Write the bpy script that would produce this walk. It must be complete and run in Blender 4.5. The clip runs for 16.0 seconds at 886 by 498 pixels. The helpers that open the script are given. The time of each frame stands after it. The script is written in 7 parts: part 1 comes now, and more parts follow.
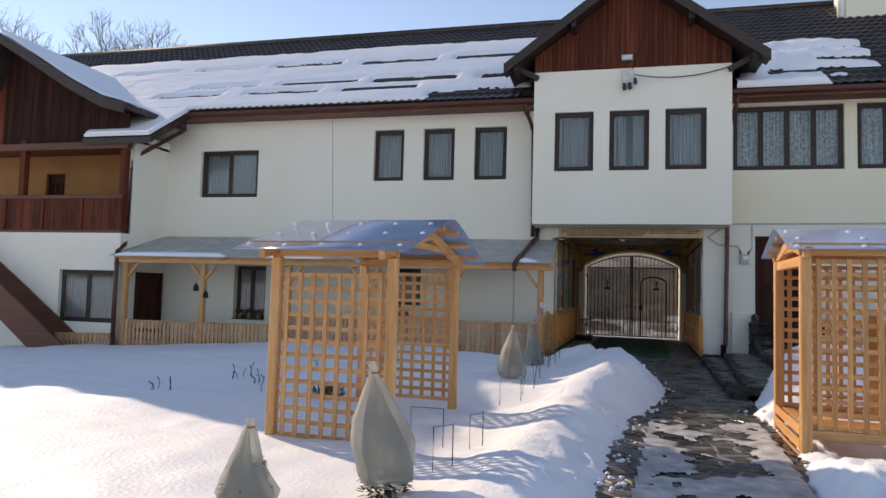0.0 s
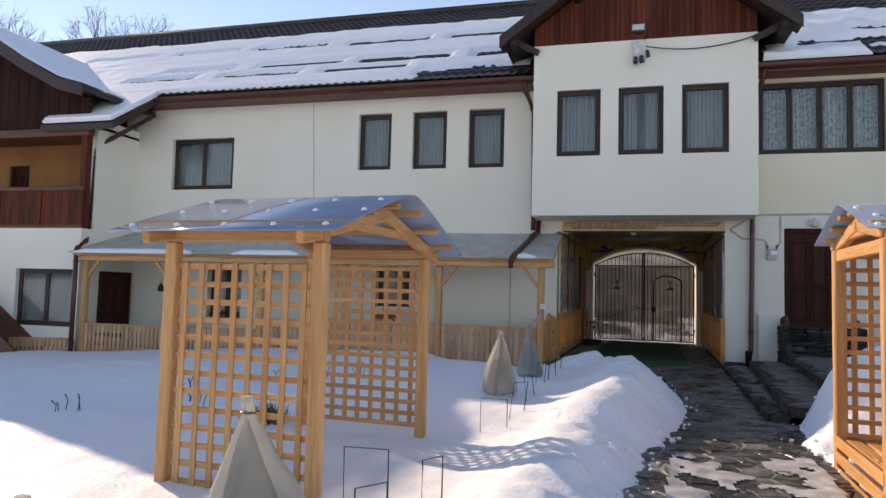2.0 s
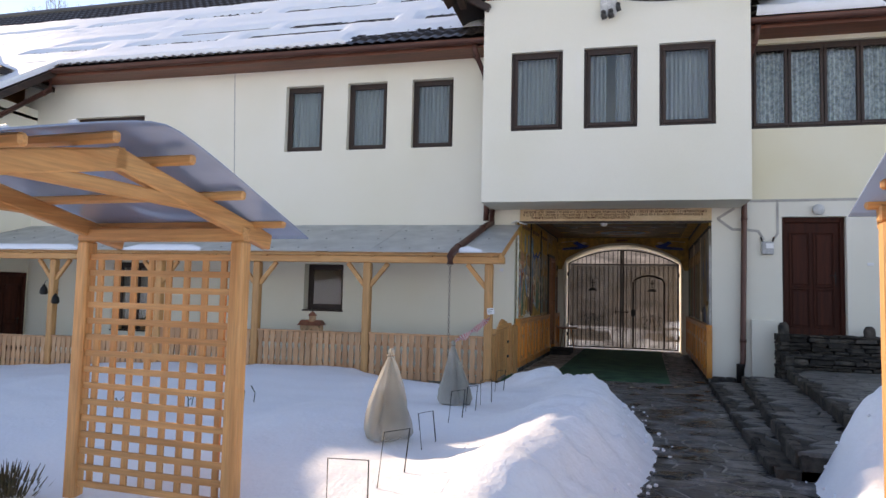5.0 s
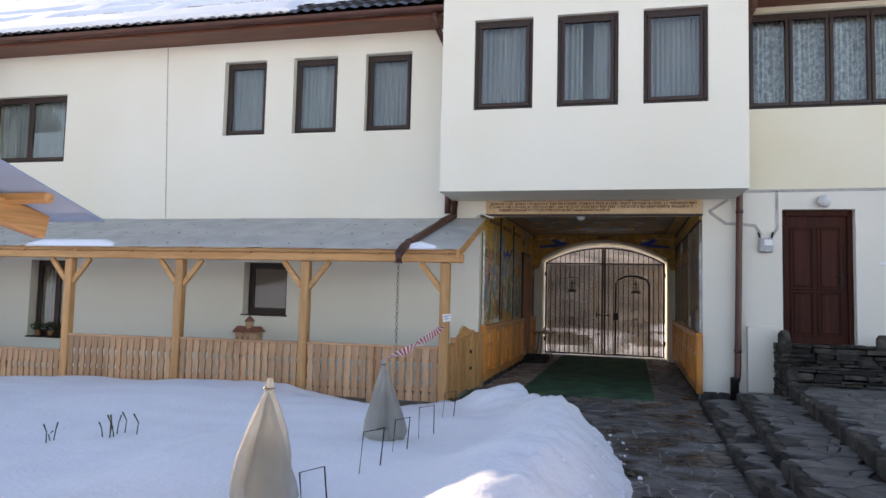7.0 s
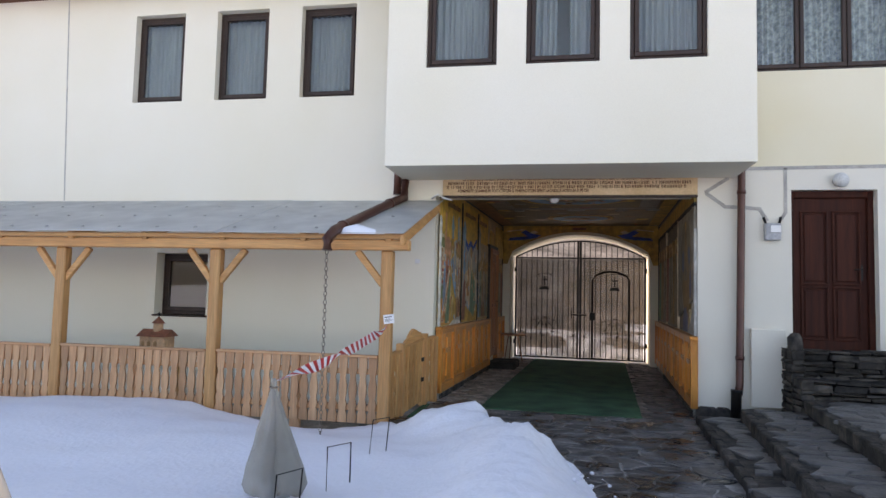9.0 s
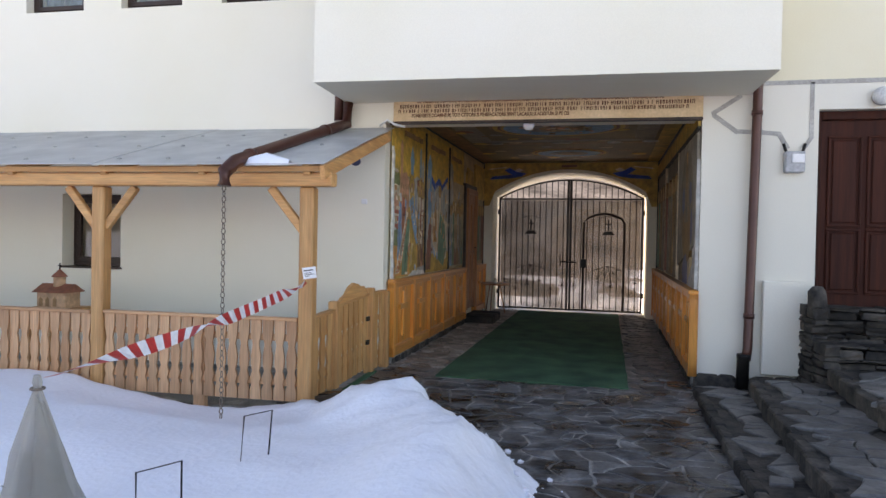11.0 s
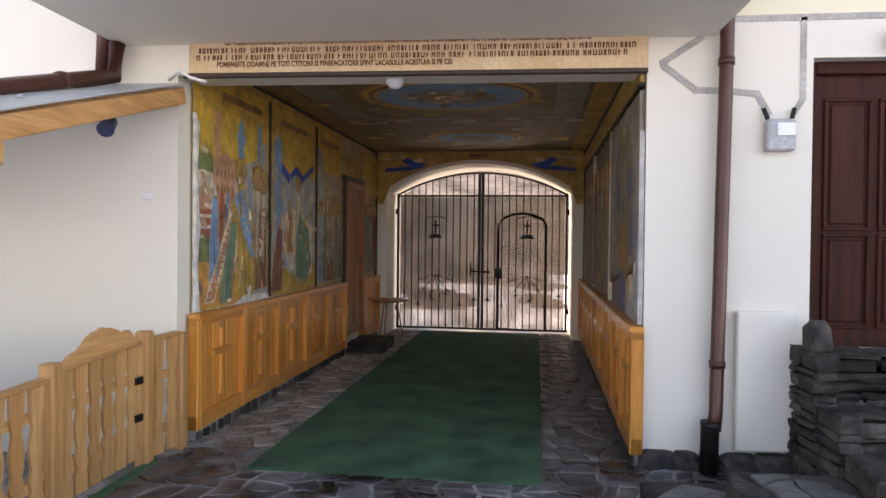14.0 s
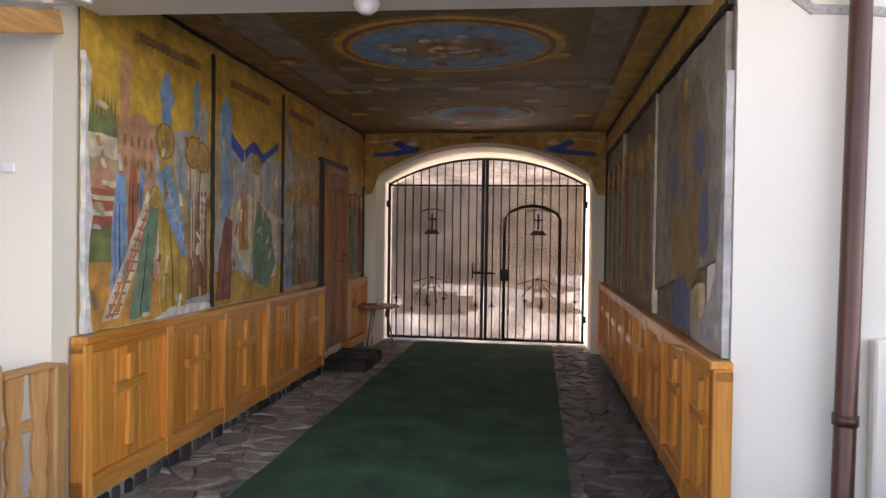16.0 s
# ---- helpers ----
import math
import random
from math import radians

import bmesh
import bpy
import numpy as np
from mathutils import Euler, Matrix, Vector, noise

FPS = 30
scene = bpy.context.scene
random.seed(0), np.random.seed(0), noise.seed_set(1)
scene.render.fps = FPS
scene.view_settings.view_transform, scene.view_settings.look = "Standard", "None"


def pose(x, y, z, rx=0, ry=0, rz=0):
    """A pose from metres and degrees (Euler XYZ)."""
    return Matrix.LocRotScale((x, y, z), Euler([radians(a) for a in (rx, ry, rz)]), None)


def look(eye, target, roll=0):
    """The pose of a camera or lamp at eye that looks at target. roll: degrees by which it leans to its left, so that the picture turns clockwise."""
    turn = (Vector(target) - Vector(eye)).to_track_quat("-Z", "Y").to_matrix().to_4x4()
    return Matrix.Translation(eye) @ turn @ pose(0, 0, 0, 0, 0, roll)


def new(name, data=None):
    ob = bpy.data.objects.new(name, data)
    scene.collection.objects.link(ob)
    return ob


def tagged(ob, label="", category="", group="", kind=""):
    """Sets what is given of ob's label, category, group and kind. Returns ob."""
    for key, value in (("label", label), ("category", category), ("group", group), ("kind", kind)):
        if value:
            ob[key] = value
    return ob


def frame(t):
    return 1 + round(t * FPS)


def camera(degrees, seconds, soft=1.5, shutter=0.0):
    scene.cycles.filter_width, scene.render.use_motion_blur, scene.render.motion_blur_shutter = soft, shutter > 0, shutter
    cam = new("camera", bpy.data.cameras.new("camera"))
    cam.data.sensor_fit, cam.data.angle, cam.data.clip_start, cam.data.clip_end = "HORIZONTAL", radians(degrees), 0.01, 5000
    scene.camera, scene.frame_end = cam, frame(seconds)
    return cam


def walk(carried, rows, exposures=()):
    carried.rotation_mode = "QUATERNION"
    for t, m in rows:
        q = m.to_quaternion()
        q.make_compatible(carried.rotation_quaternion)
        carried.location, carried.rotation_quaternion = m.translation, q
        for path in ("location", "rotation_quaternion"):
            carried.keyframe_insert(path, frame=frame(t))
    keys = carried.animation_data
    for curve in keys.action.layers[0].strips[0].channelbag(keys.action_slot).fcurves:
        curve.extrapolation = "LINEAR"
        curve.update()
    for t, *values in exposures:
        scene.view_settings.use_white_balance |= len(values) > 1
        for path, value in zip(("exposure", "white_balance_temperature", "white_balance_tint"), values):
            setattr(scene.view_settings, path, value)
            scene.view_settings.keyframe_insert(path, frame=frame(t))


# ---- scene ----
cam = camera(67.6, 16.0)
PATH = [
    (0, (-0.462, 0.162, 1.445), (-0.943, 2.1, 1.569), 1.6),
    (0.5, (-0.503, 0.628, 1.422), (-0.989, 2.564, 1.548), 1.6),
    (1, (-0.481, 1.037, 1.413), (-0.974, 2.972, 1.538), 1.6),
    (1.5, (-0.465, 1.455, 1.425), (-0.966, 3.387, 1.551), 1.5),
    (2, (-0.441, 1.897, 1.419), (-0.95, 3.827, 1.547), 1.5),
    (2.5, (-0.362, 2.332, 1.403), (-0.875, 4.261, 1.535), 1.4),
    (3, (-0.337, 2.745, 1.399), (-0.85, 4.674, 1.533), 1.4),
    (3.5, (-0.312, 3.203, 1.423), (-0.82, 5.133, 1.555), 1.4),
    (4, (-0.188, 3.625, 1.416), (-0.689, 5.556, 1.553), 1.3),
    (4.2, (-0.14, 3.785, 1.417), (-0.639, 5.717, 1.554), 1.3),
    (6.5, (0.102, 5.617, 1.479), (-0.35, 7.561, 1.616), 1.4),
    (7, (0.133, 6.024, 1.5), (-0.314, 7.969, 1.636), 1.4),
    (7.5, (0.089, 6.457, 1.514), (-0.352, 8.403, 1.648), 1.4),
    (8, (0.116, 6.922, 1.508), (-0.296, 8.874, 1.641), 1.4),
    (8.5, (0.112, 7.354, 1.497), (-0.27, 9.313, 1.635), 1.4),
    (9, (0.098, 7.819, 1.467), (-0.273, 9.779, 1.603), 1.4),
    (9.2, (0.119, 7.987, 1.493), (-0.253, 9.949, 1.601), 1.2),
    (11.3, (0.427, 9.731, 1.503), (0.046, 11.695, 1.47), 1.1),
    (11.5, (0.42, 9.941, 1.519), (0.054, 11.907, 1.485), 1.1),
    (12, (0.491, 10.387, 1.518), (0.193, 12.364, 1.487), 0.9),
    (12.5, (0.552, 10.817, 1.538), (0.319, 12.803, 1.506), 0.8),
    (13, (0.595, 11.265, 1.564), (0.389, 13.254, 1.53), 0.7),
    (13.5, (0.707, 11.668, 1.568), (0.517, 13.659, 1.537), 0.6),
    (14, (0.742, 12.03, 1.604), (0.563, 14.022, 1.577), 0.6),
    (14.5, (0.713, 12.419, 1.619), (0.536, 14.411, 1.589), 0.8),
    (15, (0.719, 12.784, 1.613), (0.543, 14.776, 1.584), 0.7),
    (15.5, (0.709, 13.173, 1.607), (0.531, 15.165, 1.576), 0.8),
    (16, (0.653, 13.582, 1.571), (0.471, 15.573, 1.54), 0.8),
]
EXPOSURES = [(0.0, 0.94, 8800, 19), (3.5, 1.2, 9000, 21), (7.0, 1.72, 9300, 22), (9.0, 1.88, 9400, 23), (11.5, 2.15, 9600, 24), (12.5, 2.28, 9900, 26), (13.5, 2.40, 10100, 28), (14.5, 2.66, 10300, 30), (16.0, 2.8, 10500, 31)]
walk(cam, [(t, look(eye, target, roll)) for t, eye, target, roll in PATH], EXPOSURES)

# ---- world, sun, exposure ----
SUN_AZ = (-0.85, 0.527)
SUN_ELEV = math.atan(0.479)
world = bpy.data.worlds.new("sky_world")
scene.world = world
world.use_nodes = True
wn = world.node_tree
sky = wn.nodes.new("ShaderNodeTexSky")
sky.sky_type = 'NISHITA'
sky.sun_disc = False
sky.sun_elevation = SUN_ELEV
sky.sun_rotation = math.atan2(SUN_AZ[0], SUN_AZ[1])
sky.altitude = 1200
sky.air_density, sky.dust_density, sky.ozone_density = 0.95, 0.0, 2.5
wn.links.new(sky.outputs[0], wn.nodes["Background"].inputs[0])
wn.nodes["Background"].inputs[1].default_value = 0.125
sun_data = bpy.data.lights.new("sun", 'SUN')
sun_data.energy = 2.2
sun_data.angle = radians(0.5)
sun_data.color = (1.0, 0.93, 0.82)
sun = new("sun", sun_data)
sun.matrix_world = look((SUN_AZ[0] * 40, SUN_AZ[1] * 40 + 10, 40 * math.tan(SUN_ELEV)), (0, 10, 0))


# ---- materials ----
def mat(name, c1, c2, rough=0.7, scale=3.0, fine=40.0, bump=0.25, metal=0.0, stretch=(1, 1, 1), piece=0.0, contrast=0.25,
        coat=0.0, dist=0.02, island=0.0, wet=0.0):
    m = bpy.data.materials.new(name)
    m.use_nodes = True
    nt = m.node_tree
    n, l = nt.nodes, nt.links
    bsdf = n["Principled BSDF"]
    tc = n.new("ShaderNodeTexCoord")
    mp = n.new("ShaderNodeMapping")
    mp.inputs["Scale"].default_value = stretch
    l.new(tc.outputs["Object"], mp.inputs[0])
    vec = mp.outputs[0]
    info = n.new("ShaderNodeObjectInfo")
    if piece > 0:
        off = n.new("ShaderNodeVectorMath")
        off.operation = 'MULTIPLY_ADD'
        l.new(info.outputs["Random"], off.inputs[0])
        off.inputs[1].default_value = (17.0, 31.0, 23.0)
        l.new(vec, off.inputs[2])
        vec = off.outputs[0]
    n1, n2 = n.new("ShaderNodeTexNoise"), n.new("ShaderNodeTexNoise")
    n1.inputs["Scale"].default_value, n2.inputs["Scale"].default_value = scale, fine
    n1.inputs["Detail"].default_value, n2.inputs["Detail"].default_value = 6, 4
    l.new(vec, n1.inputs["Vector"]), l.new(vec, n2.inputs["Vector"])
    rmp = n.new("ShaderNodeValToRGB")
    rmp.color_ramp.elements[0].position, rmp.color_ramp.elements[1].position = 0.32, 0.68
    rmp.color_ramp.elements[0].color, rmp.color_ramp.elements[1].color = (*c1, 1), (*c2, 1)
    l.new(n1.outputs[0], rmp.inputs[0])
    hsv = n.new("ShaderNodeHueSaturation")
    l.new(rmp.outputs[0], hsv.inputs["Color"])
    mr = n.new("ShaderNodeMapRange")
    mr.inputs["From Min"].default_value, mr.inputs["From Max"].default_value = 0.25, 0.75
    mr.inputs["To Min"].default_value, mr.inputs["To Max"].default_value = 1 - contrast, 1 + contrast
    l.new(n2.outputs[0], mr.inputs["Value"])
    val = mr.outputs[0]
    if piece > 0 or island > 0:
        pr = n.new("ShaderNodeMapRange")
        a = max(piece, island)
        pr.inputs["To Min"].default_value, pr.inputs["To Max"].default_value = 1 - a, 1 + a
        if island > 0:
            geo = n.new("ShaderNodeNewGeometry")
            l.new(geo.outputs["Random Per Island"], pr.inputs["Value"])
        else:
            l.new(info.outputs["Random"], pr.inputs["Value"])
        mu = n.new("ShaderNodeMath")
        mu.operation = 'MULTIPLY'
        l.new(val, mu.inputs[0]), l.new(pr.outputs[0], mu.inputs[1])
        val = mu.outputs[0]
    if wet > 0:                            # damp patches that run across the joints
        geo = n.new("ShaderNodeNewGeometry")
        nw = n.new("ShaderNodeTexNoise")
        nw.inputs["Scale"].default_value, nw.inputs["Detail"].default_value = 2.1, 4
        l.new(geo.outputs["Position"], nw.inputs["Vector"])
        mw = n.new("ShaderNodeMapRange")
        mw.inputs["From Min"].default_value, mw.inputs["From Max"].default_value = 0.46, 0.56
        mw.inputs["To Min"].default_value, mw.inputs["To Max"].default_value = 1.0, 1 - wet
        l.new(nw.outputs[0], mw.inputs["Value"])
        mu2 = n.new("ShaderNodeMath")
        mu2.operation = 'MULTIPLY'
        l.new(val, mu2.inputs[0]), l.new(mw.outputs[0], mu2.inputs[1])
        val = mu2.outputs[0]
        mg = n.new("ShaderNodeMapRange")
        mg.inputs["From Min"].default_value, mg.inputs["From Max"].default_value = 0.44, 0.58
        mg.inputs["To Min"].default_value, mg.inputs["To Max"].default_value = rough + 0.2, rough * 0.7
        l.new(nw.outputs[0], mg.inputs["Value"])
        l.new(mg.outputs[0], bsdf.inputs["Roughness"])
    l.new(val, hsv.inputs["Value"])
    l.new(hsv.outputs[0], bsdf.inputs["Base Color"])
    bsdf.inputs["Roughness"].default_value = rough
    bsdf.inputs["Metallic"].default_value = metal
    bsdf.inputs["Coat Weight"].default_value = coat
    if bump > 0:
        bp = n.new("ShaderNodeBump")
        bp.inputs["Strength"].default_value, bp.inputs["Distance"].default_value = bump, dist
        l.new(n2.outputs[0], bp.inputs["Height"])
        l.new(bp.outputs[0], bsdf.inputs["Normal"])
    return m


def wood(name, c1, c2, along, rough=0.55, piece=0.12, coat=0.0, bump=0.15):
    s = [14.0, 14.0, 14.0]
    s["xyz".index(along)] = 0.9
    return mat(name, c1, c2, rough, 1.0, 5.0, bump, 0.0, s, piece, 0.22, coat, 0.004)


def glass(name, tint=(0.9, 0.95, 0.95), rough=0.02):
    m = bpy.data.materials.new(name)
    m.use_nodes = True
    b = m.node_tree.nodes["Principled BSDF"]
    b.inputs["Base Color"].default_value = (*tint, 1)
    b.inputs["Roughness"].default_value = rough
    b.inputs["Transmission Weight"].default_value = 1.0
    b.inputs["IOR"].default_value = 1.5
    return m


def sheet_plastic(name, clear, colour, rough=0.12, glow=0.4):
    """Weathered clear plastic sheet: part see-through, part dusty and glossy."""
    m = bpy.data.materials.new(name)
    m.use_nodes = True
    nt = m.node_tree
    n, l = nt.nodes, nt.links
    b = n["Principled BSDF"]
    b.inputs["Base Color"].default_value = (*colour, 1)
    b.inputs["Roughness"].default_value = rough
    tr = n.new("ShaderNodeBsdfTransparent")
    tl = n.new("ShaderNodeBsdfTranslucent")
    tl.inputs[0].default_value = (*colour, 1)
    add = n.new("ShaderNodeMixShader")
    add.inputs[0].default_value = glow
    l.new(b.outputs[0], add.inputs[1]), l.new(tl.outputs[0], add.inputs[2])
    mx = n.new("ShaderNodeMixShader")
    ns = n.new("ShaderNodeTexNoise")
    tc = n.new("ShaderNodeTexCoord")
    l.new(tc.outputs["Object"], ns.inputs["Vector"])
    ns.inputs["Scale"].default_value, ns.inputs["Detail"].default_value = 2.5, 5
    mr = n.new("ShaderNodeMapRange")
    mr.inputs["From Min"].default_value, mr.inputs["From Max"].default_value = 0.3, 0.7
    mr.inputs["To Min"].default_value, mr.inputs["To Max"].default_value = clear - 0.12, clear + 0.12
    l.new(ns.outputs[0], mr.inputs["Value"])
    l.new(mr.outputs[0], mx.inputs[0])
    l.new(add.outputs[0], mx.inputs[1]), l.new(tr.outputs[0], mx.inputs[2])
    l.new(mx.outputs[0], n["Material Output"].inputs[0])
    return m


PLASTER = mat("plaster_white", (0.80, 0.755, 0.62), (0.84, 0.80, 0.69), 0.85, 0.5, 90, 0.12, contrast=0.03, dist=0.004)
PLASTER_CREAM = mat("plaster_cream", (0.78, 0.70, 0.50), (0.82, 0.76, 0.59), 0.85, 0.6, 90, 0.12, contrast=0.03, dist=0.004)
PLASTER_WHITE = mat("plaster_fresh_white", (0.72, 0.685, 0.59), (0.77, 0.735, 0.64), 0.85, 0.7, 90, 0.12, contrast=0.03, dist=0.004)
MORTAR = mat("grey_mortar", (0.36, 0.34, 0.31), (0.50, 0.48, 0.44), 0.9, 6, 60, 0.4)
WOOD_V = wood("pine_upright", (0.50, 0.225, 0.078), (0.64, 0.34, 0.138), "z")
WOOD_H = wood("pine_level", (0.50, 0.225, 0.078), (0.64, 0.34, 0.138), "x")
WOOD_D = wood("pine_deep", (0.50, 0.225, 0.078), (0.64, 0.34, 0.138), "y")
FENCE_W = wood("fence_pine", (0.46, 0.225, 0.11), (0.60, 0.345, 0.19), "z", piece=0.2)
FENCE_H = wood("fence_pine_level", (0.48, 0.235, 0.11), (0.62, 0.35, 0.19), "x")
GOLD_V = wood("varnished_pine_upright", (0.62, 0.20, 0.035), (0.82, 0.34, 0.075), "z", 0.32, 0.14, 0.3)
GOLD_H = wood("varnished_pine_level", (0.60, 0.20, 0.035), (0.78, 0.32, 0.07), "y", 0.32, 0.1, 0.3)
RED_WOOD = wood("red_stained_boards", (0.075, 0.018, 0.009), (0.15, 0.036, 0.016), "z", 0.6, 0.3)
RED_WOOD_H = wood("red_stained_rail", (0.10, 0.028, 0.014), (0.18, 0.05, 0.024), "x", 0.5, 0.15)
# red boards darkened in colour for the shade on the wing gable
WING_WOOD = wood("shaded_wing_boards", (0.02, 0.008, 0.006), (0.048, 0.016, 0.010), "z", 0.8, 0.3)
DARK_WOOD = wood("dark_stained_eaves", (0.022, 0.012, 0.009), (0.05, 0.026, 0.018), "y", 0.5, 0.1)
DOOR_WOOD = wood("brown_door_wood", (0.034, 0.009, 0.006), (0.068, 0.017, 0.009), "z", 0.55, 0.05)
FRAME_BROWN = wood("brown_window_wood", (0.022, 0.010, 0.007), (0.045, 0.02, 0.012), "z", 0.5, 0.05)
PIPE_BROWN = mat("brown_lacquered_sheet", (0.075, 0.026, 0.018), (0.105, 0.038, 0.026), 0.34, 3, 30, 0.03, 0.3, contrast=0.08)
TILE_DARK = mat("dark_metal_tile", (0.028, 0.022, 0.02), (0.06, 0.045, 0.038), 0.38, 1.5, 12, 0.05, 0.2, contrast=0.15)
SNOW = mat("snow", (0.85, 0.88, 0.93), (0.89, 0.91, 0.94), 0.6, 0.9, 24, 0.34, contrast=0.02, dist=0.025)
DRY_HILL = mat("dry_brown_hillside", (0.05, 0.036, 0.024), (0.32, 0.27, 0.22), 0.9, 0.5, 5, 0.6, contrast=0.45)
STONE = mat("dark_paving_stone", (0.026, 0.025, 0.025), (0.19, 0.185, 0.175), 0.34, 4, 30, 0.5, piece=0.4, contrast=0.35, dist=0.01, wet=0.72)
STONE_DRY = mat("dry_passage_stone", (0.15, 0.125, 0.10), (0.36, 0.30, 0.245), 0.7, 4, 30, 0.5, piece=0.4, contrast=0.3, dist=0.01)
# same passage stone, with the right side's shade put into its colour
STONE_SHADED = mat("shaded_passage_stone", (0.05, 0.046, 0.044), (0.15, 0.135, 0.125), 0.5, 4, 30, 0.5, piece=0.4, contrast=0.3, dist=0.01)
STONE_STEP = mat("grey_step_slab", (0.055, 0.054, 0.053), (0.17, 0.165, 0.155), 0.5, 3, 26, 0.5, piece=0.18, contrast=0.3, dist=0.01)
STONE_STUFF = mat("dark_paving_stone_rest", (0.026, 0.025, 0.025), (0.19, 0.185, 0.175), 0.34, 4, 30, 0.5, contrast=0.35, dist=0.01, island=0.4, wet=0.72)
BED = mat("paving_mortar", (0.22, 0.21, 0.19), (0.42, 0.40, 0.36), 0.6, 5, 40, 0.6, wet=0.65)
RUBBLE = mat("dark_wall_stone", (0.020, 0.019, 0.019), (0.085, 0.074, 0.062), 0.7, 5, 25, 0.6, piece=0.4, contrast=0.3)
CARPET = mat("green_carpet", (0.012, 0.060, 0.030), (0.040, 0.135, 0.066), 0.95, 2.6, 160, 0.5, contrast=0.32, dist=0.004)
IRON = mat("black_iron", (0.012, 0.012, 0.012), (0.025, 0.022, 0.02), 0.45, 8, 60, 0.1, 0.6)
STEEL = mat("galvanised_chain", (0.18, 0.14, 0.11), (0.3, 0.25, 0.2), 0.45, 20, 60, 0.1, 0.7)
CURTAIN = mat("sheer_curtain", (0.26, 0.275, 0.265), (0.40, 0.415, 0.395), 0.9, 2, 60, 0.05, contrast=0.06, stretch=(1, 1, 0.2))
LACE = mat("lace_curtain", (0.20, 0.23, 0.21), (0.55, 0.58, 0.54), 0.9, 14, 40, 0.05, contrast=0.3)
GLASS = glass("window_glass")
ROOM = mat("dim_room_plaster", (0.30, 0.28, 0.25), (0.36, 0.34, 0.30), 0.9, 1, 30, 0.05)
OCHRE = mat("balcony_ochre_plaster", (0.33, 0.14, 0.05), (0.42, 0.20, 0.07), 0.85, 1.2, 50, 0.1)
# blue of the reflected sky is put into this sheet's base colour
SHEET = sheet_plastic("polycarbonate_sheet", 0.05, (0.24, 0.32, 0.47), 0.08, 0.05)
SHEET.node_tree.nodes["Principled BSDF"].inputs["Specular IOR Level"].default_value = 0.9
PORCH_SHEET = sheet_plastic("dusty_porch_sheet", 0.15, (0.70, 0.71, 0.69), 0.3)
for matt in (DOOR_WOOD, WING_WOOD, RED_WOOD, RUBBLE):      # dull surfaces with little sheen
    matt.node_tree.nodes["Principled BSDF"].inputs["Specular IOR Level"].default_value = 0.15
WHITE_CAP = mat("white_plastic", (0.75, 0.76, 0.76), (0.82, 0.82, 0.82), 0.4, 5, 50, 0.02, contrast=0.05)


# ---- building helpers ----
def bm_new():
    return bmesh.new()


def box(bm, x0, x1, y0, y1, z0, z1, bevel=0.0, m=None):
    vs = [bm.verts.new((x, y, z)) for x in (x0, x1) for y in (y0, y1) for z in (z0, z1)]
    fs = [bm.faces.new([vs[i] for i in q]) for q in
          ((0, 1, 3, 2), (4, 6, 7, 5), (0, 4, 5, 1), (2, 3, 7, 6), (0, 2, 6, 4), (1, 5, 7, 3))]
    if bevel > 0:
        es = list({e for f in fs for e in f.edges})
        r = bmesh.ops.bevel(bm, geom=es, offset=bevel, segments=1, affect='EDGES', profile=0.5)
        vs = list({v for f in r["faces"] for v in f.verts})
    if m is not None:
        bmesh.ops.transform(bm, matrix=m, verts=vs)
    return vs


def prism(bm, pts, axis, a, b):
    """A polygon of 2D points pushed from a to b along an axis; the points lie in the other two, in xyz order."""
    def v(p, t):
        c = list(p)
        c.insert("xyz".index(axis), t)
        return bm.verts.new(c)
    lo, hi = [v(p, a) for p in pts], [v(p, b) for p in pts]
    bm.faces.new(lo), bm.faces.new(hi[::-1])
    for i in range(len(pts)):
        j = (i + 1) % len(pts)
        bm.faces.new((lo[j], lo[i], hi[i], hi[j]))
    return lo + hi


def tube(bm, pts, r, n=10, ends=True):
    """A round bar along points; r is one radius or one a point."""
    pts = [Vector(p) for p in pts]
    rs = r if isinstance(r, (list, tuple)) else [r] * len(pts)
    rings = []
    for i, p in enumerate(pts):
        d = (pts[min(i + 1, len(pts) - 1)] - pts[max(i - 1, 0)]).normalized()
        u = d.cross(Vector((0, 0, 1)) if abs(d.z) < 0.9 else Vector((1, 0, 0))).normalized()
        w = d.cross(u)
        rings.append([bm.verts.new(p + rs[i] * (math.cos(k * math.tau / n) * u + math.sin(k * math.tau / n) * w)) for k in range(n)])
    for a, b in zip(rings, rings[1:]):
        for k in range(n):
            f = bm.faces.new((a[k], a[(k + 1) % n], b[(k + 1) % n], b[k]))
            f.smooth = True
    if ends:
        bm.faces.new(rings[0][::-1]), bm.faces.new(rings[-1])


def beam(bm, p, q, w, h, bevel=0.006):
    """A squared timber from p to q, w wide and h high."""
    p, q = Vector(p), Vector(q)
    d = q - p
    m = Matrix.Translation(p) @ d.to_track_quat('X', 'Z').to_matrix().to_4x4()
    return box(bm, 0, d.length, -w / 2, w / 2, -h / 2, h / 2, bevel, m)


def part(name, bm, material, parent, label=""):
    bmesh.ops.recalc_face_normals(bm, faces=bm.faces)
    me = bpy.data.meshes.new(name)
    bm.to_mesh(me)
    bm.free()
    me.materials.append(material)
    ob = new(name, me)
    if parent is not None:
        ob.parent = parent
    if label:
        ob["label"] = label
    return ob


def piece(name, me, parent, m=None):
    ob = new(name, me)
    ob.parent = parent
    if m is not None:
        ob.matrix_basis = m
    return ob


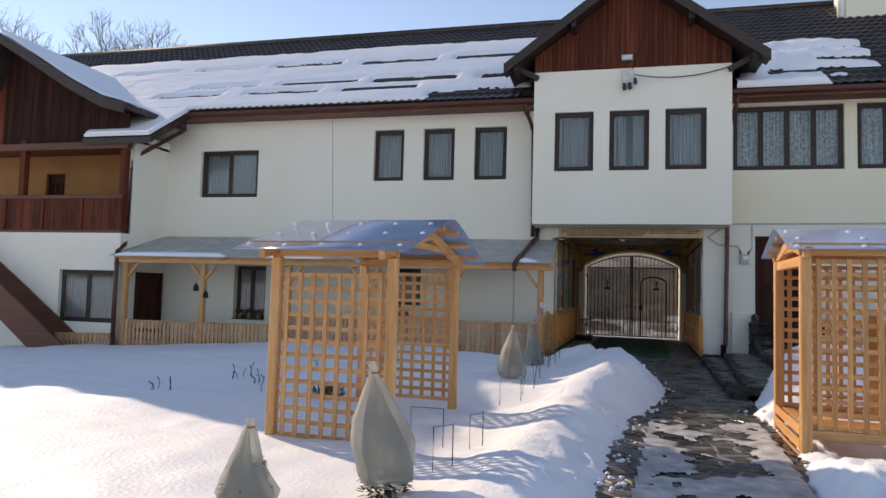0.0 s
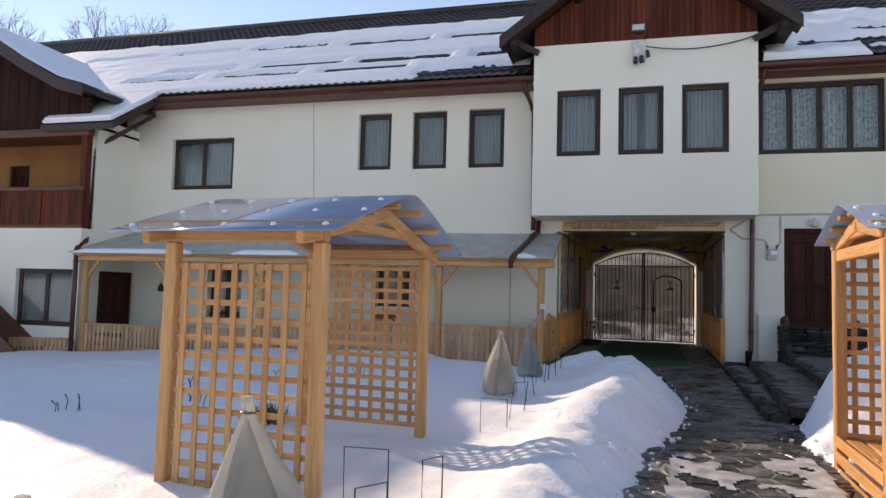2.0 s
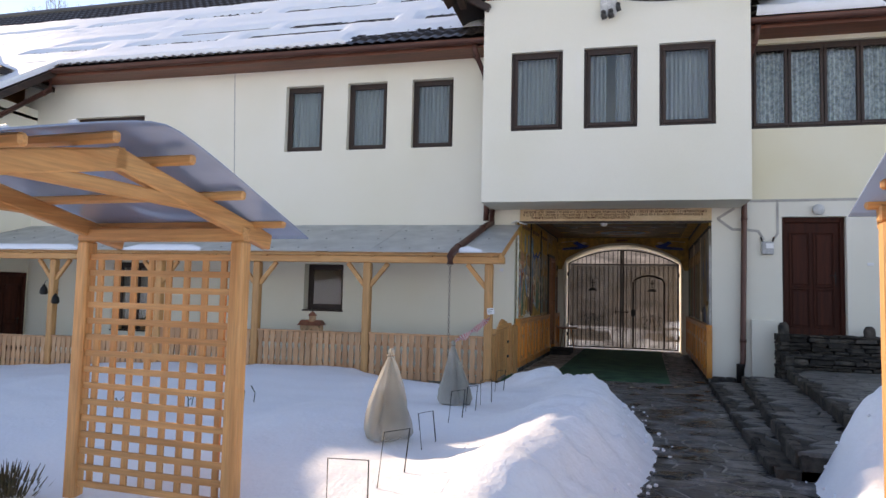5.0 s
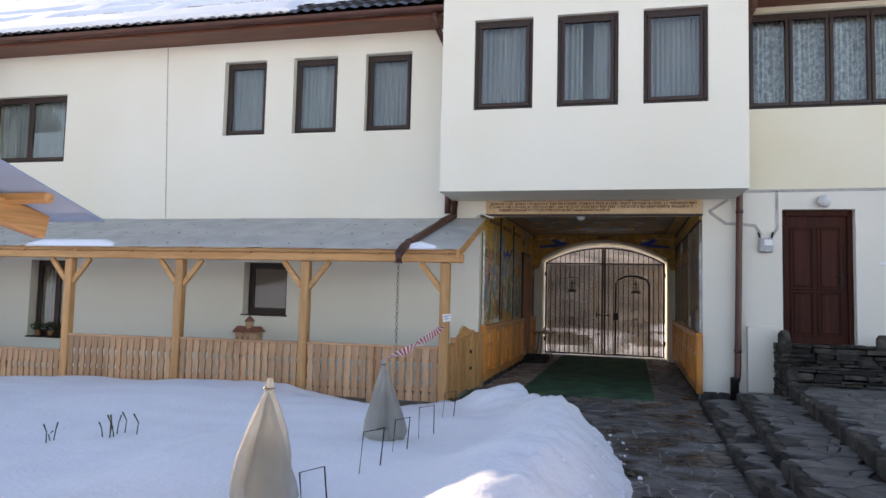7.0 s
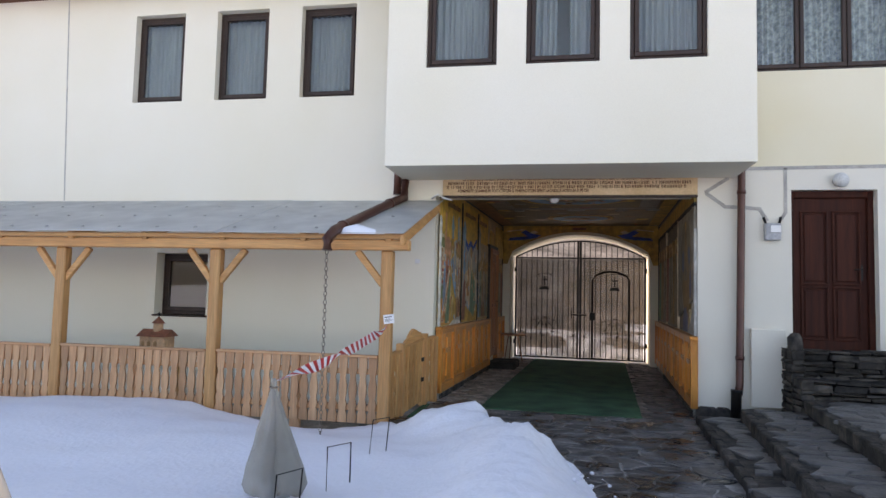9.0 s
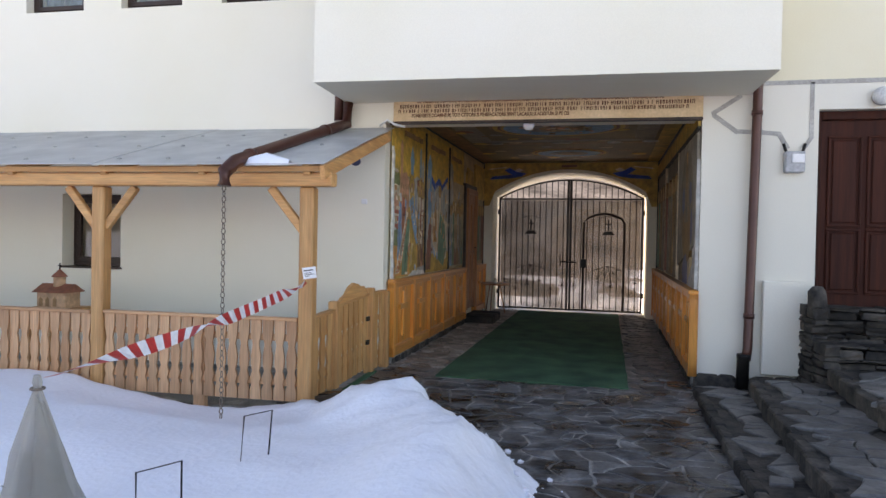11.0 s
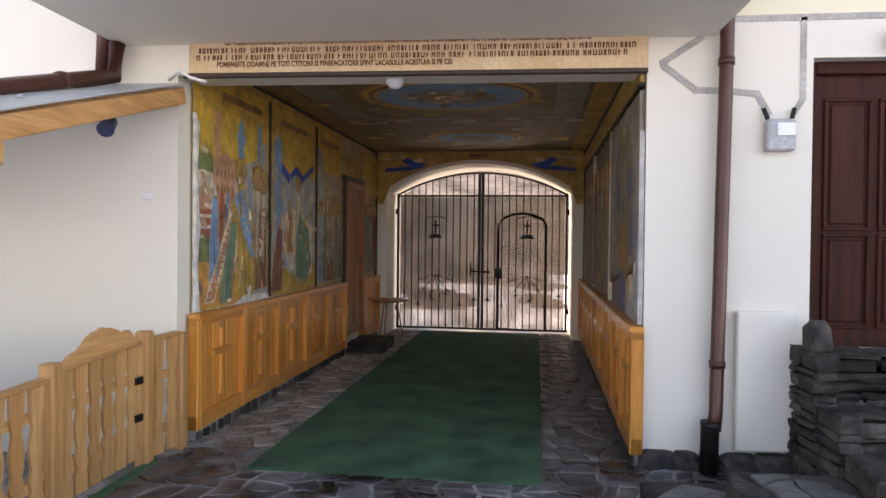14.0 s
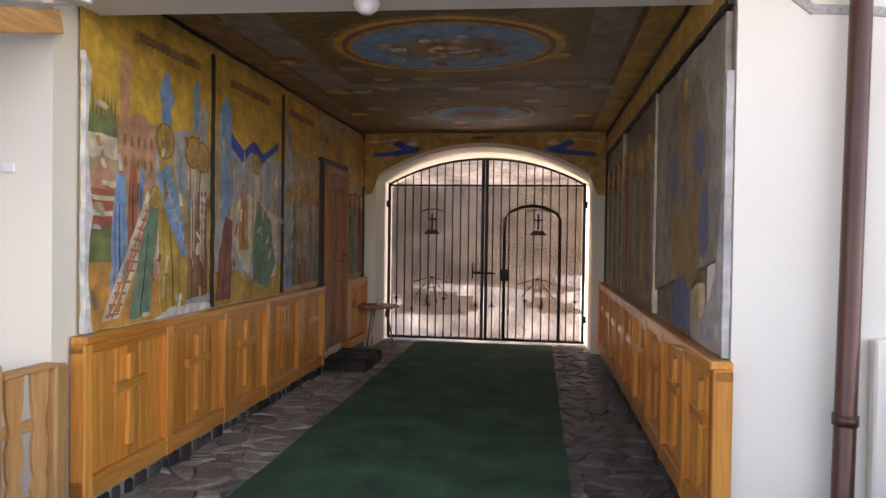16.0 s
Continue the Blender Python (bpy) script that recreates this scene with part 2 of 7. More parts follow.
def thing(name, label, category, group="", kind="", m=None):
    ob = new(name)
    ob.empty_display_size = 0.1
    if m is not None:
        ob.matrix_basis = m
    return tagged(ob, label, category, group, kind)


def structure(name, bm, material, label, category="wall"):
    return tagged(part(name, bm, material, None), label, category, kind="structure")


def wall_mesh(a, b, t0, t1, z0, z1, holes, m=None):
    """A wall along x from a to b, y from t0 to t1, with rectangular holes (x0, x1, z0, z1) through it."""
    xs = sorted({a, b, *[h[0] for h in holes], *[h[1] for h in holes]})
    zs = sorted({z0, z1, *[h[2] for h in holes], *[h[3] for h in holes]})
    bm = bm_new()
    cache = {}

    def v(x, y, z):
        k = (round(x, 4), round(y, 4), round(z, 4))
        if k not in cache:
            cache[k] = bm.verts.new(k)
        return cache[k]

    def full(i, k):
        if not (0 <= i < len(xs) - 1 and 0 <= k < len(zs) - 1):
            return False
        cx, cz = (xs[i] + xs[i + 1]) / 2, (zs[k] + zs[k + 1]) / 2
        return not any(h[0] < cx < h[1] and h[2] < cz < h[3] for h in holes)

    for i in range(len(xs) - 1):
        for k in range(len(zs) - 1):
            if not full(i, k):
                continue
            p, q, r, s = xs[i], xs[i + 1], zs[k], zs[k + 1]
            for y in (t0, t1):
                bm.faces.new((v(p, y, r), v(q, y, r), v(q, y, s), v(p, y, s)))
            if not full(i - 1, k):
                bm.faces.new((v(p, t0, r), v(p, t0, s), v(p, t1, s), v(p, t1, r)))
            if not full(i + 1, k):
                bm.faces.new((v(q, t0, r), v(q, t0, s), v(q, t1, s), v(q, t1, r)))
            if not full(i, k - 1):
                bm.faces.new((v(p, t0, r), v(q, t0, r), v(q, t1, r), v(p, t1, r)))
            if not full(i, k + 1):
                bm.faces.new((v(p, t0, s), v(q, t0, s), v(q, t1, s), v(p, t1, s)))
    if m is not None:
        bm.transform(m)
    return bm


# ---- plan ----
F = 16.9            # front face of the main wall
BAY = 15.83         # front face of the bay
T = 0.4             # wall thickness
EAVE_Y, EAVE_Z, RIDGE_Y, RIDGE_Z = 16.3, 6.28, 22.0, 10.44
PM = Matrix.Translation((0.015, F, 0)) @ Matrix.Rotation(radians(-3.0), 4, 'Z')   # passage: x across, y inwards
HW = 1.74           # half width of the passage
CEIL = 3.08

# left edge and right edge of the cleared path, x by y
LEFT_EDGE = [(-8, -0.9), (0, -0.75), (3, -0.5), (5, -0.2), (8, 0.1), (10, 0.48), (11.5, 0.66), (13, 0.60), (14.0, 0.34), (14.55, -0.15), (14.82, -0.6), (15.0, -1.9), (17.5, -2.0)]
RIGHT_EDGE = [(-8, 0.9), (0, 0.75), (4, 0.75), (6, 0.95), (8, 1.12), (9.2, 1.08), (10.4, 1.42), (11.4, 2.0), (12.6, 2.7), (13.6, 4.2), (14.2, 8.5), (17.5, 9.0)]


def edge_at(table, y):
    return float(np.interp(y, [p[0] for p in table], [p[1] for p in table]))


def smooth(t):
    t = min(max(t, 0.0), 1.0)
    return t * t * (3 - 2 * t)


def snow_height(x, y):
    le, re = edge_at(LEFT_EDGE, y), edge_at(RIGHT_EDGE, y)
    wob = 0.10 * noise.noise((x * 1.3, y * 1.3, 0.3)) + 0.05 * noise.noise((x * 4.5, y * 4.5, 1.7)) + 0.02 * noise.noise((x * 11, y * 11, 4.0))
    if y > 17.2 or x > 9.5:
        return -0.12
    soft = 0.045 * noise.noise((x * 0.7, y * 0.7, 5.0)) + 0.025 * noise.noise((x * 2.2, y * 2.2, 2.0)) + 0.012 * noise.noise((x * 6, y * 6, 3.0)) * smooth((noise.noise((x * 0.5, y * 0.5, 11.0)) + 0.25) / 0.3)
    lumps = 0.05 * abs(noise.noise((x * 3.2, y * 3.2, 21.0))) + 0.03 * abs(noise.noise((x * 7.5, y * 7.5, 23.0)))
    if x < (le + re) / 2:
        d = le - x + wob                   # distance into the left bank
        base = 0.0 + soft + 0.10 * smooth((y - 8.0) / 3.0)
        base += 0.17 * smooth((y - 8.1) / 0.9) * smooth((x + 3.8) / 1.0) * (1 - 0.45 * smooth((y - 10.0) / 2.0)) * (1 - smooth((y - 12.8) / 1.5))
        base += 0.12 * math.exp(-((x + 5.0) / 1.8) ** 2 - ((y - 13.9) / 1.4) ** 2)
        base -= 0.055 * max(0.0, -x - 7.5) * smooth((y - 4) / 8)
        base -= 0.14 * smooth((y - 13.8) / 0.8) * smooth((x + 4.4) / 1.2) * smooth((-x - 1.2) / 0.5)
        bank = 0.25 * math.exp(-((d - 0.85) / 0.55) ** 2) * (0.65 + 0.35 * smooth((y - 3) / 6)) * (1 - 0.6 * smooth((y - 13.2) / 1.4))
        bank += 0.17 * math.exp(-((x + 1.0) / 0.5) ** 2 - ((y - 14.4) / 0.4) ** 2) * (1 + 0.5 * noise.noise((x * 4, y * 4, 6.0)))
        crumb = (0.07 * noise.noise((x * 5, y * 5, 9.0)) + 0.05 * noise.noise((x * 12, y * 12, 2.0))) * math.exp(-((d - 0.35) / 0.5) ** 2) * (1.2 + 0.8 * smooth((y - 12.5) / 1.2)) + lumps * math.exp(-((d - 0.45) / 0.55) ** 2)
        if y > 14.85 and x > -13:
            base -= 0.25 * smooth((y - 14.85) / 0.15) if x < -1.9 else 0.0
        rise = min(max(d / 0.72, 0.0), 1.0)
        return -0.12 + (0.55 * rise + 0.45 * smooth(rise)) * (0.12 + base + bank + crumb)
    d = x - re + wob
    base = 0.02 + soft
    bank = 0.42 * math.exp(-((x - re - 0.95) / 0.6) ** 2) * math.exp(-((y - 10.6) / 1.5) ** 2)
    bank += 0.46 * smooth((y - 9.2) / 1.4) * smooth(d / 0.7)
    bank += 0.28 * math.exp(-((x - 1.40) / 0.75) ** 2 - ((y - 5.55) / 0.75) ** 2)
    crumb = (0.07 * noise.noise((x * 5, y * 5, 9.0)) + 0.05 * noise.noise((x * 12, y * 12, 2.0))) * math.exp(-((d - 0.35) / 0.5) ** 2)
    return -0.12 + smooth(d / 0.4) * (0.12 + base + bank + crumb)


# ---- ground ----
def build_ground():
    def steps(*runs):
        out = []
        for a, b, s in runs:
            out += list(np.arange(a, b - 1e-6, s))
        return out + [runs[-1][1]]
    xs = steps((-600, -60, 90), (-60, -24, 6), (-24, -14, 0.8), (-14, -5, 0.18), (-5, 3.6, 0.06), (3.6, 10, 0.25), (10, 40, 5), (40, 600, 80))
    ys = steps((-500, -110, 65), (-110, -20, 6), (-20, -8, 2), (-8, 2, 0.3), (2, 17.4, 0.07), (17.4, 25, 1.0), (25, 40, 0.5), (40, 60, 3), (60, 900, 70))
    verts, faces = [], []
    for y in ys:
        for x in xs:
            if -24 <= x <= 10 and -8 <= y <= 17.4:
                z = snow_height(x, y)
            # unseen rise added behind the camera to hide the low horizon from reflections
            elif y < -22:
                z = -0.12 + 0.11 * (-22 - max(y, -110)) + 0.9 * noise.noise((x * 0.06, y * 0.06, 3))
            elif y > 24.6:
                z = 0.02 + 0.3 * smooth((y - 27) / 3) + 0.42 * max(0.0, min(y, 110) - 33) + 0.8 * noise.noise((x * 0.1, y * 0.1, 0))* smooth((y - 30) / 10)
            else:
                z = -0.12 if y < 25 else 0.0
            verts.append((x, y, z))
    w = len(xs)
    for j in range(len(ys) - 1):
        for i in range(w - 1):
            k = j * w + i
            faces.append((k, k + 1, k + 1 + w, k + w))
    me = bpy.data.meshes.new("ground")
    me.from_pydata(verts, [], faces)
    me.polygons.foreach_set("use_smooth", [True] * len(faces))
    me.materials.append(SNOW)
    me.materials.append(DRY_HILL)
    me.polygons.foreach_set("material_index", [1 if (verts[f[0]][1] < -40 and noise.noise((verts[f[0]][0] * 0.03, verts[f[0]][1] * 0.03, 5)) > 0.22) or (verts[f[0]][1] > 26.5 and noise.noise((verts[f[0]][0] * 0.5, verts[f[0]][1] * 0.35, 2)) > 0.12 * (29 - verts[f[0]][1])) else 0 for f in faces])
    return tagged(new("ground", me), "snow-covered ground, heaped in banks along a cleared path", "ground", kind="structure")


build_ground()

bm = bm_new()
box(bm, -0.9, 1.15, -10, 9.0, -0.3, -0.004)
box(bm, -0.9, 9.4, 9.0, 14.9, -0.3, -0.004)
box(bm, -1.86, 9.4, 14.9, 16.9, -0.3, -0.004)
pavement = structure("pavement", bm, BED, "dark crazy-paved stone path with wet mortar joints and snow beside it", "pavement")
bm = bm_new()
box(bm, -HW, HW, 0, 7.4, -0.3, -0.014)
bm.transform(PM)
passage_floor = structure("floor", bm, BED, "dark crazy-paved stone floor of the gate passage", "floor")

# ---- main walls ----
LWIN = [(-6.62, -5.77, 4.33, 5.72), (-5.23, -4.38, 4.33, 5.72), (-3.85, -3.0, 4.33, 5.72)]
BWIN = [(-1.70, -0.80, 4.32, 5.73), (-0.44, 0.45, 4.32, 5.73), (0.80, 1.69, 4.32, 5.73)]
W2 = (-11.9, -10.07, 3.92, 5.27)
STRIPS = [(2.42, 4.80, 4.47, 6.0), (5.06, 7.4, 4.47, 6.0)]
LOW1, LOW2 = (-10.66, -9.68, 0.5, 1.98), (-6.05, -5.2, 1.06, 1.99)
DOOR = (2.90, 3.90, 0.86, 2.91)
bm = wall_mesh(-13.4, -1.74, F, F + T, -0.8, 6.3, [*LWIN, W2, LOW1, LOW2])
wall_left = structure("wall_left", bm, PLASTER, "white plastered upper and lower wall of the main building")
bm = wall_mesh(1.76, 9.6, F, F + T, -0.3, 3.2, [DOOR])
wall_right = structure("wall_right", bm, PLASTER_WHITE, "white plastered lower wall beside the gate passage")
bm = wall_mesh(1.76, 9.6, F, F + T, 3.2, 6.3, STRIPS)
structure("wall_right_upper", bm, PLASTER_CREAM, "cream plastered upper wall with long windows")
bm = wall_mesh(-1.74, 1.76, F, F + 0.35, 2.84, 6.3, [])
structure("wall_lintel", bm, PLASTER, "plastered wall over the passage opening")
# bay: front, two sides, soffit
bm = wall_mesh(-2.2, 2.22, BAY, BAY + 0.3, 3.07, 6.72, BWIN)
wall_bay = structure("wall_bay", bm, PLASTER, "white plastered front of the projecting bay over the gate")
for nm, a, b in (("wall_bay_side_1", -2.2, -1.9), ("wall_bay_side_2", 1.92, 2.22)):
    bm = bm_new()
    box(bm, a, b, BAY + 0.3, F, 3.07, 6.72)
    structure(nm, bm, PLASTER, "white plastered side of the projecting bay")
bm = bm_new()
box(bm, -1.9, 1.92, BAY + 0.3, F, 3.07, 3.3)
structure("bay_soffit", bm, PLASTER, "plastered underside of the bay", "ceiling")
# back, ends, floor between storeys
bm = wall_mesh(-24, 9.6, 24.2, 24.5, -0.8, 6.6, [(-1.4, 2.4, -0.8, 3.2)])
structure("wall_back", bm, PLASTER, "rear wall of the building")
for nm, x in (("wall_end_1", -24.2), ("wall_end_2", 9.4)):
    bm = bm_new()
    box(bm, x, x + 0.2, F + T, 24.2, -0.8, 9)
    structure(nm, bm, PLASTER, "end wall of the building")
bm = bm_new()
box(bm, -24, 9.4, F + T, 24.2, 3.3, 3.5)
structure("storey_slab", bm, ROOM, "floor between the two storeys", "floor")

# ---- passage ----
for nm, s in (("wall_passage_left", -1), ("wall_passage_right", 1)):
    bm = bm_new()
    box(bm, min(s * HW, s * (HW + 0.3)), max(s * HW, s * (HW + 0.3)), 0.42, 6.3, -0.3, CEIL + 0.2)
    bm.transform(PM)
    structure(nm, bm, PLASTER, "plastered side wall of the gate passage")
bm = bm_new()
box(bm, -HW, HW, 0.36, 6.9, CEIL, CEIL + 0.15)
bm.transform(PM)
CEIL_PAINT = mat("dark_painted_ceiling", (0.10, 0.065, 0.018), (0.24, 0.155, 0.04), 0.55, 1.6, 18, 0.1, contrast=0.3)
ceiling = structure("ceiling", bm, CEIL_PAINT, "dark ochre painted ceiling of the gate passage", "ceiling")


def arch(x, half, spring, rise):
    """Height of a flat arch over the passage at x."""
    r = (half * half + rise * rise) / (2 * rise)
    return spring + math.sqrt(max(r * r - x * x, 0)) - (r - rise)


OPEN_HW, SPRING, RISE = 1.54, 2.42, 0.46
bm = bm_new()
n = 28
pts = [(-HW - 0.3, -0.3), (-OPEN_HW, -0.3)] + [(-OPEN_HW + 2 * OPEN_HW * i / n, arch(-OPEN_HW + 2 * OPEN_HW * i / n, OPEN_HW, SPRING, RISE)) for i in range(n + 1)] + [(OPEN_HW, -0.3), (HW + 0.3, -0.3), (HW + 0.3, CEIL + 0.3), (-HW - 0.3, CEIL + 0.3)]
prism(bm, pts, 'y', 6.1, 7.3)
bm.transform(PM)
structure("wall_gate_arch", bm, PLASTER, "white plastered end wall with a flat arched gateway")

# ---- roofs ----
SL = math.hypot(RIDGE_Y - EAVE_Y, RIDGE_Z - EAVE_Z)
RY, RZ = (RIDGE_Y - EAVE_Y) / SL, (RIDGE_Z - EAVE_Z) / SL


def on_roof(x, s, up=0.0):
    return (x, EAVE_Y + RY * s - RZ * up, EAVE_Z + RZ * s + RY * up)


def tile_sheet(name, x0, x1, s0, s1, label):
    verts, faces = [], []
    nx = int((x1 - x0) / 0.055)
    rows = int((s1 - s0) / 0.35) + 1
    ss = []
    for r in range(rows):
        a, b = s0 + r * 0.35, min(s0 + r * 0.35 + 0.345, s1)
        ss += [(a, 0.03), ((a + b) / 2, 0.02), (b, 0.0)]
    for s, lift in ss:
        for i in range(nx + 1):
            x = x0 + (x1 - x0) * i / nx
            verts.append(on_roof(x, s, lift + 0.022 * math.cos(x * math.tau / 0.22)))
    for j in range(len(ss) - 1):
        for i in range(nx):
            k = j * (nx + 1) + i
            faces.append((k, k + 1, k + 2 + nx, k + 1 + nx))
    me = bpy.data.meshes.new(name)
    me.from_pydata(verts, [], faces)
    me.polygons.foreach_set("use_smooth", [True] * len(faces))
    me.materials.append(TILE_DARK)
    return tagged(new(name, me), label, "roof", kind="structure")


bm = bm_new()
for x0, x1 in ((-24.2, 9.8),):
    prism(bm, [(EAVE_Y, EAVE_Z - 0.06), (RIDGE_Y, RIDGE_Z - 0.06), (24.9, 6.5), (24.9, 6.3), (RIDGE_Y, RIDGE_Z - 0.28), (EAVE_Y, EAVE_Z - 0.16)], 'x', x0, x1)
structure("roof_deck", bm, DARK_WOOD, "dark boarded roof deck", "roof")
tile_sheet("roof_left", -24.2, -1.2, 0, SL, "dark brown metal tile roof under lying snow")
tile_sheet("roof_right", 1.2, 9.8, 0, SL, "dark brown metal tile roof with melting snow")
bm = bm_new()
tube(bm, [(-24.2, RIDGE_Y, RIDGE_Z + 0.03), (9.8, RIDGE_Y, RIDGE_Z + 0.03)], 0.11, 8)
structure("roof_ridge", bm, TILE_DARK, "dark metal ridge cap", "roof")


def snow_on_roof(name, x0, x1, s0, s1, slits, label, edge=0.45, thick=0.055, seed=0.0):
    """A lying sheet of snow on the roof slope, with long bare slits and a ragged edge."""
    dx, ds = 0.09, 0.09
    nx, ns = int((x1 - x0) / dx), int((s1 - s0) / ds)
    hgt = np.zeros((ns + 1, nx + 1))
    for j in range(ns + 1):
        for i in range(nx + 1):
            x, s = x0 + i * dx, s0 + j * ds
            w = (noise.noise((x * 0.6, s * 0.9, seed)) * 0.35 + noise.noise((x * 2.6, s * 3.0, seed + 3)) * 0.25) * (1 + edge)
            d = min(x - x0, x1 - x, s1 - s) / edge + w * 0.8
            h = min(d, 1.0)
            for a, b, c, q in slits:
                if a - 0.3 < x < b + 0.3:
                    e = max(abs(s - c - 0.1 * noise.noise((x * 1.2, c, 7))) - q, (a - x), (x - b)) / 0.09
                    h = min(h, e)
            hgt[j, i] = max(0.0, min(1.0, h)) ** 0.5 * thick * (1 + 0.25 * noise.noise((x * 0.7, s * 2.5, seed + 8)) + 0.22 * noise.noise((x * 3.1, s * 5.5, seed + 5)) + 0.12 * noise.noise((x * 9, s * 9, seed))) if h > 0 else -1
    verts, faces, idx = [], [], {}

    def vid(j, i):
        if (j, i) not in idx:
            idx[(j, i)] = len(verts)
            verts.append(on_roof(x0 + i * dx, s0 + j * ds, 0.045 + max(hgt[j, i], -0.02)))
        return idx[(j, i)]
    for j in range(ns):
        for i in range(nx):
            if max(hgt[j, i], hgt[j + 1, i], hgt[j, i + 1], hgt[j + 1, i + 1]) > 0:
                faces.append((vid(j, i), vid(j, i + 1), vid(j + 1, i + 1), vid(j + 1, i)))
    # the thick front lip
    for i in range(nx):
        if (0, i) in idx and (0, i + 1) in idx:
            a, b = idx[(0, i)], idx[(0, i + 1)]
            k = len(verts)
            verts.append(on_roof(x0 + i * dx, s0, 0.0)), verts.append(on_roof(x0 + (i + 1) * dx, s0, 0.0))
            faces.append((a, k, k + 1, b))
    me = bpy.data.meshes.new(name)
    me.from_pydata(verts, [], faces)
    me.polygons.foreach_set("use_smooth", [True] * len(faces))
    me.materials.append(SNOW)
    return tagged(new(name, me), label, "snow", kind="stuff")


rnd = random.Random(5)
slits = []
# bare strips below three rows of snow guards, three metres apart
for s_row, x_first, q0, q1 in ((3.62, -16.9, 0.12, 0.24), (1.80, -12.9, 0.09, 0.24), (1.08, -13.8, 0.12, 0.2)):
    for k in range(6):
        x = x_first + 2.98 * k
        if x > -3.0 or (s_row < 1.5 and k > 2):
            continue
        u = smooth((x + 15) / 9)
        slits.append((x + rnd.uniform(-0.1, 0.1), min(x + 2.35 + rnd.uniform(-0.15, 0.1), -2.2), s_row + 0.12 * (1 - u) + rnd.uniform(-0.05, 0.05), q0 + (q1 - q0) * u))
slits.append((-5.1, -2.0, 0.30, 0.42))
snow_on_roof("roof_snow", -20.5, -2.4, 0.12, 5.25, slits, "thick lying snow with long bare slits on the roof")
snow_on_roof("roof_snow", 2.4, 5.7, 0.0, 3.3, [(3.2, 7.4, 0.8, 0.28), (4.4, 7.4, 1.6, 0.26), (3.9, 7.4, 2.5, 0.16), (4.3, 7.4, 0.1, 0.4)], "melting patch of snow on dark roof tiles", 1.5, 0.14, 4.0)

# fascia and gutters
for nm, x0, x1 in (("trim_fascia_1", -13.2, -2.3), ("trim_fascia_2", 2.3, 9.8)):
    bm = bm_new()
    box(bm, x0, x1, EAVE_Y + 0.02, EAVE_Y + 0.06, EAVE_Z - 0.22, EAVE_Z - 0.02)
    box(bm, x0, x1, EAVE_Y + 0.06, F, EAVE_Z - 0.2, EAVE_Z - 0.17)
    structure(nm, bm, RED_WOOD_H, "red-brown eaves board", "trim")


def gutter(x0, x1):
    g = thing("gutter", "brown metal roof gutter along the eaves", "gutter", "roof gutters", m=pose(x0, EAVE_Y - 0.05, EAVE_Z - 0.1))
    bm = bm_new()
    n, r, l = 8, 0.075, x1 - x0
    outer = [(r * math.cos(math.pi + math.pi * k / n), r * math.sin(math.pi + math.pi * k / n)) for k in range(n + 1)]
    inner = [(0.88 * a, 0.88 * b) for a, b in outer[::-1]]
    prism(bm, outer + inner, 'x', 0, l)
    part("trough", bm, PIPE_BROWN, g)
    for k in range(int(l / 0.9)):
        bm = bm_new()
        box(bm, 0.4 + k * 0.9, 0.43 + k * 0.9, -0.08, 0.08, -0.01, 0.012)
        part("bracket", bm, PIPE_BROWN, g)


gutter(-12.1, -2.25)
gutter(2.3, 9.6)


# ---- windows ----
def curtain_mesh(w, h, folds, depth=0.03, drop=0.0):
    bm = bm_new()
    n = folds * 6
    prev = None
    for i in range(n + 1):
        x = w * i / n
        y = depth * math.sin(i * math.tau / 6 + 0.7 * math.sin(i * 0.37)) + 0.3 * depth * math.sin(i * 0.9)
        a, b = bm.verts.new((x, y, drop)), bm.verts.new((x, y * 0.8, h))
        if prev:
            f = bm.faces.new((prev[0], a, b, prev[1]))
            f.smooth = True
        prev = (a, b)
    return bm


def window(name, hole, y, recess, casements, label, curtain="sheer", sill=False):
    """A window in a hole (x0, x1, z0, z1); casements are the sashes side by side."""
    x0, x1, z0, z1 = hole
    w, h = x1 - x0, z1 - z0
    win = thing(name, label, "window", kind="structure", m=pose(x0, y + recess, z0))
    t = 0.055
    bm = bm_new()
    for a, b, c, d in ((0, w, 0, t), (0, w, h - t, h), (0, t, t, h - t), (w - t, w, t, h - t)):
        box(bm, a, b, 0, 0.07, c, d, 0.006)
    part("window_frame", bm, FRAME_BROWN, win)
    cw = (w - 2 * t) / casements
    for k in range(casements):
        a = t + k * cw
        s = 0.06
        bm = bm_new()
        for p, q, c, d in ((a, a + cw, t, t + s), (a, a + cw, h - t - s, h - t), (a, a + s, t + s, h - t - s), (a + cw - s, a + cw, t + s, h - t - s)):
            box(bm, p + 0.004, q - 0.004, -0.015, 0.045, c, d, 0.006)
        sash = part("sash", bm, FRAME_BROWN, win)
        bm = bm_new()
        box(bm, a + s, a + cw - s, 0.012, 0.020, t + s, h - t - s)
        pn = part("pane", bm, GLASS, sash)
        pn.visible_shadow = False
    if sill:
        bm = bm_new()
        box(bm, -0.02, w + 0.02, -recess - 0.03, 0.0, -0.025, 0.0, 0.004)
        part("window_sill", bm, FRAME_BROWN, win)
    if curtain:
        mt = LACE if curtain == "lace" else CURTAIN
        for a, b in (((0.06, w - 0.06),) if curtain != "split" else ((0.06, 0.42 * w), (0.60 * w, w - 0.06))):
            bm = curtain_mesh(b - a, h - 0.12, max(3, int((b - a) / 0.075)))
            bm.transform(Matrix.Translation((a, 0.16, 0.04)))
            part("curtain", bm, mt, win)
    return win


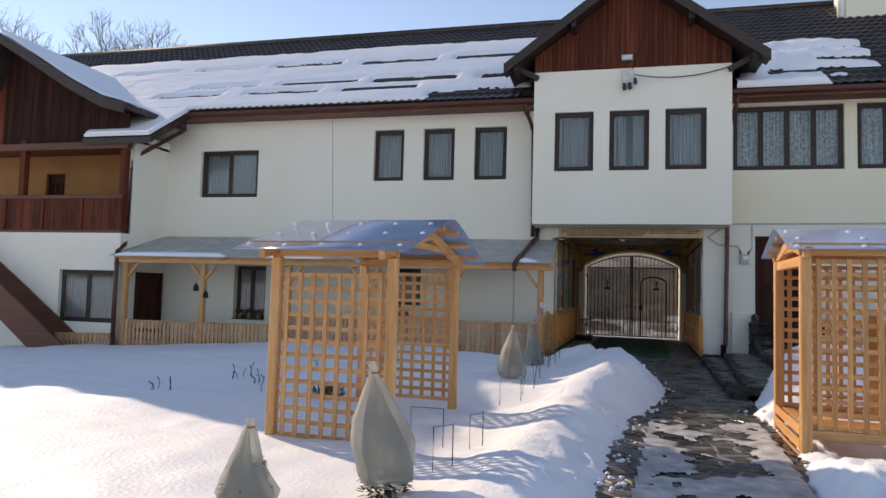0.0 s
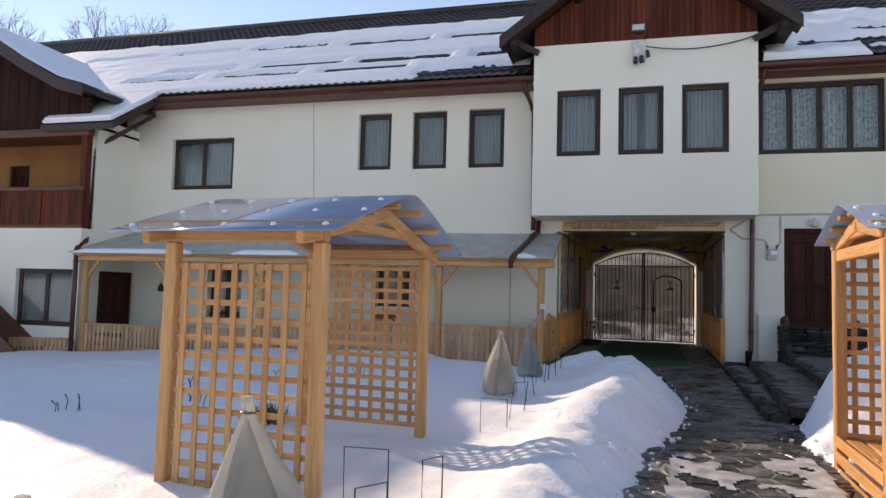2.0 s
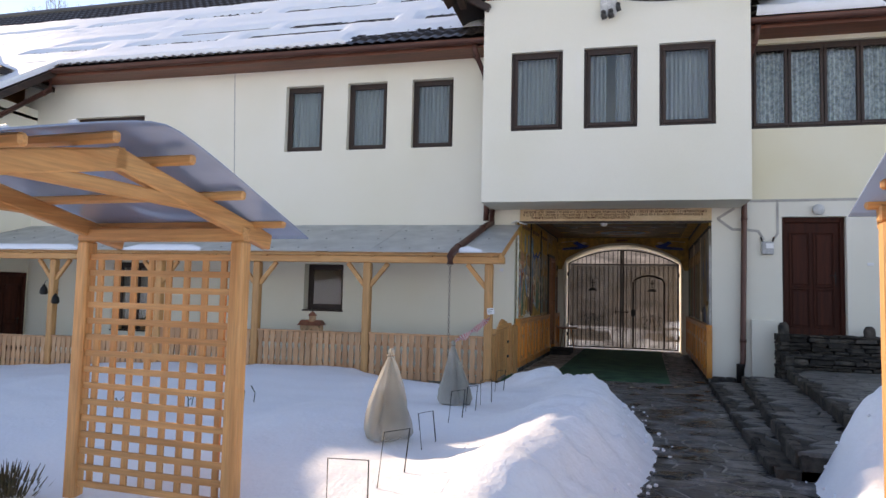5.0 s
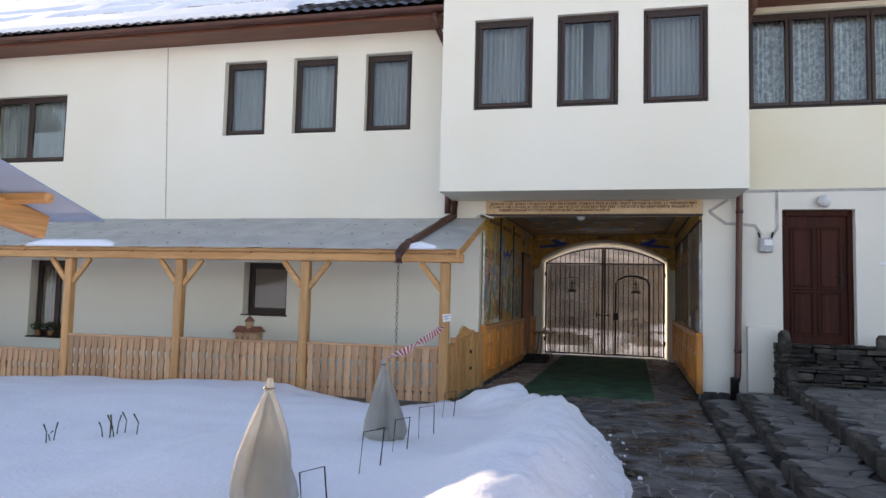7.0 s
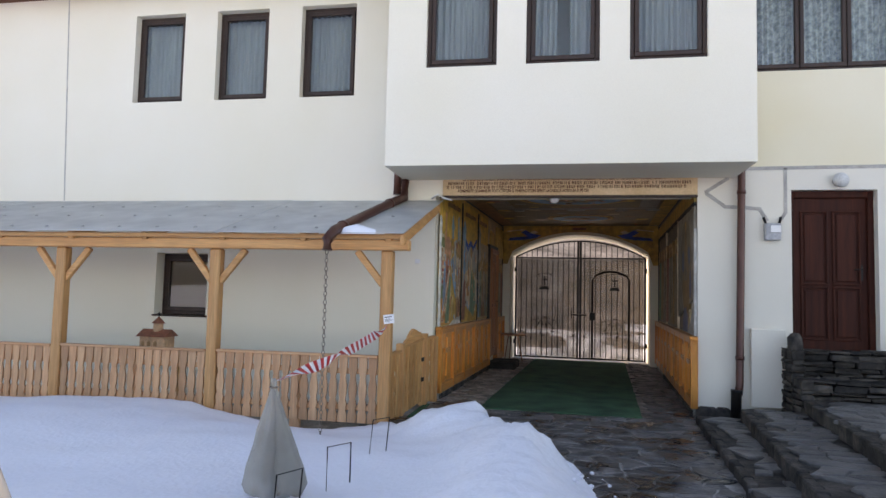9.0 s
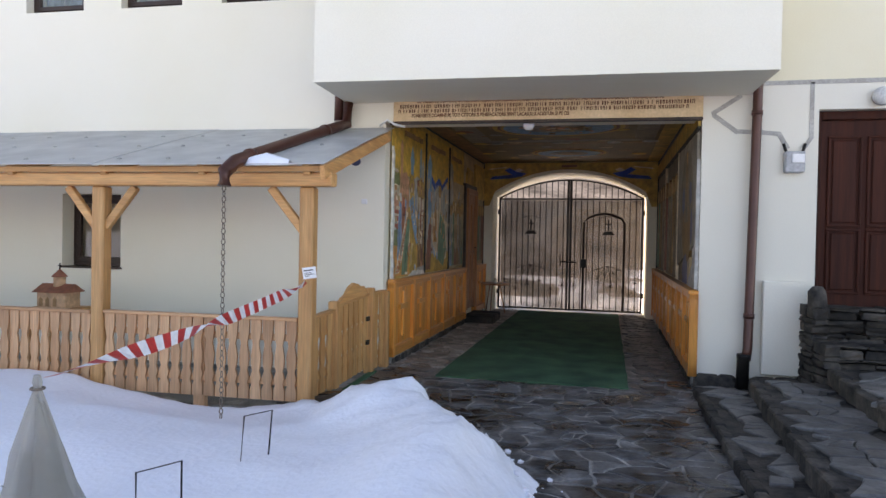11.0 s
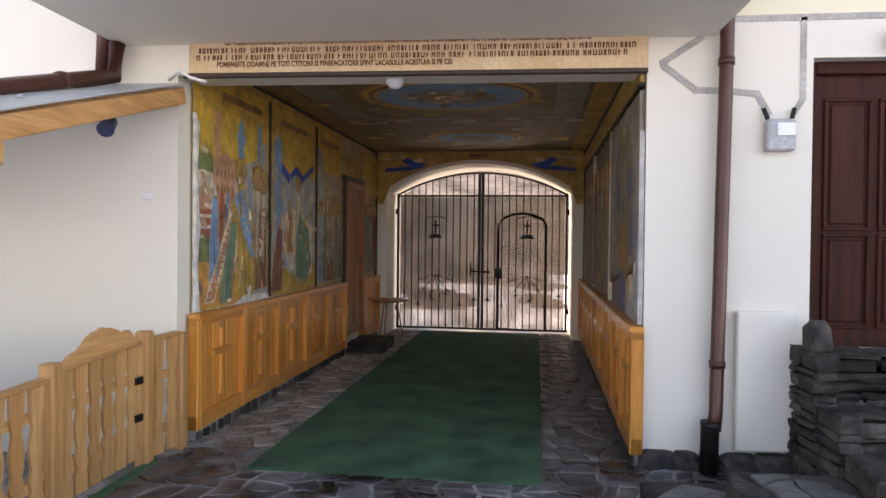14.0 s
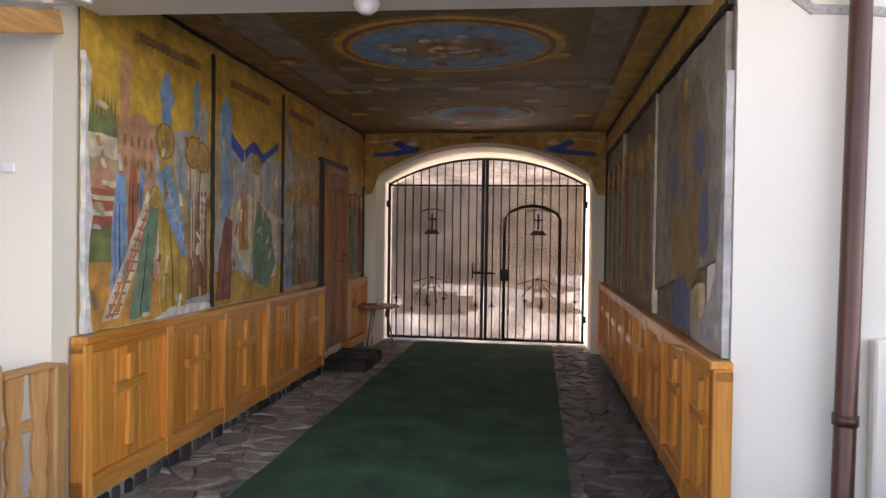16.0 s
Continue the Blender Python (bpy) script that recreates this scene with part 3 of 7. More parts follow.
n = 1
for hole in LWIN:
    window("window_%d" % n, hole, F, 0.12, 1, "dark brown framed window with a drawn sheer curtain")
    n += 1
for i, hole in enumerate(BWIN):
    window("window_%d" % n, hole, BAY, 0.07, 1, "dark brown framed bay window with sheer curtains", "split" if i == 1 else "sheer")
    n += 1
window("window_%d" % n, W2, F, 0.1, 2, "two-part dark brown window with a lace curtain", "sheer"); n += 1
for hole in STRIPS:
    window("window_%d" % n, hole, F, 0.08, 4, "long dark brown window of four sashes with lace curtains", "lace"); n += 1
window("window_%d" % n, LOW1, F, 0.18, 2, "dark lower window behind the porch with pot plants", "sheer", True); n += 1
window("window_%d" % n, LOW2, F, 0.2, 1, "small dark lower window behind the porch", "", True); n += 1

# ---- bay gable ----
GY = BAY - 0.45     # front of the gable's overhang
AX, AZ, GSL = 0.02, 8.95, 0.745   # apex and slope of the gable roof
bm = bm_new()
for s in (-1, 1):
    lo_x, lo_z = AX + s * 2.84, AZ - 2.84 * GSL
    prism(bm, [(AX, AZ), (lo_x, lo_z), (lo_x, lo_z - 0.13), (AX, AZ - 0.16)], 'y', GY, 22.0)
gable_roof = structure("roof_gable", bm, TILE_DARK, "dark gable roof over the bay", "roof")
for s in (-1, 1):
    bm = bm_new()
    lo_x, lo_z = AX + s * 2.9, AZ - 2.9 * GSL
    prism(bm, [(AX, AZ + 0.03), (lo_x, lo_z + 0.03), (lo_x, lo_z - 0.22), (AX, AZ - 0.22)], 'y', GY - 0.03, GY)
    part("bargeboard", bm, DARK_WOOD, gable_roof)
    bm = bm_new()
    prism(bm, [(AX, AZ - 0.17), (lo_x, lo_z - 0.14), (lo_x, lo_z - 0.17), (AX, AZ - 0.20)], 'y', GY, BAY)
    part("soffit_board", bm, DARK_WOOD, gable_roof)
    for k, d in enumerate((2.62, 1.3)):
        bm = bm_new()
        x = AX + s * d
        z = AZ - d * GSL - 0.25
        beam(bm, (x, BAY + 0.05, z - 0.05), (x, GY + 0.05, z), 0.13, 0.16)
        part("rafter_end", bm, DARK_WOOD, gable_roof)
    bm = bm_new()
    beam(bm, (AX + s * 2.12, BAY - 0.06, 6.55), (AX + s * 2.62, BAY - 0.06, 6.82), 0.1, 0.12)
    part("bracket", bm, DARK_WOOD, gable_roof)
bm = bm_new()
prism(bm, [(-2.2, 6.72), (2.22, 6.72), (2.22, 7.0), (AX, AZ - 0.3), (-2.2, 7.0)], 'y', BAY + 0.06, BAY + 0.2)
gable_wall = structure("wall_gable", bm, RED_WOOD, "red-stained vertical boards in the gable")
bw = 0.105
k = 0
x = -2.2
while x < 2.2:
    x1 = min(x + bw, 2.22)
    top = lambda xx: min(AZ - 0.2 - abs(xx - AX) * GSL, 99)
    bm = bm_new()
    prism(bm, [(x + 0.004, 6.70), (x1 - 0.004, 6.70), (x1 - 0.004, top(x1)), (x + 0.004, top(x))], 'y', BAY + 0.02 - 0.008 * (k % 2), BAY + 0.06)
    part("plank", bm, RED_WOOD, gable_wall)
    x, k = x1, k + 1

# floodlight, meter box and cables on the gable
fl = thing("floodlight", "small grey floodlight fixed on the gable boards", "lamp", m=pose(-0.06, BAY + 0.02, 6.86))
bm = bm_new()
box(bm, -0.14, 0.14, -0.10, -0.02, 0.02, 0.17, 0.012)
hd = part("housing", bm, mat("grey_lamp_housing", (0.12, 0.12, 0.12), (0.18, 0.18, 0.18), 0.5), fl)
bm = bm_new()
box(bm, -0.115, 0.115, -0.106, -0.10, 0.04, 0.15)
part("lens", bm, mat("lamp_lens", (0.5, 0.52, 0.52), (0.6, 0.62, 0.62), 0.15), hd)
bm = bm_new()
box(bm, -0.03, 0.03, -0.03, 0.0, -0.03, 0.03)
part("bracket", bm, IRON, fl)
jb = thing("junction_box", "weathered white electric junction box with loose wires", "junction box", m=pose(-0.02, BAY, 6.24))
bm = bm_new()
box(bm, -0.15, 0.12, -0.10, 0.0, 0.0, 0.42, 0.02)
part("box_body", bm, mat("weathered_white_box", (0.45, 0.44, 0.42), (0.72, 0.71, 0.68), 0.6, 9, 50, 0.3), jb)
for a, b, r in ((-0.1, -0.06, 0.045), (0.02, -0.05, 0.05), (0.14, 0.06, 0.04)):
    bm = bm_new()
    tube(bm, [(a, -0.11, b + 0.12), (a, -0.17, b + 0.05), (a + 0.02, -0.15, b - 0.02)], r, 8)
    part("insulator", bm, mat("dark_insulator", (0.02, 0.02, 0.02), (0.05, 0.045, 0.04), 0.4), jb)


def cable(pts, r, label, sag=0.0):
    bm = bm_new()
    out = []
    a, b = Vector(pts[0]), Vector(pts[-1])
    if len(pts) == 2:
        for i in range(17):
            t = i / 16
            p = a.lerp(b, t)
            p.z -= sag * 4 * t * (1 - t)
            out.append(p)
    else:
        out = pts
    tube(bm, out, r, 6)
    return tagged(part("cable", bm, IRON, None), label, "cable", "cables on the bay")


cable([(0.1, BAY - 0.12, 6.52), (2.15, BAY - 0.05, 6.62)], 0.012, "black cable slung across the bay front", 0.14)
cable([(0.05, BAY - 0.1, 6.65), (0.95, GY - 1.2, 8.9)], 0.010, "thin cable rising from the junction box over the gable")

# ---- downpipes ----


def downpipe(pts, r, label, hopper=False):
    d = thing("downpipe", label, "downpipe", "rain downpipes", m=pose(*pts[0]))
    o = Vector(pts[0])
    bm = bm_new()
    tube(bm, [Vector(p) - o for p in pts], r, 12)
    part("pipe", bm, PIPE_BROWN, d)
    for p, q in zip(pts, pts[1:]):
        p, q = Vector(p), Vector(q)
        if (q - p).length > 0.5:
            for t in (0.12, 0.88):
                c = p.lerp(q, t) - o
                u = (q - p).normalized() * 0.025
                bm = bm_new()
                tube(bm, [c - u, c + u], r * 1.18, 12)
                part("collar", bm, PIPE_BROWN, d)
    return d


# by the porch: from the eaves behind the bay, out over the porch roof, then a chain
downpipe([(-2.45, 16.25, 6.1), (-2.45, 16.3, 5.95), (-2.3, 16.78, 5.55), (-2.28, 16.82, 3.2), (-2.28, 16.8, 2.85)], 0.055, "brown metal downpipe beside the bay")
downpipe([(-2.16, 16.78, 3.05), (-2.16, 16.74, 2.80), (-2.22, 16.5, 2.72), (-2.39, 14.6, 2.12), (-2.41, 14.47, 2.02), (-2.41, 14.46, 1.90)], 0.06, "brown metal pipe running over the porch roof to a rain chain")
downpipe([(2.42, 16.25, 6.1), (2.40, 16.35, 5.9), (2.33, 16.78, 5.6), (2.31, 16.81, 5.4), (2.285, 16.81, 3.2), (2.245, 16.81, 0.42), (2.22, 16.76, 0.30)], 0.048, "brown metal downpipe beside the entrance door")
downpipe([(-12.02, 16.22, 6.15), (-12.02, 16.26, 5.75), (-12.98, 15.75, 5.0), (-13.05, 15.5, 4.75), (-13.08, 15.45, 2.7), (-13.0, 15.3, 2.45), (-12.85, 14.85, 2.2), (-12.8, 14.8, -0.3)], 0.055, "brown metal downpipe at the corner by the balcony")
bm = bm_new()
tube(bm, [(2.19, 16.77, -0.03), (2.195, 16.77, 0.30), (2.20, 16.77, 0.33), (2.20, 16.77, 0.36)], [0.062, 0.062, 0.07, 0.07], 14)
tagged(part("drain_box", bm, IRON, None), "black cast drain box under the downpipe", "drain")

# rain chain
bm = bm_new()
z = 1.88
k = 0
while z > -0.05:
    n_ = 10
    ring = [(0.016 * math.cos(i * math.tau / n_), 0.0, 0.026 * math.sin(i * math.tau / n_)) for i in range(n_ + 1)]
    if k % 2:
        ring = [(b, a, c) for a, b, c in ring]
    tube(bm, [(-2.41 + p[0], 14.46 + p[1], z + p[2]) for p in ring], 0.0045, 5, False)
    z -= 0.044
    k += 1
tagged(part("rain_chain", bm, STEEL, None), "rusty rain chain hanging from the porch gutter pipe", "chain")

# ---- door by the steps ----


def panel_door(name, hole, y, label, rows, depth=0.16, leafmat=DOOR_WOOD, m=None):
    x0, x1, z0, z1 = hole
    w, h = x1 - x0, z1 - z0
    d = thing(name, label, "door", kind="structure", m=(m or Matrix()) @ pose(x0, y + depth, z0))
    bm = bm_new()
    for a, b, c, e in ((0, 0.07, 0, h), (w - 0.07, w, 0, h), (0.07, w - 0.07, h - 0.09, h)):
        box(bm, a, b, -0.05, 0.05, c, e, 0.008)
    part("door_frame", bm, leafmat, d)
    bm = bm_new()
    box(bm, 0.07, w - 0.07, 0.0, 0.04, 0.0, h - 0.09)
    leaf = part("door_leaf", bm, leafmat, d)
    z = 0.16
    usable = h - 0.09 - 0.12 - 0.16
    for r, frac in enumerate(rows):
        ph = usable * frac - 0.07
        for k in range(2):
            a = 0.07 + 0.10 + k * ((w - 0.14 - 0.1) / 2)
            b = a + (w - 0.14 - 0.1) / 2 - 0.1
            bm = bm_new()
            # moulded rim
            for p, q, c, e in ((a - 0.025, b + 0.025, z - 0.025, z), (a - 0.025, b + 0.025, z + ph, z + ph + 0.025), (a - 0.025, a, z, z + ph), (b, b + 0.025, z, z + ph)):
                box(bm, p, q, -0.022, 0.002, c, e, 0.006)
            box(bm, a + 0.02, b - 0.02, -0.012, 0.004, z + 0.02, z + ph - 0.02, 0.01)
            part("door_panel", bm, leafmat, leaf)
        z += usable * frac
    bm = bm_new()
    box(bm, w - 0.155, w - 0.125, -0.02, 0.0, h * 0.44, h * 0.54, 0.004)
    tube(bm, [(w - 0.14, -0.02, h * 0.51), (w - 0.14, -0.06, h * 0.51), (w - 0.24, -0.065, h * 0.508)], 0.009, 8)
    part("door_handle", bm, IRON, leaf)
    return d


panel_door("door_1", DOOR, F, "dark red-brown panelled wooden entrance door, closed", (0.42, 0.58))
panel_door("door_2", (0, 1.05, -0.4, 1.70), 0.0, "plain dark brown door behind the porch, closed", (0.5, 0.5), -0.045, m=pose(-12.98, 15.74, 0, 0, 0, 90))

# pilaster, meter, mortar traces, globe lamp
bm = bm_new()
box(bm, 2.39, 2.80, F - 0.07, F - 0.002, 0.14, 1.125, 0.01)
structure("pilaster", bm, PLASTER_WHITE, "low white plastered pier against the wall")
em = thing("meter_box", "small grey electric meter box with a clear window", "meter box", m=pose(2.66, F, 2.25))
bm = bm_new()
box(bm, -0.095, 0.095, -0.09, 0.0, 0.0, 0.22, 0.012)
hb = part("case", bm, mat("grey_plastic_case", (0.32, 0.33, 0.34), (0.42, 0.43, 0.44), 0.45, 4, 40, 0.05), em)
bm = bm_new()
box(bm, -0.035, 0.085, -0.105, -0.088, 0.10, 0.19, 0.004)
part("meter_window", bm, WHITE_CAP, hb)
for x in (-0.08, 0.08):
    bm = bm_new()
    tube(bm, [(x, -0.05, 0.22), (x * 1.3, -0.03, 0.30)], 0.016, 8)
    part("conduit", bm, IRON, em)


def strip_plate(pts, w, y, parent, material, name="mortar_strip"):
    """A trowelled band on a wall face along points (x, z)."""
    bm = bm_new()
    for (xa, za), (xb, zb) in zip(pts, pts[1:]):
        d = Vector((xb - xa, 0, zb - za))
        nn = Vector((-d.z, 0, d.x)).normalized() * w / 2
        e = d.normalized() * w * 0.35
        a, b = Vector((xa, y, za)) - e, Vector((xb, y, zb)) + e
        q = [bm.verts.new(p) for p in (a - nn, b - nn, b + nn, a + nn)]
        q2 = [bm.verts.new(v.co + Vector((0, -0.006 - 0.001 * len(bm.faces) / 6, 0))) for v in q]
        bm.faces.new(q2)
        for i in range(4):
            bm.faces.new((q[i], q[(i + 1) % 4], q2[(i + 1) % 4], q2[i]))
    return part(name, bm, material, parent)


strip_plate([(2.36, 3.19), (9.4, 3.24)], 0.045, F, wall_right, MORTAR)
strip_plate([(2.83, 3.18), (2.83, 2.62), (2.77, 2.52)], 0.04, F, wall_right, MORTAR)
strip_plate([(2.60, 2.52), (2.52, 2.66), (2.34, 2.68), (2.10, 2.69), (1.88, 2.86), (1.87, 2.89), (2.13, 3.06)], 0.045, F, wall_right, MORTAR)
gl = thing("wall_lamp", "round frosted glass wall lamp over the entrance door", "lamp", m=pose(3.46, F, 3.02))
bm = bm_new()
bmesh.ops.create_uvsphere(bm, u_segments=18, v_segments=12, radius=0.095)
bmesh.ops.scale(bm, vec=(1, 0.7, 1), verts=bm.verts)
bmesh.ops.translate(bm, vec=(0, -0.07, 0), verts=bm.verts)
for f in bm.faces:
    f.smooth = True
part("globe", bm, mat("frosted_globe", (0.52, 0.53, 0.52), (0.62, 0.63, 0.62), 0.3, 12, 60, 0.3), gl)
bm = bm_new()
tube(bm, [(0, 0, 0), (0, -0.03, 0)], 0.075, 16)
part("base_ring", bm, STEEL, gl)
sw = thing("light_switch", "small white weatherproof light switch on the wall", "switch", m=pose(4.25, F, 2.1))
bm = bm_new()
box(bm, -0.05, 0.05, -0.02, 0, -0.025, 0.025, 0.006)
part("cover", bm, WHITE_CAP, sw)
sw = thing("light_switch", "small white weatherproof light switch on the wall", "switch", m=pose(-1.98, F, 1.92))
bm = bm_new()
box(bm, -0.035, 0.035, -0.02, 0, -0.03, 0.03, 0.006)
part("cover", bm, WHITE_CAP, sw)
strip_plate([(-7.72, 2.8), (-7.86, 6.1)], 0.018, F, wall_left, MORTAR, "wall_crack")

# ---- painted sign over the passage ----
SIGN = mat("sign_board_paint", (0.62, 0.42, 0.23), (0.74, 0.55, 0.35), 0.7, 2.5, 40, 0.1, contrast=0.12)
INK = mat("sign_lettering", (0.10, 0.03, 0.012), (0.15, 0.05, 0.02), 0.7, 8, 60, 0.05)
sg = thing("inscription_board", "ochre board with four rows of dark red painted lettering", "sign", m=pose(0.06, F, 2.845))
bm = bm_new()
box(bm, -1.70, 1.70, -0.03, -0.002, 0.0, 0.265, 0.006)
part("board", bm, SIGN, sg)
bm = bm_new()
box(bm, -1.74, 1.70, -0.045, -0.005, -0.035, 0.0, 0.006)
part("bottom_rail", bm, FRAME_BROWN, sg)
rl = random.Random(3)


def painted_text(text, x0, x1, z, h, parent):
    cu = bpy.data.curves.new("lettering", 'FONT')
    cu.body = text
    cu.size = 1.0
    cu.offset = 0.04
    tmp = bpy.data.objects.new("lettering", cu)
    me = bpy.data.meshes.new_from_object(tmp)
    bpy.data.objects.remove(tmp)
    co = [v.co.copy() for v in me.vertices]
    a, b = min(c.x for c in co), max(c.x for c in co)
    c0, c1 = min(c.y for c in co), max(c.y for c in co)
    for v, c in zip(me.vertices, co):
        v.co = (x0 + (c.x - a) / (b - a) * (x1 - x0), -0.0335, z + (c.y - c0) / (c1 - c0) * h)
    me.materials.clear()
    me.materials.append(INK)
    ob = new("painted_text", me)
    ob.parent = parent


painted_text("CU VREREA LUI DUMNEZEU SAVIRSITU-S-A ACEASTA DIN ACEASTA INTRARE IN MANASTIRE SI AM INSEMNAT AICI PE MEMBRII CONSILIULUI PAROHIAL, CA SA FIE", -1.42, 1.30, 0.202, 0.043, sg)
painted_text("POMENESTE DOAMNE PE TOTI CTITORII SI BINEFACATORII SFINT LACASULUI ACESTUIA SI PE CEI", -1.48, 0.30, 0.043, 0.043, sg)
for row, (a, b) in enumerate(((-1.62, 1.60), (-1.64, 1.56))):
    z0 = 0.149 - row * 0.053
    bm = bm_new()
    x = a
    while x < b:
        w = rl.uniform(0.012, 0.03)
        if rl.random() < 0.15:
            x += 0.02
        kind = rl.random()
        h0, h1 = z0, z0 + 0.04
        t = 0.0085
        box(bm, x, x + t, -0.0335, -0.031, h0, h1)
        if kind < 0.7:
            box(bm, x + w - t, x + w, -0.0335, -0.031, h0, h1)
        c = h0 if kind < 0.25 else (h1 - t if kind < 0.5 else (h0 + h1) / 2)
        box(bm, x + t, x + w - t, -0.0335, -0.031, c, c + t)
        x += w + 0.011
    tagged(part("inscription_line", bm, INK, sg), kind="stuff")


# ---- left wing with balcony ----
LY = 15.1
bm = wall_mesh(-24.0, -12.98, LY, LY + 0.35, -1.6, 2.72, [(-14.86, -13.1, 0.33, 1.72)])
structure("wall_wing", bm, PLASTER, "white plastered ground floor wall of the side wing")
window("window_%d" % n, (-14.86, -13.1, 0.33, 1.72), LY, 0.1, 2, "large dark framed ground floor window of the side wing", "sheer")
bm = bm_new()
box(bm, -13.3, -12.98, LY + 0.35, F, -1.6, 5.5)
structure("wall_wing_side", bm, PLASTER, "plastered side of the wing")
bm = bm_new()
box(bm, -24.0, -13.3, LY + 0.35, F + 0.3, 2.55, 2.72)
structure("balcony_floor", bm, RED_WOOD_H, "boarded balcony floor", "floor")
bm = wall_mesh(-24.0, -13.3, F + 0.1, F + 0.4, 2.72, 6.2, [(-14.7, -13.6, 3.3, 4.6), (-17.4, -16.7, 2.72, 4.7)])
structure("wall_balcony_back", bm, OCHRE, "ochre plastered wall behind the balcony")
window("window_%d" % (n + 1), (-14.7, -13.6, 3.3, 4.6), F + 0.1, 0.05, 1, "dark window with a shelf on the balcony wall", "")
panel_door("door_3", (-17.4, -16.7, 2.74, 4.7), F + 0.1, "dark balcony door, closed", (0.5, 0.5), 0.12)
bm = bm_new()
box(bm, -24.0, -12.98, LY + 0.35, F + 0.3, 5.25, 5.32)
structure("balcony_ceiling", bm, RED_WOOD_H, "boarded balcony ceiling", "ceiling")

bal = thing("balcony_railing", "red-brown boarded balcony railing with cut-out ornaments", "railing", m=pose(-18.2, LY + 0.02, 2.72))
bm = bm_new()
box(bm, 0, 5.2, -0.04, 0.08, 0.93, 1.03, 0.01)
part("top_rail", bm, RED_WOOD_H, bal)
bm = bm_new()
box(bm, 0, 5.2, -0.03, 0.06, 0.0, 0.08, 0.01)
part("bottom_rail", bm, RED_WOOD_H, bal)
for k in range(5):
    bm = bm_new()
    box(bm, 0.05 + k * 1.28, 0.13 + k * 1.28, -0.05, 0.05, 0.08, 0.93, 0.008)
    part("baluster_post", bm, RED_WOOD, bal)
    if k < 4:
        for j in range(6):
            a = 0.14 + k * 1.28 + j * 0.198
            bm = bm_new()
            box(bm, a, a + 0.193, -0.01, 0.015, 0.08, 0.93)
            part("board", bm, RED_WOOD, bal)
        for q in (0.32, 0.92):
            bm = bm_new()
            c = 0.14 + k * 1.28 + q
            prism(bm, [(c - 0.05, 0.26), (c + 0.05, 0.26), (c + 0.012, 0.38), (c + 0.012, 0.52), (c, 0.58), (c - 0.012, 0.52), (c - 0.012, 0.38)], 'y', -0.016, -0.009)
            part("ornament", bm, IRON, bal)
for x in (-13.05, -16.35):
    bm = bm_new()
    box(bm, x - 0.09, x + 0.09, LY, LY + 0.18, 2.72, 5.3, 0.012)
    tagged(part("balcony_post", bm, RED_WOOD, None), "square red-brown wooden balcony post", "post", "balcony posts")

# wing gable of boards and its flared roof
WR = [(-12.55, 6.02), (-13.3, 6.22), (-14.4, 6.78), (-15.6, 7.5), (-16.75, 8.17)]
# far slope is out of view, invented to shape the shadow on the snow
WR_ALL = WR + [(-17.3, 6.9), (-19.0, 6.05), (-24.2, 5.95)]
bm = bm_new()
prism(bm, [(-13.0, 5.2)] + [(x, z - 0.12) for x, z in WR_ALL if x < -13.1] + [(-24.2, 5.2)], 'y', LY + 0.06, LY + 0.25)
wing_gable = structure("wall_wing_gable", bm, RED_WOOD, "red-brown boarded gable of the side wing, coloured as in shade")
x = -17.1
k = 0
while x < -13.05:
    zt = float(np.interp(-(x + 0.08), [-p[0] for p in WR], [p[1] for p in WR])) - 0.2
    bm = bm_new()
    box(bm, x + 0.003, x + 0.157, LY + 0.03 - 0.006 * (k % 2), LY + 0.058, 5.15, zt)
    part("plank", bm, WING_WOOD, wing_gable)
    x += 0.16
    k += 1
bm = bm_new()
box(bm, -18.2, -12.9, LY - 0.04, LY + 0.16, 5.0, 5.2, 0.01)
part("beam", bm, RED_WOOD_H, wing_gable)
bm = bm_new()
prism(bm, WR_ALL + [(x, z - 0.12) for x, z in WR_ALL[::-1]], 'y', 14.45, 24.4)
wing_roof = structure("roof_wing", bm, TILE_DARK, "dark flared gable roof of the side wing, unseen far side shaped for its shadow", "roof")
bm = bm_new()
prism(bm, [(x, z + 0.02) for x, z in WR] + [(x, z - 0.26) for x, z in WR[::-1]], 'y', 14.41, 14.45)
part("bargeboard", bm, DARK_WOOD, wing_roof)
# snow on the wing's slope
verts, faces = [], []
NX, NY = 50, 70
for j in range(NY + 1):
    y = 14.5 + 9.6 * j / NY
    for i in range(NX + 1):
        x = -12.6 - 4.15 * i / NX
        zr = float(np.interp(-x, [-p[0] for p in WR], [p[1] for p in WR]))
        e = min(1, (i + 0.2) / 2.0, (j + 0.2) / 1.5)
        verts.append((x, y, zr + 0.01 + 0.13 * e ** 0.5 * (1 + 0.3 * noise.noise((x * 1.1, y * 1.1, 3)))))
for j in range(NY):
    for i in range(NX):
        k = j * (NX + 1) + i
        faces.append((k, k + 1, k + 2 + NX, k + 1 + NX))
me = bpy.data.meshes.new("wing_snow")
me.from_pydata(verts, [], faces)
me.polygons.foreach_set("use_smooth", [True] * len(faces))
me.materials.append(SNOW)
tagged(new("roof_snow", me), "smooth snow lying on the wing roof", "snow", kind="stuff")
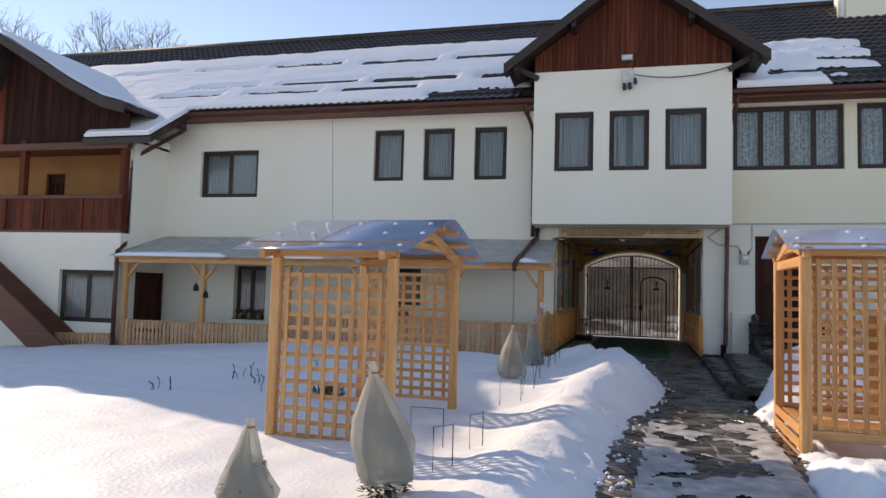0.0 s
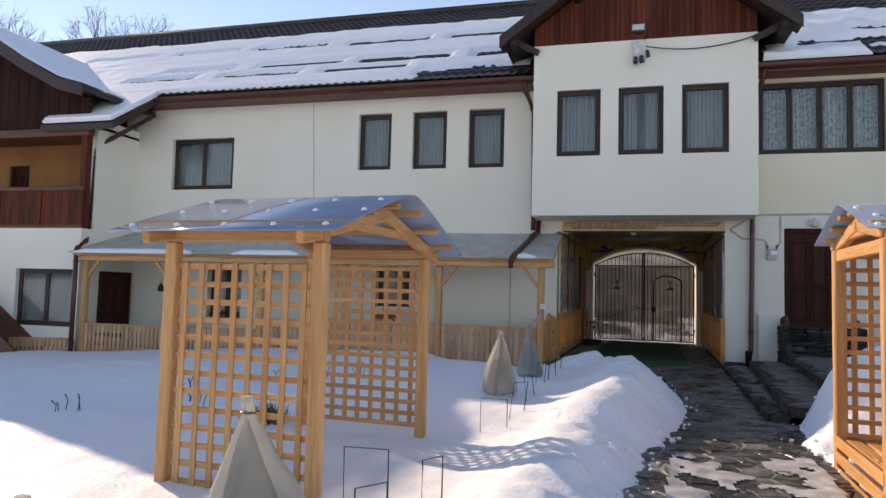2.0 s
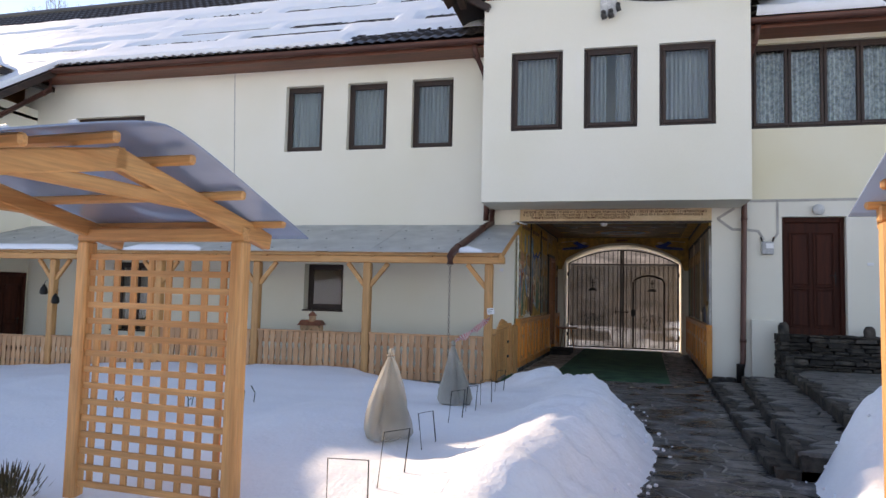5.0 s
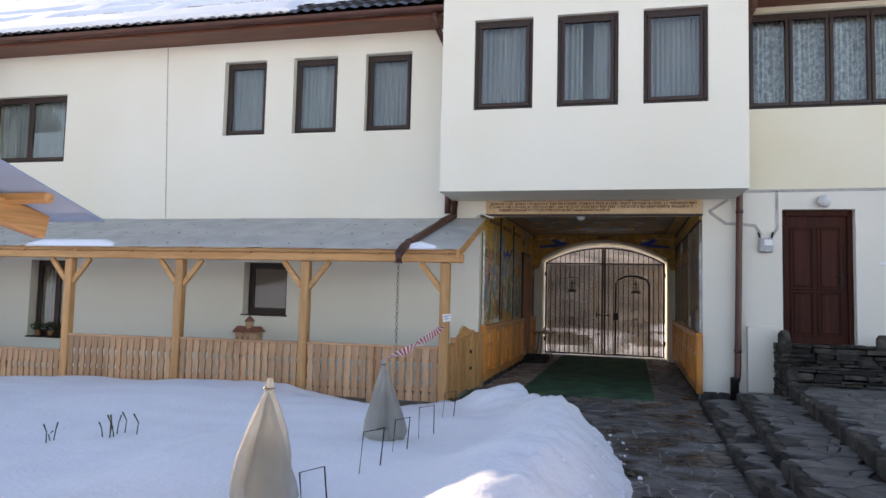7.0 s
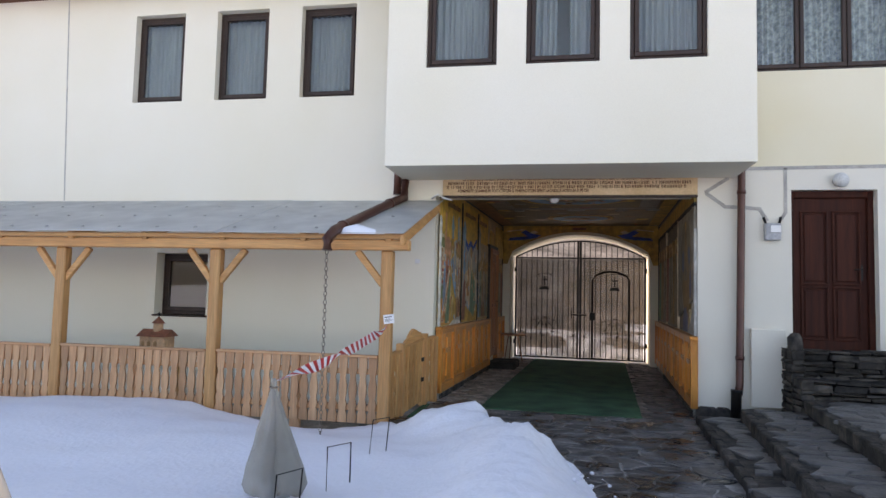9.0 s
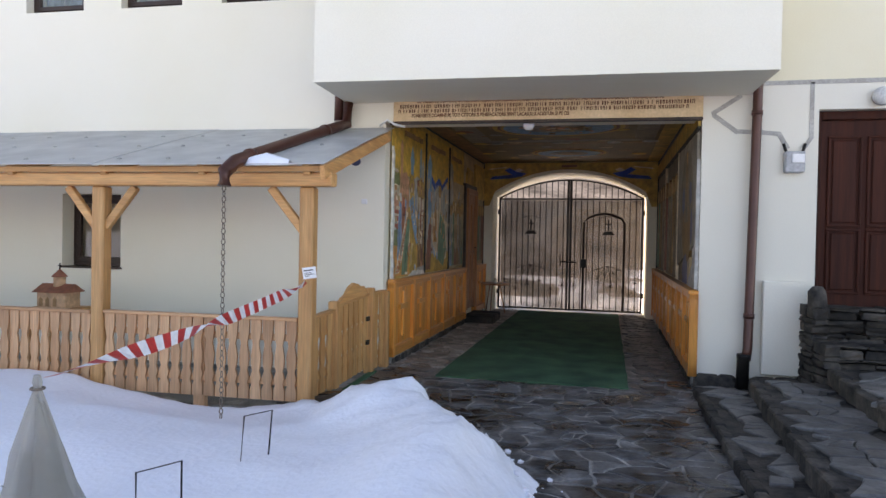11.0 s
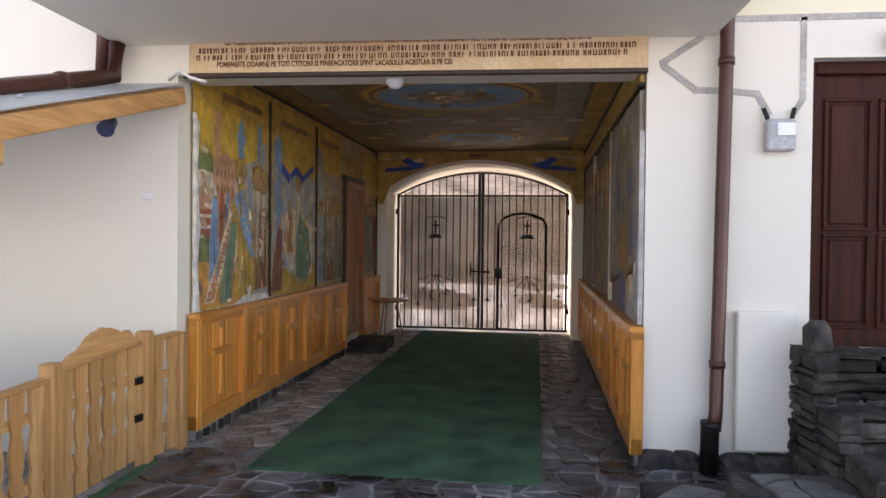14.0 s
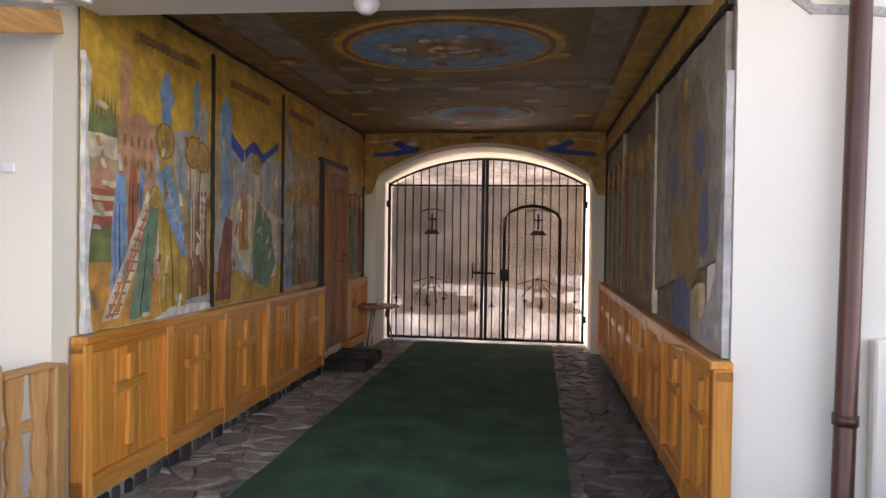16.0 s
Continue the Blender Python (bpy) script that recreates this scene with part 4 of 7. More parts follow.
# low corner skirt where the main roof runs down to the wing
bm = bm_new()
lo = -1.65
q = [on_roof(-14.3, 0.3, -0.05), on_roof(-11.9, 0.3, -0.05), on_roof(-11.95, 0, -0.05), on_roof(-12.15, lo, -0.05), on_roof(-14.3, lo, -0.05)]
top = [bm.verts.new(p) for p in q]
bot = [bm.verts.new(Vector(p) - Vector((0, 0, 0.16))) for p in q]
bm.faces.new(top), bm.faces.new(bot[::-1])
for i in range(5):
    bm.faces.new((top[i], bot[i], bot[(i + 1) % 5], top[(i + 1) % 5]))
structure("roof_skirt", bm, DARK_WOOD, "dark low corner of the main roof", "roof")
bm = bm_new()
q = [(-14.25, 0.6), (-11.9, 0.6), (-12.0, 0.1), (-12.22, lo + 0.05), (-14.25, lo + 0.05)]
top = [bm.verts.new(on_roof(x, s, 0.10)) for x, s in q]
bot = [bm.verts.new(on_roof(x, s, -0.02)) for x, s in q]
bm.faces.new(top)
for i in range(5):
    bm.faces.new((top[i], bot[i], bot[(i + 1) % 5], top[(i + 1) % 5]))
bmesh.ops.bevel(bm, geom=[e for e in bm.edges if all(v in top for v in e.verts)], offset=0.05, segments=3, affect='EDGES')
tagged(part("roof_snow", bm, SNOW, None), "snow on the low corner of the roof", "snow", kind="stuff")

# outside stair against the wing
st = thing("outside_stair", "red-brown wooden outside stair with closed stringer", "stair", m=pose(-13.95, 14.3, -0.75))
for y in (0.0, 0.75):
    bm = bm_new()
    prism(bm, [(0.0, 0.0), (0.05, 0.55), (-2.25, 2.2), (-5.2, 4.2), (-5.2, 3.55), (-0.45, 0.0)], 'y', y, y + 0.06)
    part("stringer", bm, RED_WOOD_H, st)
for k in range(14):
    bm = bm_new()
    box(bm, -0.62 - k * 0.27, -0.30 - k * 0.27, 0.06, 0.75, 0.16 + k * 0.18, 0.20 + k * 0.18, 0.006)
    part("tread", bm, RED_WOOD_H, st)

# ---- porch ----
POSTS = [-12.65, -10.36, -8.0, -6.02, -3.96, -1.88]
bm = bm_new()
box(bm, -12.9, -1.82, 15.12, F, -1.5, -0.1)
structure("porch_floor", bm, BED, "concrete porch floor behind the fence", "floor")
porch = thing("porch_roof", "lean-to porch roof of clear plastic sheets on pine posts", "porch", m=pose(0, 14.92, 0))
bm = bm_new()
box(bm, -12.8, -1.62, -0.07, 0.07, 1.935, 2.055, 0.012)
part("front_beam", bm, WOOD_H, porch)
bm = bm_new()
box(bm, -12.9, -1.64, -0.13, -0.085, 2.055, 2.105, 0.006)
part("edge_batten", bm, WOOD_H, porch)
for x in POSTS:
    bm = bm_new()
    box(bm, x - 0.065, x + 0.065, -0.005, 0.125, -0.7, 1.935, 0.014)
    part("post", bm, WOOD_V, porch)
    for s in (-1, 1):
        if (x < -12 and s < 0) or (x > -2 and s > 0):
            continue
        bm = bm_new()
        beam(bm, (x + s * 0.05, 0.06, 1.55), (x + s * 0.36, 0.06, 1.93), 0.06, 0.075, 0.008)
        part("brace", bm, WOOD_H, porch)
for k in range(12):
    x = -12.75 + k * 0.992
    bm = bm_new()
    beam(bm, (x, -0.12, 2.07), (x, 1.98, 2.70), 0.07, 0.09, 0.006)
    part("rafter", bm, WOOD_D, porch)
for k in range(5):
    a, b = -12.95 + k * 2.27, -12.95 + (k + 1) * 2.27 + 0.03
    bm = bm_new()
    w = [(-0.24, 2.10), (0.9, 2.455), (1.975, 2.77)]
    prism(bm, [(y, z + 0.012 + 0.006 * (k % 2)) for y, z in w] + [(y, z + 0.004 + 0.006 * (k % 2)) for y, z in w[::-1]], 'x', a, min(b, -1.63))
    sh_ = part("roof_sheet", bm, PORCH_SHEET, porch)
cap = bm_new()
bmesh.ops.create_cone(cap, cap_ends=True, segments=8, radius1=0.024, radius2=0.012, depth=0.014)
cap_me = bpy.data.meshes.new("screw_cap")
cap.to_mesh(cap_me)
cap.free()
cap_me.materials.append(mat("grey_screw_cap", (0.25, 0.25, 0.24), (0.4, 0.4, 0.38), 0.5))
for r, (y, z) in enumerate(((-0.05, 2.185), (0.65, 2.40), (1.35, 2.61))):
    for k in range(22):
        piece("screw_cap", cap_me, porch, pose(-12.7 + 0.5 * k + 0.2 * (r % 2), y, z, 17))
bm = bm_new()
for a, b, y0 in ((-12.8, -9.6, -0.22), (-8.6, -7.0, -0.22), (-2.45, -1.95, -0.22)):
    prev = None
    m_ = int((b - a) / 0.08)
    for i in range(m_ + 1):
        x = a + (b - a) * i / m_
        e = min(1, i / 3, (m_ - i) / 3)
        dp = (0.16 + 0.12 * noise.noise((x * 2, 1, 1))) * (0.3 + 0.7 * e)
        th = 0.05 * e + 0.012
        v = [bm.verts.new(p) for p in ((x, y0 - 0.02, 2.10), (x, y0, 2.125 + th), (x, y0 + dp * 0.7, 2.125 + th + 0.31 * dp * 0.7), (x, y0 + dp * 1.6, 2.125 + 0.5 * dp))]
        if prev:
            for p, q2, r2, s2 in ((prev[i2], v[i2], v[i2 + 1], prev[i2 + 1]) for i2 in range(3)):
                f = bm.faces.new((p, q2, r2, s2))
                f.smooth = True
        prev = v
bm.transform(Matrix.Translation((0, 14.92, 0)))
tagged(part("porch_snow", bm, SNOW, None), "strips of melting snow along the porch roof edge", "snow", kind="stuff")


# ---- fences of fretted pickets ----
def picket_mesh(h, w, name="picket", material=FENCE_W):
    """An upright board with a fretted outline: waisted, with notches."""
    prof = [(0.0, 0.5), (0.12, 0.5), (0.2, 0.34), (0.28, 0.48), (0.36, 0.30), (0.42, 0.42), (0.55, 0.46), (0.68, 0.28), (0.82, 0.46), (1.0, 0.5)]
    bm = bm_new()
    pts = [(w * a, h * t) for t, a in prof] + [(-w * a, h * t) for t, a in prof[::-1]]
    prism(bm, pts, 'y', -0.011, 0.011)
    bmesh.ops.recalc_face_normals(bm, faces=bm.faces)
    me = bpy.data.meshes.new(name)
    bm.to_mesh(me)
    bm.free()
    me.materials.append(material)
    return me


def fence(p, q, z0, top0, top1, label, pitch=0.108, tall=0.72, wood_v=FENCE_W, wood_h=FENCE_H):
    p, q = Vector((*p, 0)), Vector((*q, 0))
    d = q - p
    ln = d.length
    f = thing("picket_fence", label, "fence", "pine picket fences", m=Matrix.Translation((p.x, p.y, z0)) @ d.to_track_quat('X', 'Z').to_matrix().to_4x4())
    me = picket_mesh(tall, pitch * 0.94, material=wood_v)
    n_ = int(ln / pitch)
    for k in range(n_):
        x = (k + 0.5) * ln / n_
        piece("picket", me, f, pose(x, 0, top0 + (top1 - top0) * x / ln - z0 - tall))
    bm = bm_new()
    beam(bm, (0, 0, top0 - z0 + 0.012), (ln, 0, top1 - z0 + 0.012), 0.07, 0.03, 0.006)
    part("cap_rail", bm, wood_h, f)
    for dz in (0.16, 0.56):
        bm = bm_new()
        beam(bm, (0, 0.026, top0 - z0 - tall + dz), (ln, 0.026, top1 - z0 - tall + dz), 0.028, 0.06, 0.004)
        part("rail", bm, wood_h, f)
    return f


for a, b, tp in zip(POSTS, POSTS[1:], (0.44, 0.46, 0.72, 0.735, 0.745)):
    fence((a + 0.07, 14.95), (b - 0.07, 14.95), -0.3, tp, tp, "pale pine picket fence with fretted boards along the porch")
    mx = (a + b) / 2
    bm = bm_new()
    box(bm, mx - 0.06, mx + 0.06, 14.965, 15.03, -0.5, tp + 0.0, 0.01)
    tagged(part("fence_post", bm, FENCE_W, None), "short pale pine post in the porch fence", "post", "fence posts")
fence((-14.55, 14.75), (-12.85, 14.85), -0.7, 0.03, 0.07, "low pale pine picket fence by the outside stair")
fence((-1.95, 15.1), (-1.88, 15.62), -0.1, 0.72, 0.76, "short pine picket fence beside the little gate", tall=0.74, wood_v=WOOD_V, wood_h=WOOD_H)
fence((-1.76, 16.56), (-1.70, 16.84), -0.1, 0.86, 0.87, "short pine picket fence at the passage corner", tall=0.84, wood_v=WOOD_V, wood_h=WOOD_H)
lg = fence((-1.87, 15.72), (-1.78, 16.42), 0.0, 0.80, 0.86, "little pine picket gate with a scalloped top, closed", tall=0.80, wood_v=WOOD_V, wood_h=WOOD_H)
lg.name = "picket_gate"
lg["category"] = "gate"
bm = bm_new()
crest = [(0.02, 0.0), (0.08, 0.05), (0.16, 0.07), (0.24, 0.13), (0.28, 0.15), (0.33, 0.155), (0.35, 0.17), (0.38, 0.155), (0.43, 0.15), (0.47, 0.13), (0.55, 0.09), (0.6, 0.10), (0.68, 0.0)]
prism(bm, [(x, z + 0.82 + 0.085 * x) for x, z in crest], 'y', -0.02, 0.02)
part("crest", bm, WOOD_H, lg)
for z in (0.32, 0.58):
    bm = bm_new()
    box(bm, 0.66, 0.74, -0.03, -0.012, z, z + 0.05)
    part("hinge", bm, IRON, lg)
for x, y, h in ((-1.88, 15.67, 0.86), (-1.77, 16.49, 0.94), (-1.705, 16.87, 0.88)):
    bm = bm_new()
    box(bm, x - 0.05, x + 0.05, y - 0.05, y + 0.05, -0.1, h, 0.012)
    tagged(part("fence_post", bm, WOOD_V, None), "square pine gate post", "post", "fence posts")


# ---- lattice arbours ----
def arbour(name, label, m, hw, hd, eave, apex, over_x, over_y, slat_pitch, side_lattice=False, bench=False):
    """over_x and over_y: how far the roof sheet reaches past the posts."""
    a = thing(name, label, "arbour", "lattice arbours", m=m)
    P = 0.048
    for sx in (-1, 1):
        for sy in (-1, 1):
            bm = bm_new()
            box(bm, sx * hw - P, sx * hw + P, sy * hd - P, sy * hd + P, -0.25, eave, 0.012)
            part("post", bm, WOOD_V, a)
    for sy in (-1, 1):
        bm = bm_new()
        box(bm, -hw - 0.06, hw + 0.05, sy * hd - 0.035, sy * hd + 0.035, eave, eave + 0.09, 0.01)
        part("plate_beam", bm, WOOD_H, a)
        # lattice panel: uprights in front, level slats behind
        z0, z1 = ((0.02, eave - 0.155) if sy < 0 else (0.125, eave - 0.08)) if not bench else (0.29, eave - 0.03)
        n_ = int((2 * hw - 0.1) / slat_pitch)
        pitch = (2 * hw - 0.1) / n_
        vb = bm_new()
        box(vb, -0.021, 0.021, -0.009, 0.009, 0, z1 - z0)
        bmesh.ops.recalc_face_normals(vb, faces=vb.faces)
        vme = bpy.data.meshes.new("slat")
        vb.to_mesh(vme)
        vb.free()
        vme.materials.append(WOOD_V)
        for k in range(n_):
            piece("slat", vme, a, pose(-hw + 0.05 + (k + 0.5) * pitch, sy * (hd + 0.010), z0))
        hb_ = bm_new()
        box(hb_, -hw + 0.05, hw - 0.05, -0.009, 0.009, -0.02, 0.02)
        bmesh.ops.recalc_face_normals(hb_, faces=hb_.faces)
        hme = bpy.data.meshes.new("slat")
        hb_.to_mesh(hme)
        hb_.free()
        hme.materials.append(WOOD_H)
        m_ = int((z1 - z0) / (0.105 if sy > 0 and not bench else slat_pitch))
        for k in range(m_ + 1):
            piece("slat", hme, a, pose(0, sy * (hd - 0.010), z0 + 0.025 + (z1 - z0 - 0.05) * k / m_))
    for sx in (-1, 1):
        x = sx * hw
        for sy in (-1, 1):
            bm = bm_new()
            beam(bm, (x, sy * (hd + over_y * 0.85), eave + 0.02), (x, -sy * 0.04, apex - 0.10), 0.065, 0.11, 0.01)
            part("rafter", bm, WOOD_D, a)
        bm = bm_new()
        beam(bm, (x, -hd * 0.55, (eave + apex) / 2 - 0.04), (x, hd * 0.55, (eave + apex) / 2 - 0.04), 0.05, 0.07, 0.01)
        part("collar_tie", bm, WOOD_D, a)
        if side_lattice and sx < 0:
            bm = bm_new()
            box(bm, x - 0.03, x + 0.03, -hd + P, hd - P, eave - 0.1, eave - 0.0, 0.008)
            part("side_beam", bm, WOOD_D, a)
    # purlins
    for t in (0.18, 0.5, 0.82):
        for sy in (-1, 1):
            y = sy * (hd + over_y) * (1 - t)
            z = eave + 0.06 + (apex - eave - 0.06) * t
            bm = bm_new()
            box(bm, -hw - over_x + 0.04, hw + over_x - 0.03, y - 0.022, y + 0.022, z - 0.03, z + 0.022, 0.012)
            part("purlin", bm, WOOD_H, a)
    # bent sheet roof
    Y, Z0 = hd + over_y, eave + 0.055
    prof = []
    for i in range(-14, 15):
        u = i / 14
        z = Z0 + (apex + 0.05 - Z0) * (1 - (u * u / (abs(u) + 0.14)) * 1.14)
        prof.append((u * Y, z))
    bm = bm_new()
    prism(bm, prof + [(y, z - 0.008) for y, z in prof[::-1]], 'x', -hw - over_x, hw + over_x)
    for f in bm.faces:
        f.smooth = len(f.verts) == 4
    part("roof_sheet", bm, SHEET, a, "clear bent plastic roof sheet, tinted with the sky's blue reflection")
    for t in (0.1, 0.42, 0.72):
        for sy in (-1, 1):
            u = sy * (1 - t)
            z = Z0 + (apex + 0.05 - Z0) * (1 - (u * u / (abs(u) + 0.14)) * 1.14)
            for k in range(5):
                x = -hw - over_x + 0.08 + k * (2 * hw + 2 * over_x - 0.22) / 4
                piece("screw_washer", WASHER, a, pose(x + 0.06 * (t == 0.42), u * Y, z + 0.006, -sy * 24))
    if bench:
        for k in range(3):
            bm = bm_new()
            box(bm, -hw + 0.02, hw - 0.02, -hd + 0.10 + k * 0.14, -hd + 0.22 + k * 0.14, 0.29, 0.315, 0.006)
            part("bench_board", bm, WOOD_H, a)
            bm = bm_new()
            box(bm, -hw - 0.055, -hw - 0.03, -hd, hd, -0.04 + k * 0.13, 0.05 + k * 0.13, 0.006)
            part("side_board", bm, WOOD_D, a)
            bm = bm_new()
            box(bm, -hw + 0.02 + k * 0.14, -hw + 0.13 + k * 0.14, -hd + 0.05, hd - 0.05, 0.262, 0.288, 0.006)
            part("bench_board", bm, WOOD_D, a)
        for sy in (-1, 1):
            bm = bm_new()
            box(bm, -hw, hw, sy * hd - 0.03, sy * hd + 0.03, 0.20, 0.29, 0.008)
            part("bottom_beam", bm, WOOD_H, a)
        rb = random.Random(8)
        for k in range(9):
            bm = bm_new()
            x = -0.35 + k * 0.14
            beam(bm, (x, -0.15 + 0.05 * (k % 3), 0.33), (x + rb.uniform(0.1, 0.3), 0.45, rb.uniform(0.9, 1.35)), 0.1, 0.022, 0.004)
            part("leaning_board", bm, WOOD_V, a)
    return a


wb = bm_new()
bmesh.ops.create_cone(wb, cap_ends=True, segments=10, radius1=0.026, radius2=0.014, depth=0.018)
WASHER = bpy.data.meshes.new("screw_washer")
wb.to_mesh(WASHER)
wb.free()
WASHER.materials.append(WHITE_CAP)
arbour("lattice_arbour", "pine lattice arbour with bent plastic roof standing in snow", pose(-2.957, 7.168, -0.04, 0, 0, -3.3), 0.614, 1.056, 1.775, 2.20, 0.28, 0.36, 0.128)
arbour("lattice_arbour", "pine lattice arbour with benches and leaning boards inside", pose(2.435, 7.61, -0.03, 0, 0, -3.6), 1.05, 0.675, 1.895, 2.16, 0.16, 0.15, 0.118, True, True)


# ---- passage: wainscot ----
def in_passage(bm):
    bm.transform(PM)
    return bm


def wainscot(name, s, runs, panel_w, label):
    """Varnished boarding with applied crosses on one passage wall; s is -1 or 1."""
    wains = thing(name, label, "panelling", kind="structure", m=PM.copy())
    wall_u = s * HW

    def u(d0, d1):
        a, b = wall_u - s * d0, wall_u - s * d1
        return min(a, b), max(a, b)
    for v0, v1 in runs:
        n_ = max(1, round((v1 - v0) / panel_w))
        w = (v1 - v0) / n_
        for a, b, d, nm in ((0.08, 0.20, 0.085, "bottom_rail"), (0.90, 0.96, 0.085, "upper_rail"), (0.96, 1.0, 0.105, "cap_rail")):
            bm = bm_new()
            box(bm, *u(0.0, d), v0, v1, a, b, 0.006)
            part(nm, bm, GOLD_H, wains)
        for k in range(n_):
            a = v0 + k * w
            bm = bm_new()
            box(bm, *u(0.0, 0.092), a, a + 0.075, 0.08, 0.958, 0.006)
            part("stile", bm, GOLD_V, wains)
            m_ = 6
            pw = (w - 0.075) / m_
            for j in range(m_):
                bm = bm_new()
                box(bm, *u(0.0, 0.05 - 0.004 * (j % 2)), a + 0.075 + j * pw + 0.002, a + 0.075 + (j + 1) * pw - 0.002, 0.2, 0.9, 0.004)
                part("board", bm, GOLD_V, wains)
            c = a + 0.075 + (w - 0.075) / 2
            bm = bm_new()
            box(bm, *u(0.046, 0.078), c - 0.03, c + 0.03, 0.28, 0.84, 0.006)
            cr = part("cross_upright", bm, GOLD_V, wains)
            bm = bm_new()
            box(bm, *u(0.046, 0.084), c - 0.16, c + 0.16, 0.62, 0.685, 0.006)
            part("cross_arm", bm, GOLD_H, cr)
        bm = bm_new()
        box(bm, *u(0.0, 0.098), v1 - 0.06, v1, 0.08, 0.958, 0.006)
        part("stile", bm, GOLD_V, wains)
    return wains


wainscot("wainscot_left", -1, ((0.03, 4.15), (5.1, 6.08)), 0.84, "honey varnished pine boarding with applied crosses along the wall")
wainscot("wainscot_right", 1, ((0.03, 6.08),), 0.71, "honey varnished pine boarding with applied crosses along the wall")
for s in (-1, 1):
    bm = bm_new()
    box(bm, min(s * HW, s * (HW - 0.06)), max(s * HW, s * (HW - 0.06)), 0.05, 6.05, -0.04, 0.08)
    in_passage(bm)
    foot = structure("baseboard_%d" % (1 if s < 0 else 2), bm, BED, "low stone footing with pale mortar under the boarding", "baseboard")
    fr_, v = random.Random(40 + s), 0.06
    while v < 4.1:
        w = fr_.uniform(0.06, 0.15)
        bm = bm_new()
        a, b = sorted((s * (HW - 0.03), s * (HW - 0.085 + fr_.uniform(0, 0.012))))
        box(bm, a, b, v, v + w, -0.03, fr_.uniform(0.05, 0.078), 0.012)
        part("footing_stone", in_passage(bm), RUBBLE, foot)
        v += w + fr_.uniform(0.02, 0.05)
# side door in the left wall
SD_WOOD = wood("old_brown_door", (0.30, 0.105, 0.04), (0.44, 0.18, 0.075), "z", 0.45, 0.05)
panel_door("door_4", (-5.07, -4.2, 0.22, 2.42), 0.0, "brown panelled side door under the murals, closed", (0.5, 0.5), -0.05, SD_WOOD,
           PM @ Matrix.Translation((-HW, 9.27, 0)) @ Matrix.Rotation(radians(90), 4, 'Z'))
# dark frame round the side door
for v0, v1, z0, z1 in ((4.12, 4.20, 0.2, 2.50), (5.07, 5.15, 0.2, 2.50), (4.20, 5.07, 2.42, 2.50)):
    bm = bm_new()
    box(bm, -HW, -HW + 0.062, v0, v1, z0, z1, 0.006)
    structure("trim_side_door", in_passage(bm), DARK_WOOD, "dark stained frame round the side door", "trim")
bs = thing("stone_step", "low dark stone step before the side door", "step", m=PM @ pose(-HW + 0.33, 4.62, 0))
for k in range(4):
    bm = bm_new()
    box(bm, -0.29, 0.25, -0.42 + k * 0.21, -0.42 + k * 0.21 + 0.2, -0.03, 0.13 + 0.012 * (k % 2), 0.02)
    part("stone", bm, RUBBLE, bs)
tb = thing("side_table", "small round wooden table on thin splayed legs", "table", m=PM @ pose(-1.43, 5.85, -0.01))
bm = bm_new()
tube(bm, [(0, 0, 0.60), (0, 0, 0.63)], 0.3, 24)
part("tabletop", bm, SD_WOOD, tb)
for k in range(3):
    a = k * math.tau / 3 + 0.4
    bm = bm_new()
    tube(bm, [(0.12 * math.cos(a), 0.12 * math.sin(a), 0.6), (0.24 * math.cos(a), 0.24 * math.sin(a), 0.0)], 0.012, 8)
    part("leg", bm, SD_WOOD, tb)
bm = bm_new()
tube(bm, [(0.05, 0, 0.63), (0.05, 0, 0.72), (0.05, 0, 0.74)], [0.03, 0.026, 0.012], 10)
bm.transform(PM @ pose(-1.45, 5.83, -0.008))
tagged(part("cup", bm, WHITE_CAP, None), "small white cup on the side table", "cup")

# ---- carpet ----
bm = bm_new()
pts_l = [(-1.0 + 0.012 * noise.noise((i * 0.4, 1, 1)), -0.48 + 7.1 * i / 40) for i in range(41)]
pts_r = [(1.03 + 0.012 * noise.noise((i * 0.4, 5, 1)), -0.46 + 7.08 * i / 40) for i in range(41)]
lv = [[bm.verts.new((x, y, z)) for x, y in pts_l] for z in (-0.03, 0.014)]
rv = [[bm.verts.new((x, y, z)) for x, y in pts_r] for z in (-0.03, 0.014)]
for i in range(40):
    bm.faces.new((lv[1][i], rv[1][i], rv[1][i + 1], lv[1][i + 1]))
    bm.faces.new((lv[0][i], lv[1][i], lv[1][i + 1], lv[0][i + 1]))
    bm.faces.new((rv[0][i], rv[1][i], rv[1][i + 1], rv[0][i + 1]))
bm.faces.new((lv[0][0], rv[0][0], rv[1][0], lv[1][0]))
bm.faces.new((lv[0][-1], rv[0][-1], rv[1][-1], lv[1][-1]))
in_passage(bm)
tagged(part("carpet", bm, CARPET, None), "long dark green carpet runner laid through the passage", "carpet")
bm = bm_new()
box(bm, -1.76, -1.69, 15.6, 16.55, -0.03, 0.012, 0.004)
tagged(part("doormat", bm, CARPET, None), "strip of green carpet by the little gate", "carpet")


# ---- murals ----
def paint(name, c, var=0.25):
    fade = 0.0 if name in ("white", "black", "deep") else 0.12      # soft ochre of old paint, with the wash of glare mixed in
    c = tuple(v * (1 - fade) + w * fade for v, w in zip(c, (0.56, 0.42, 0.22)))
    return mat("mural_" + name, tuple(v * (1 - var) for v in c), tuple(min(1, v * (1 + var)) for v in c), 0.6, 6, 16, 0.08, contrast=0.24)


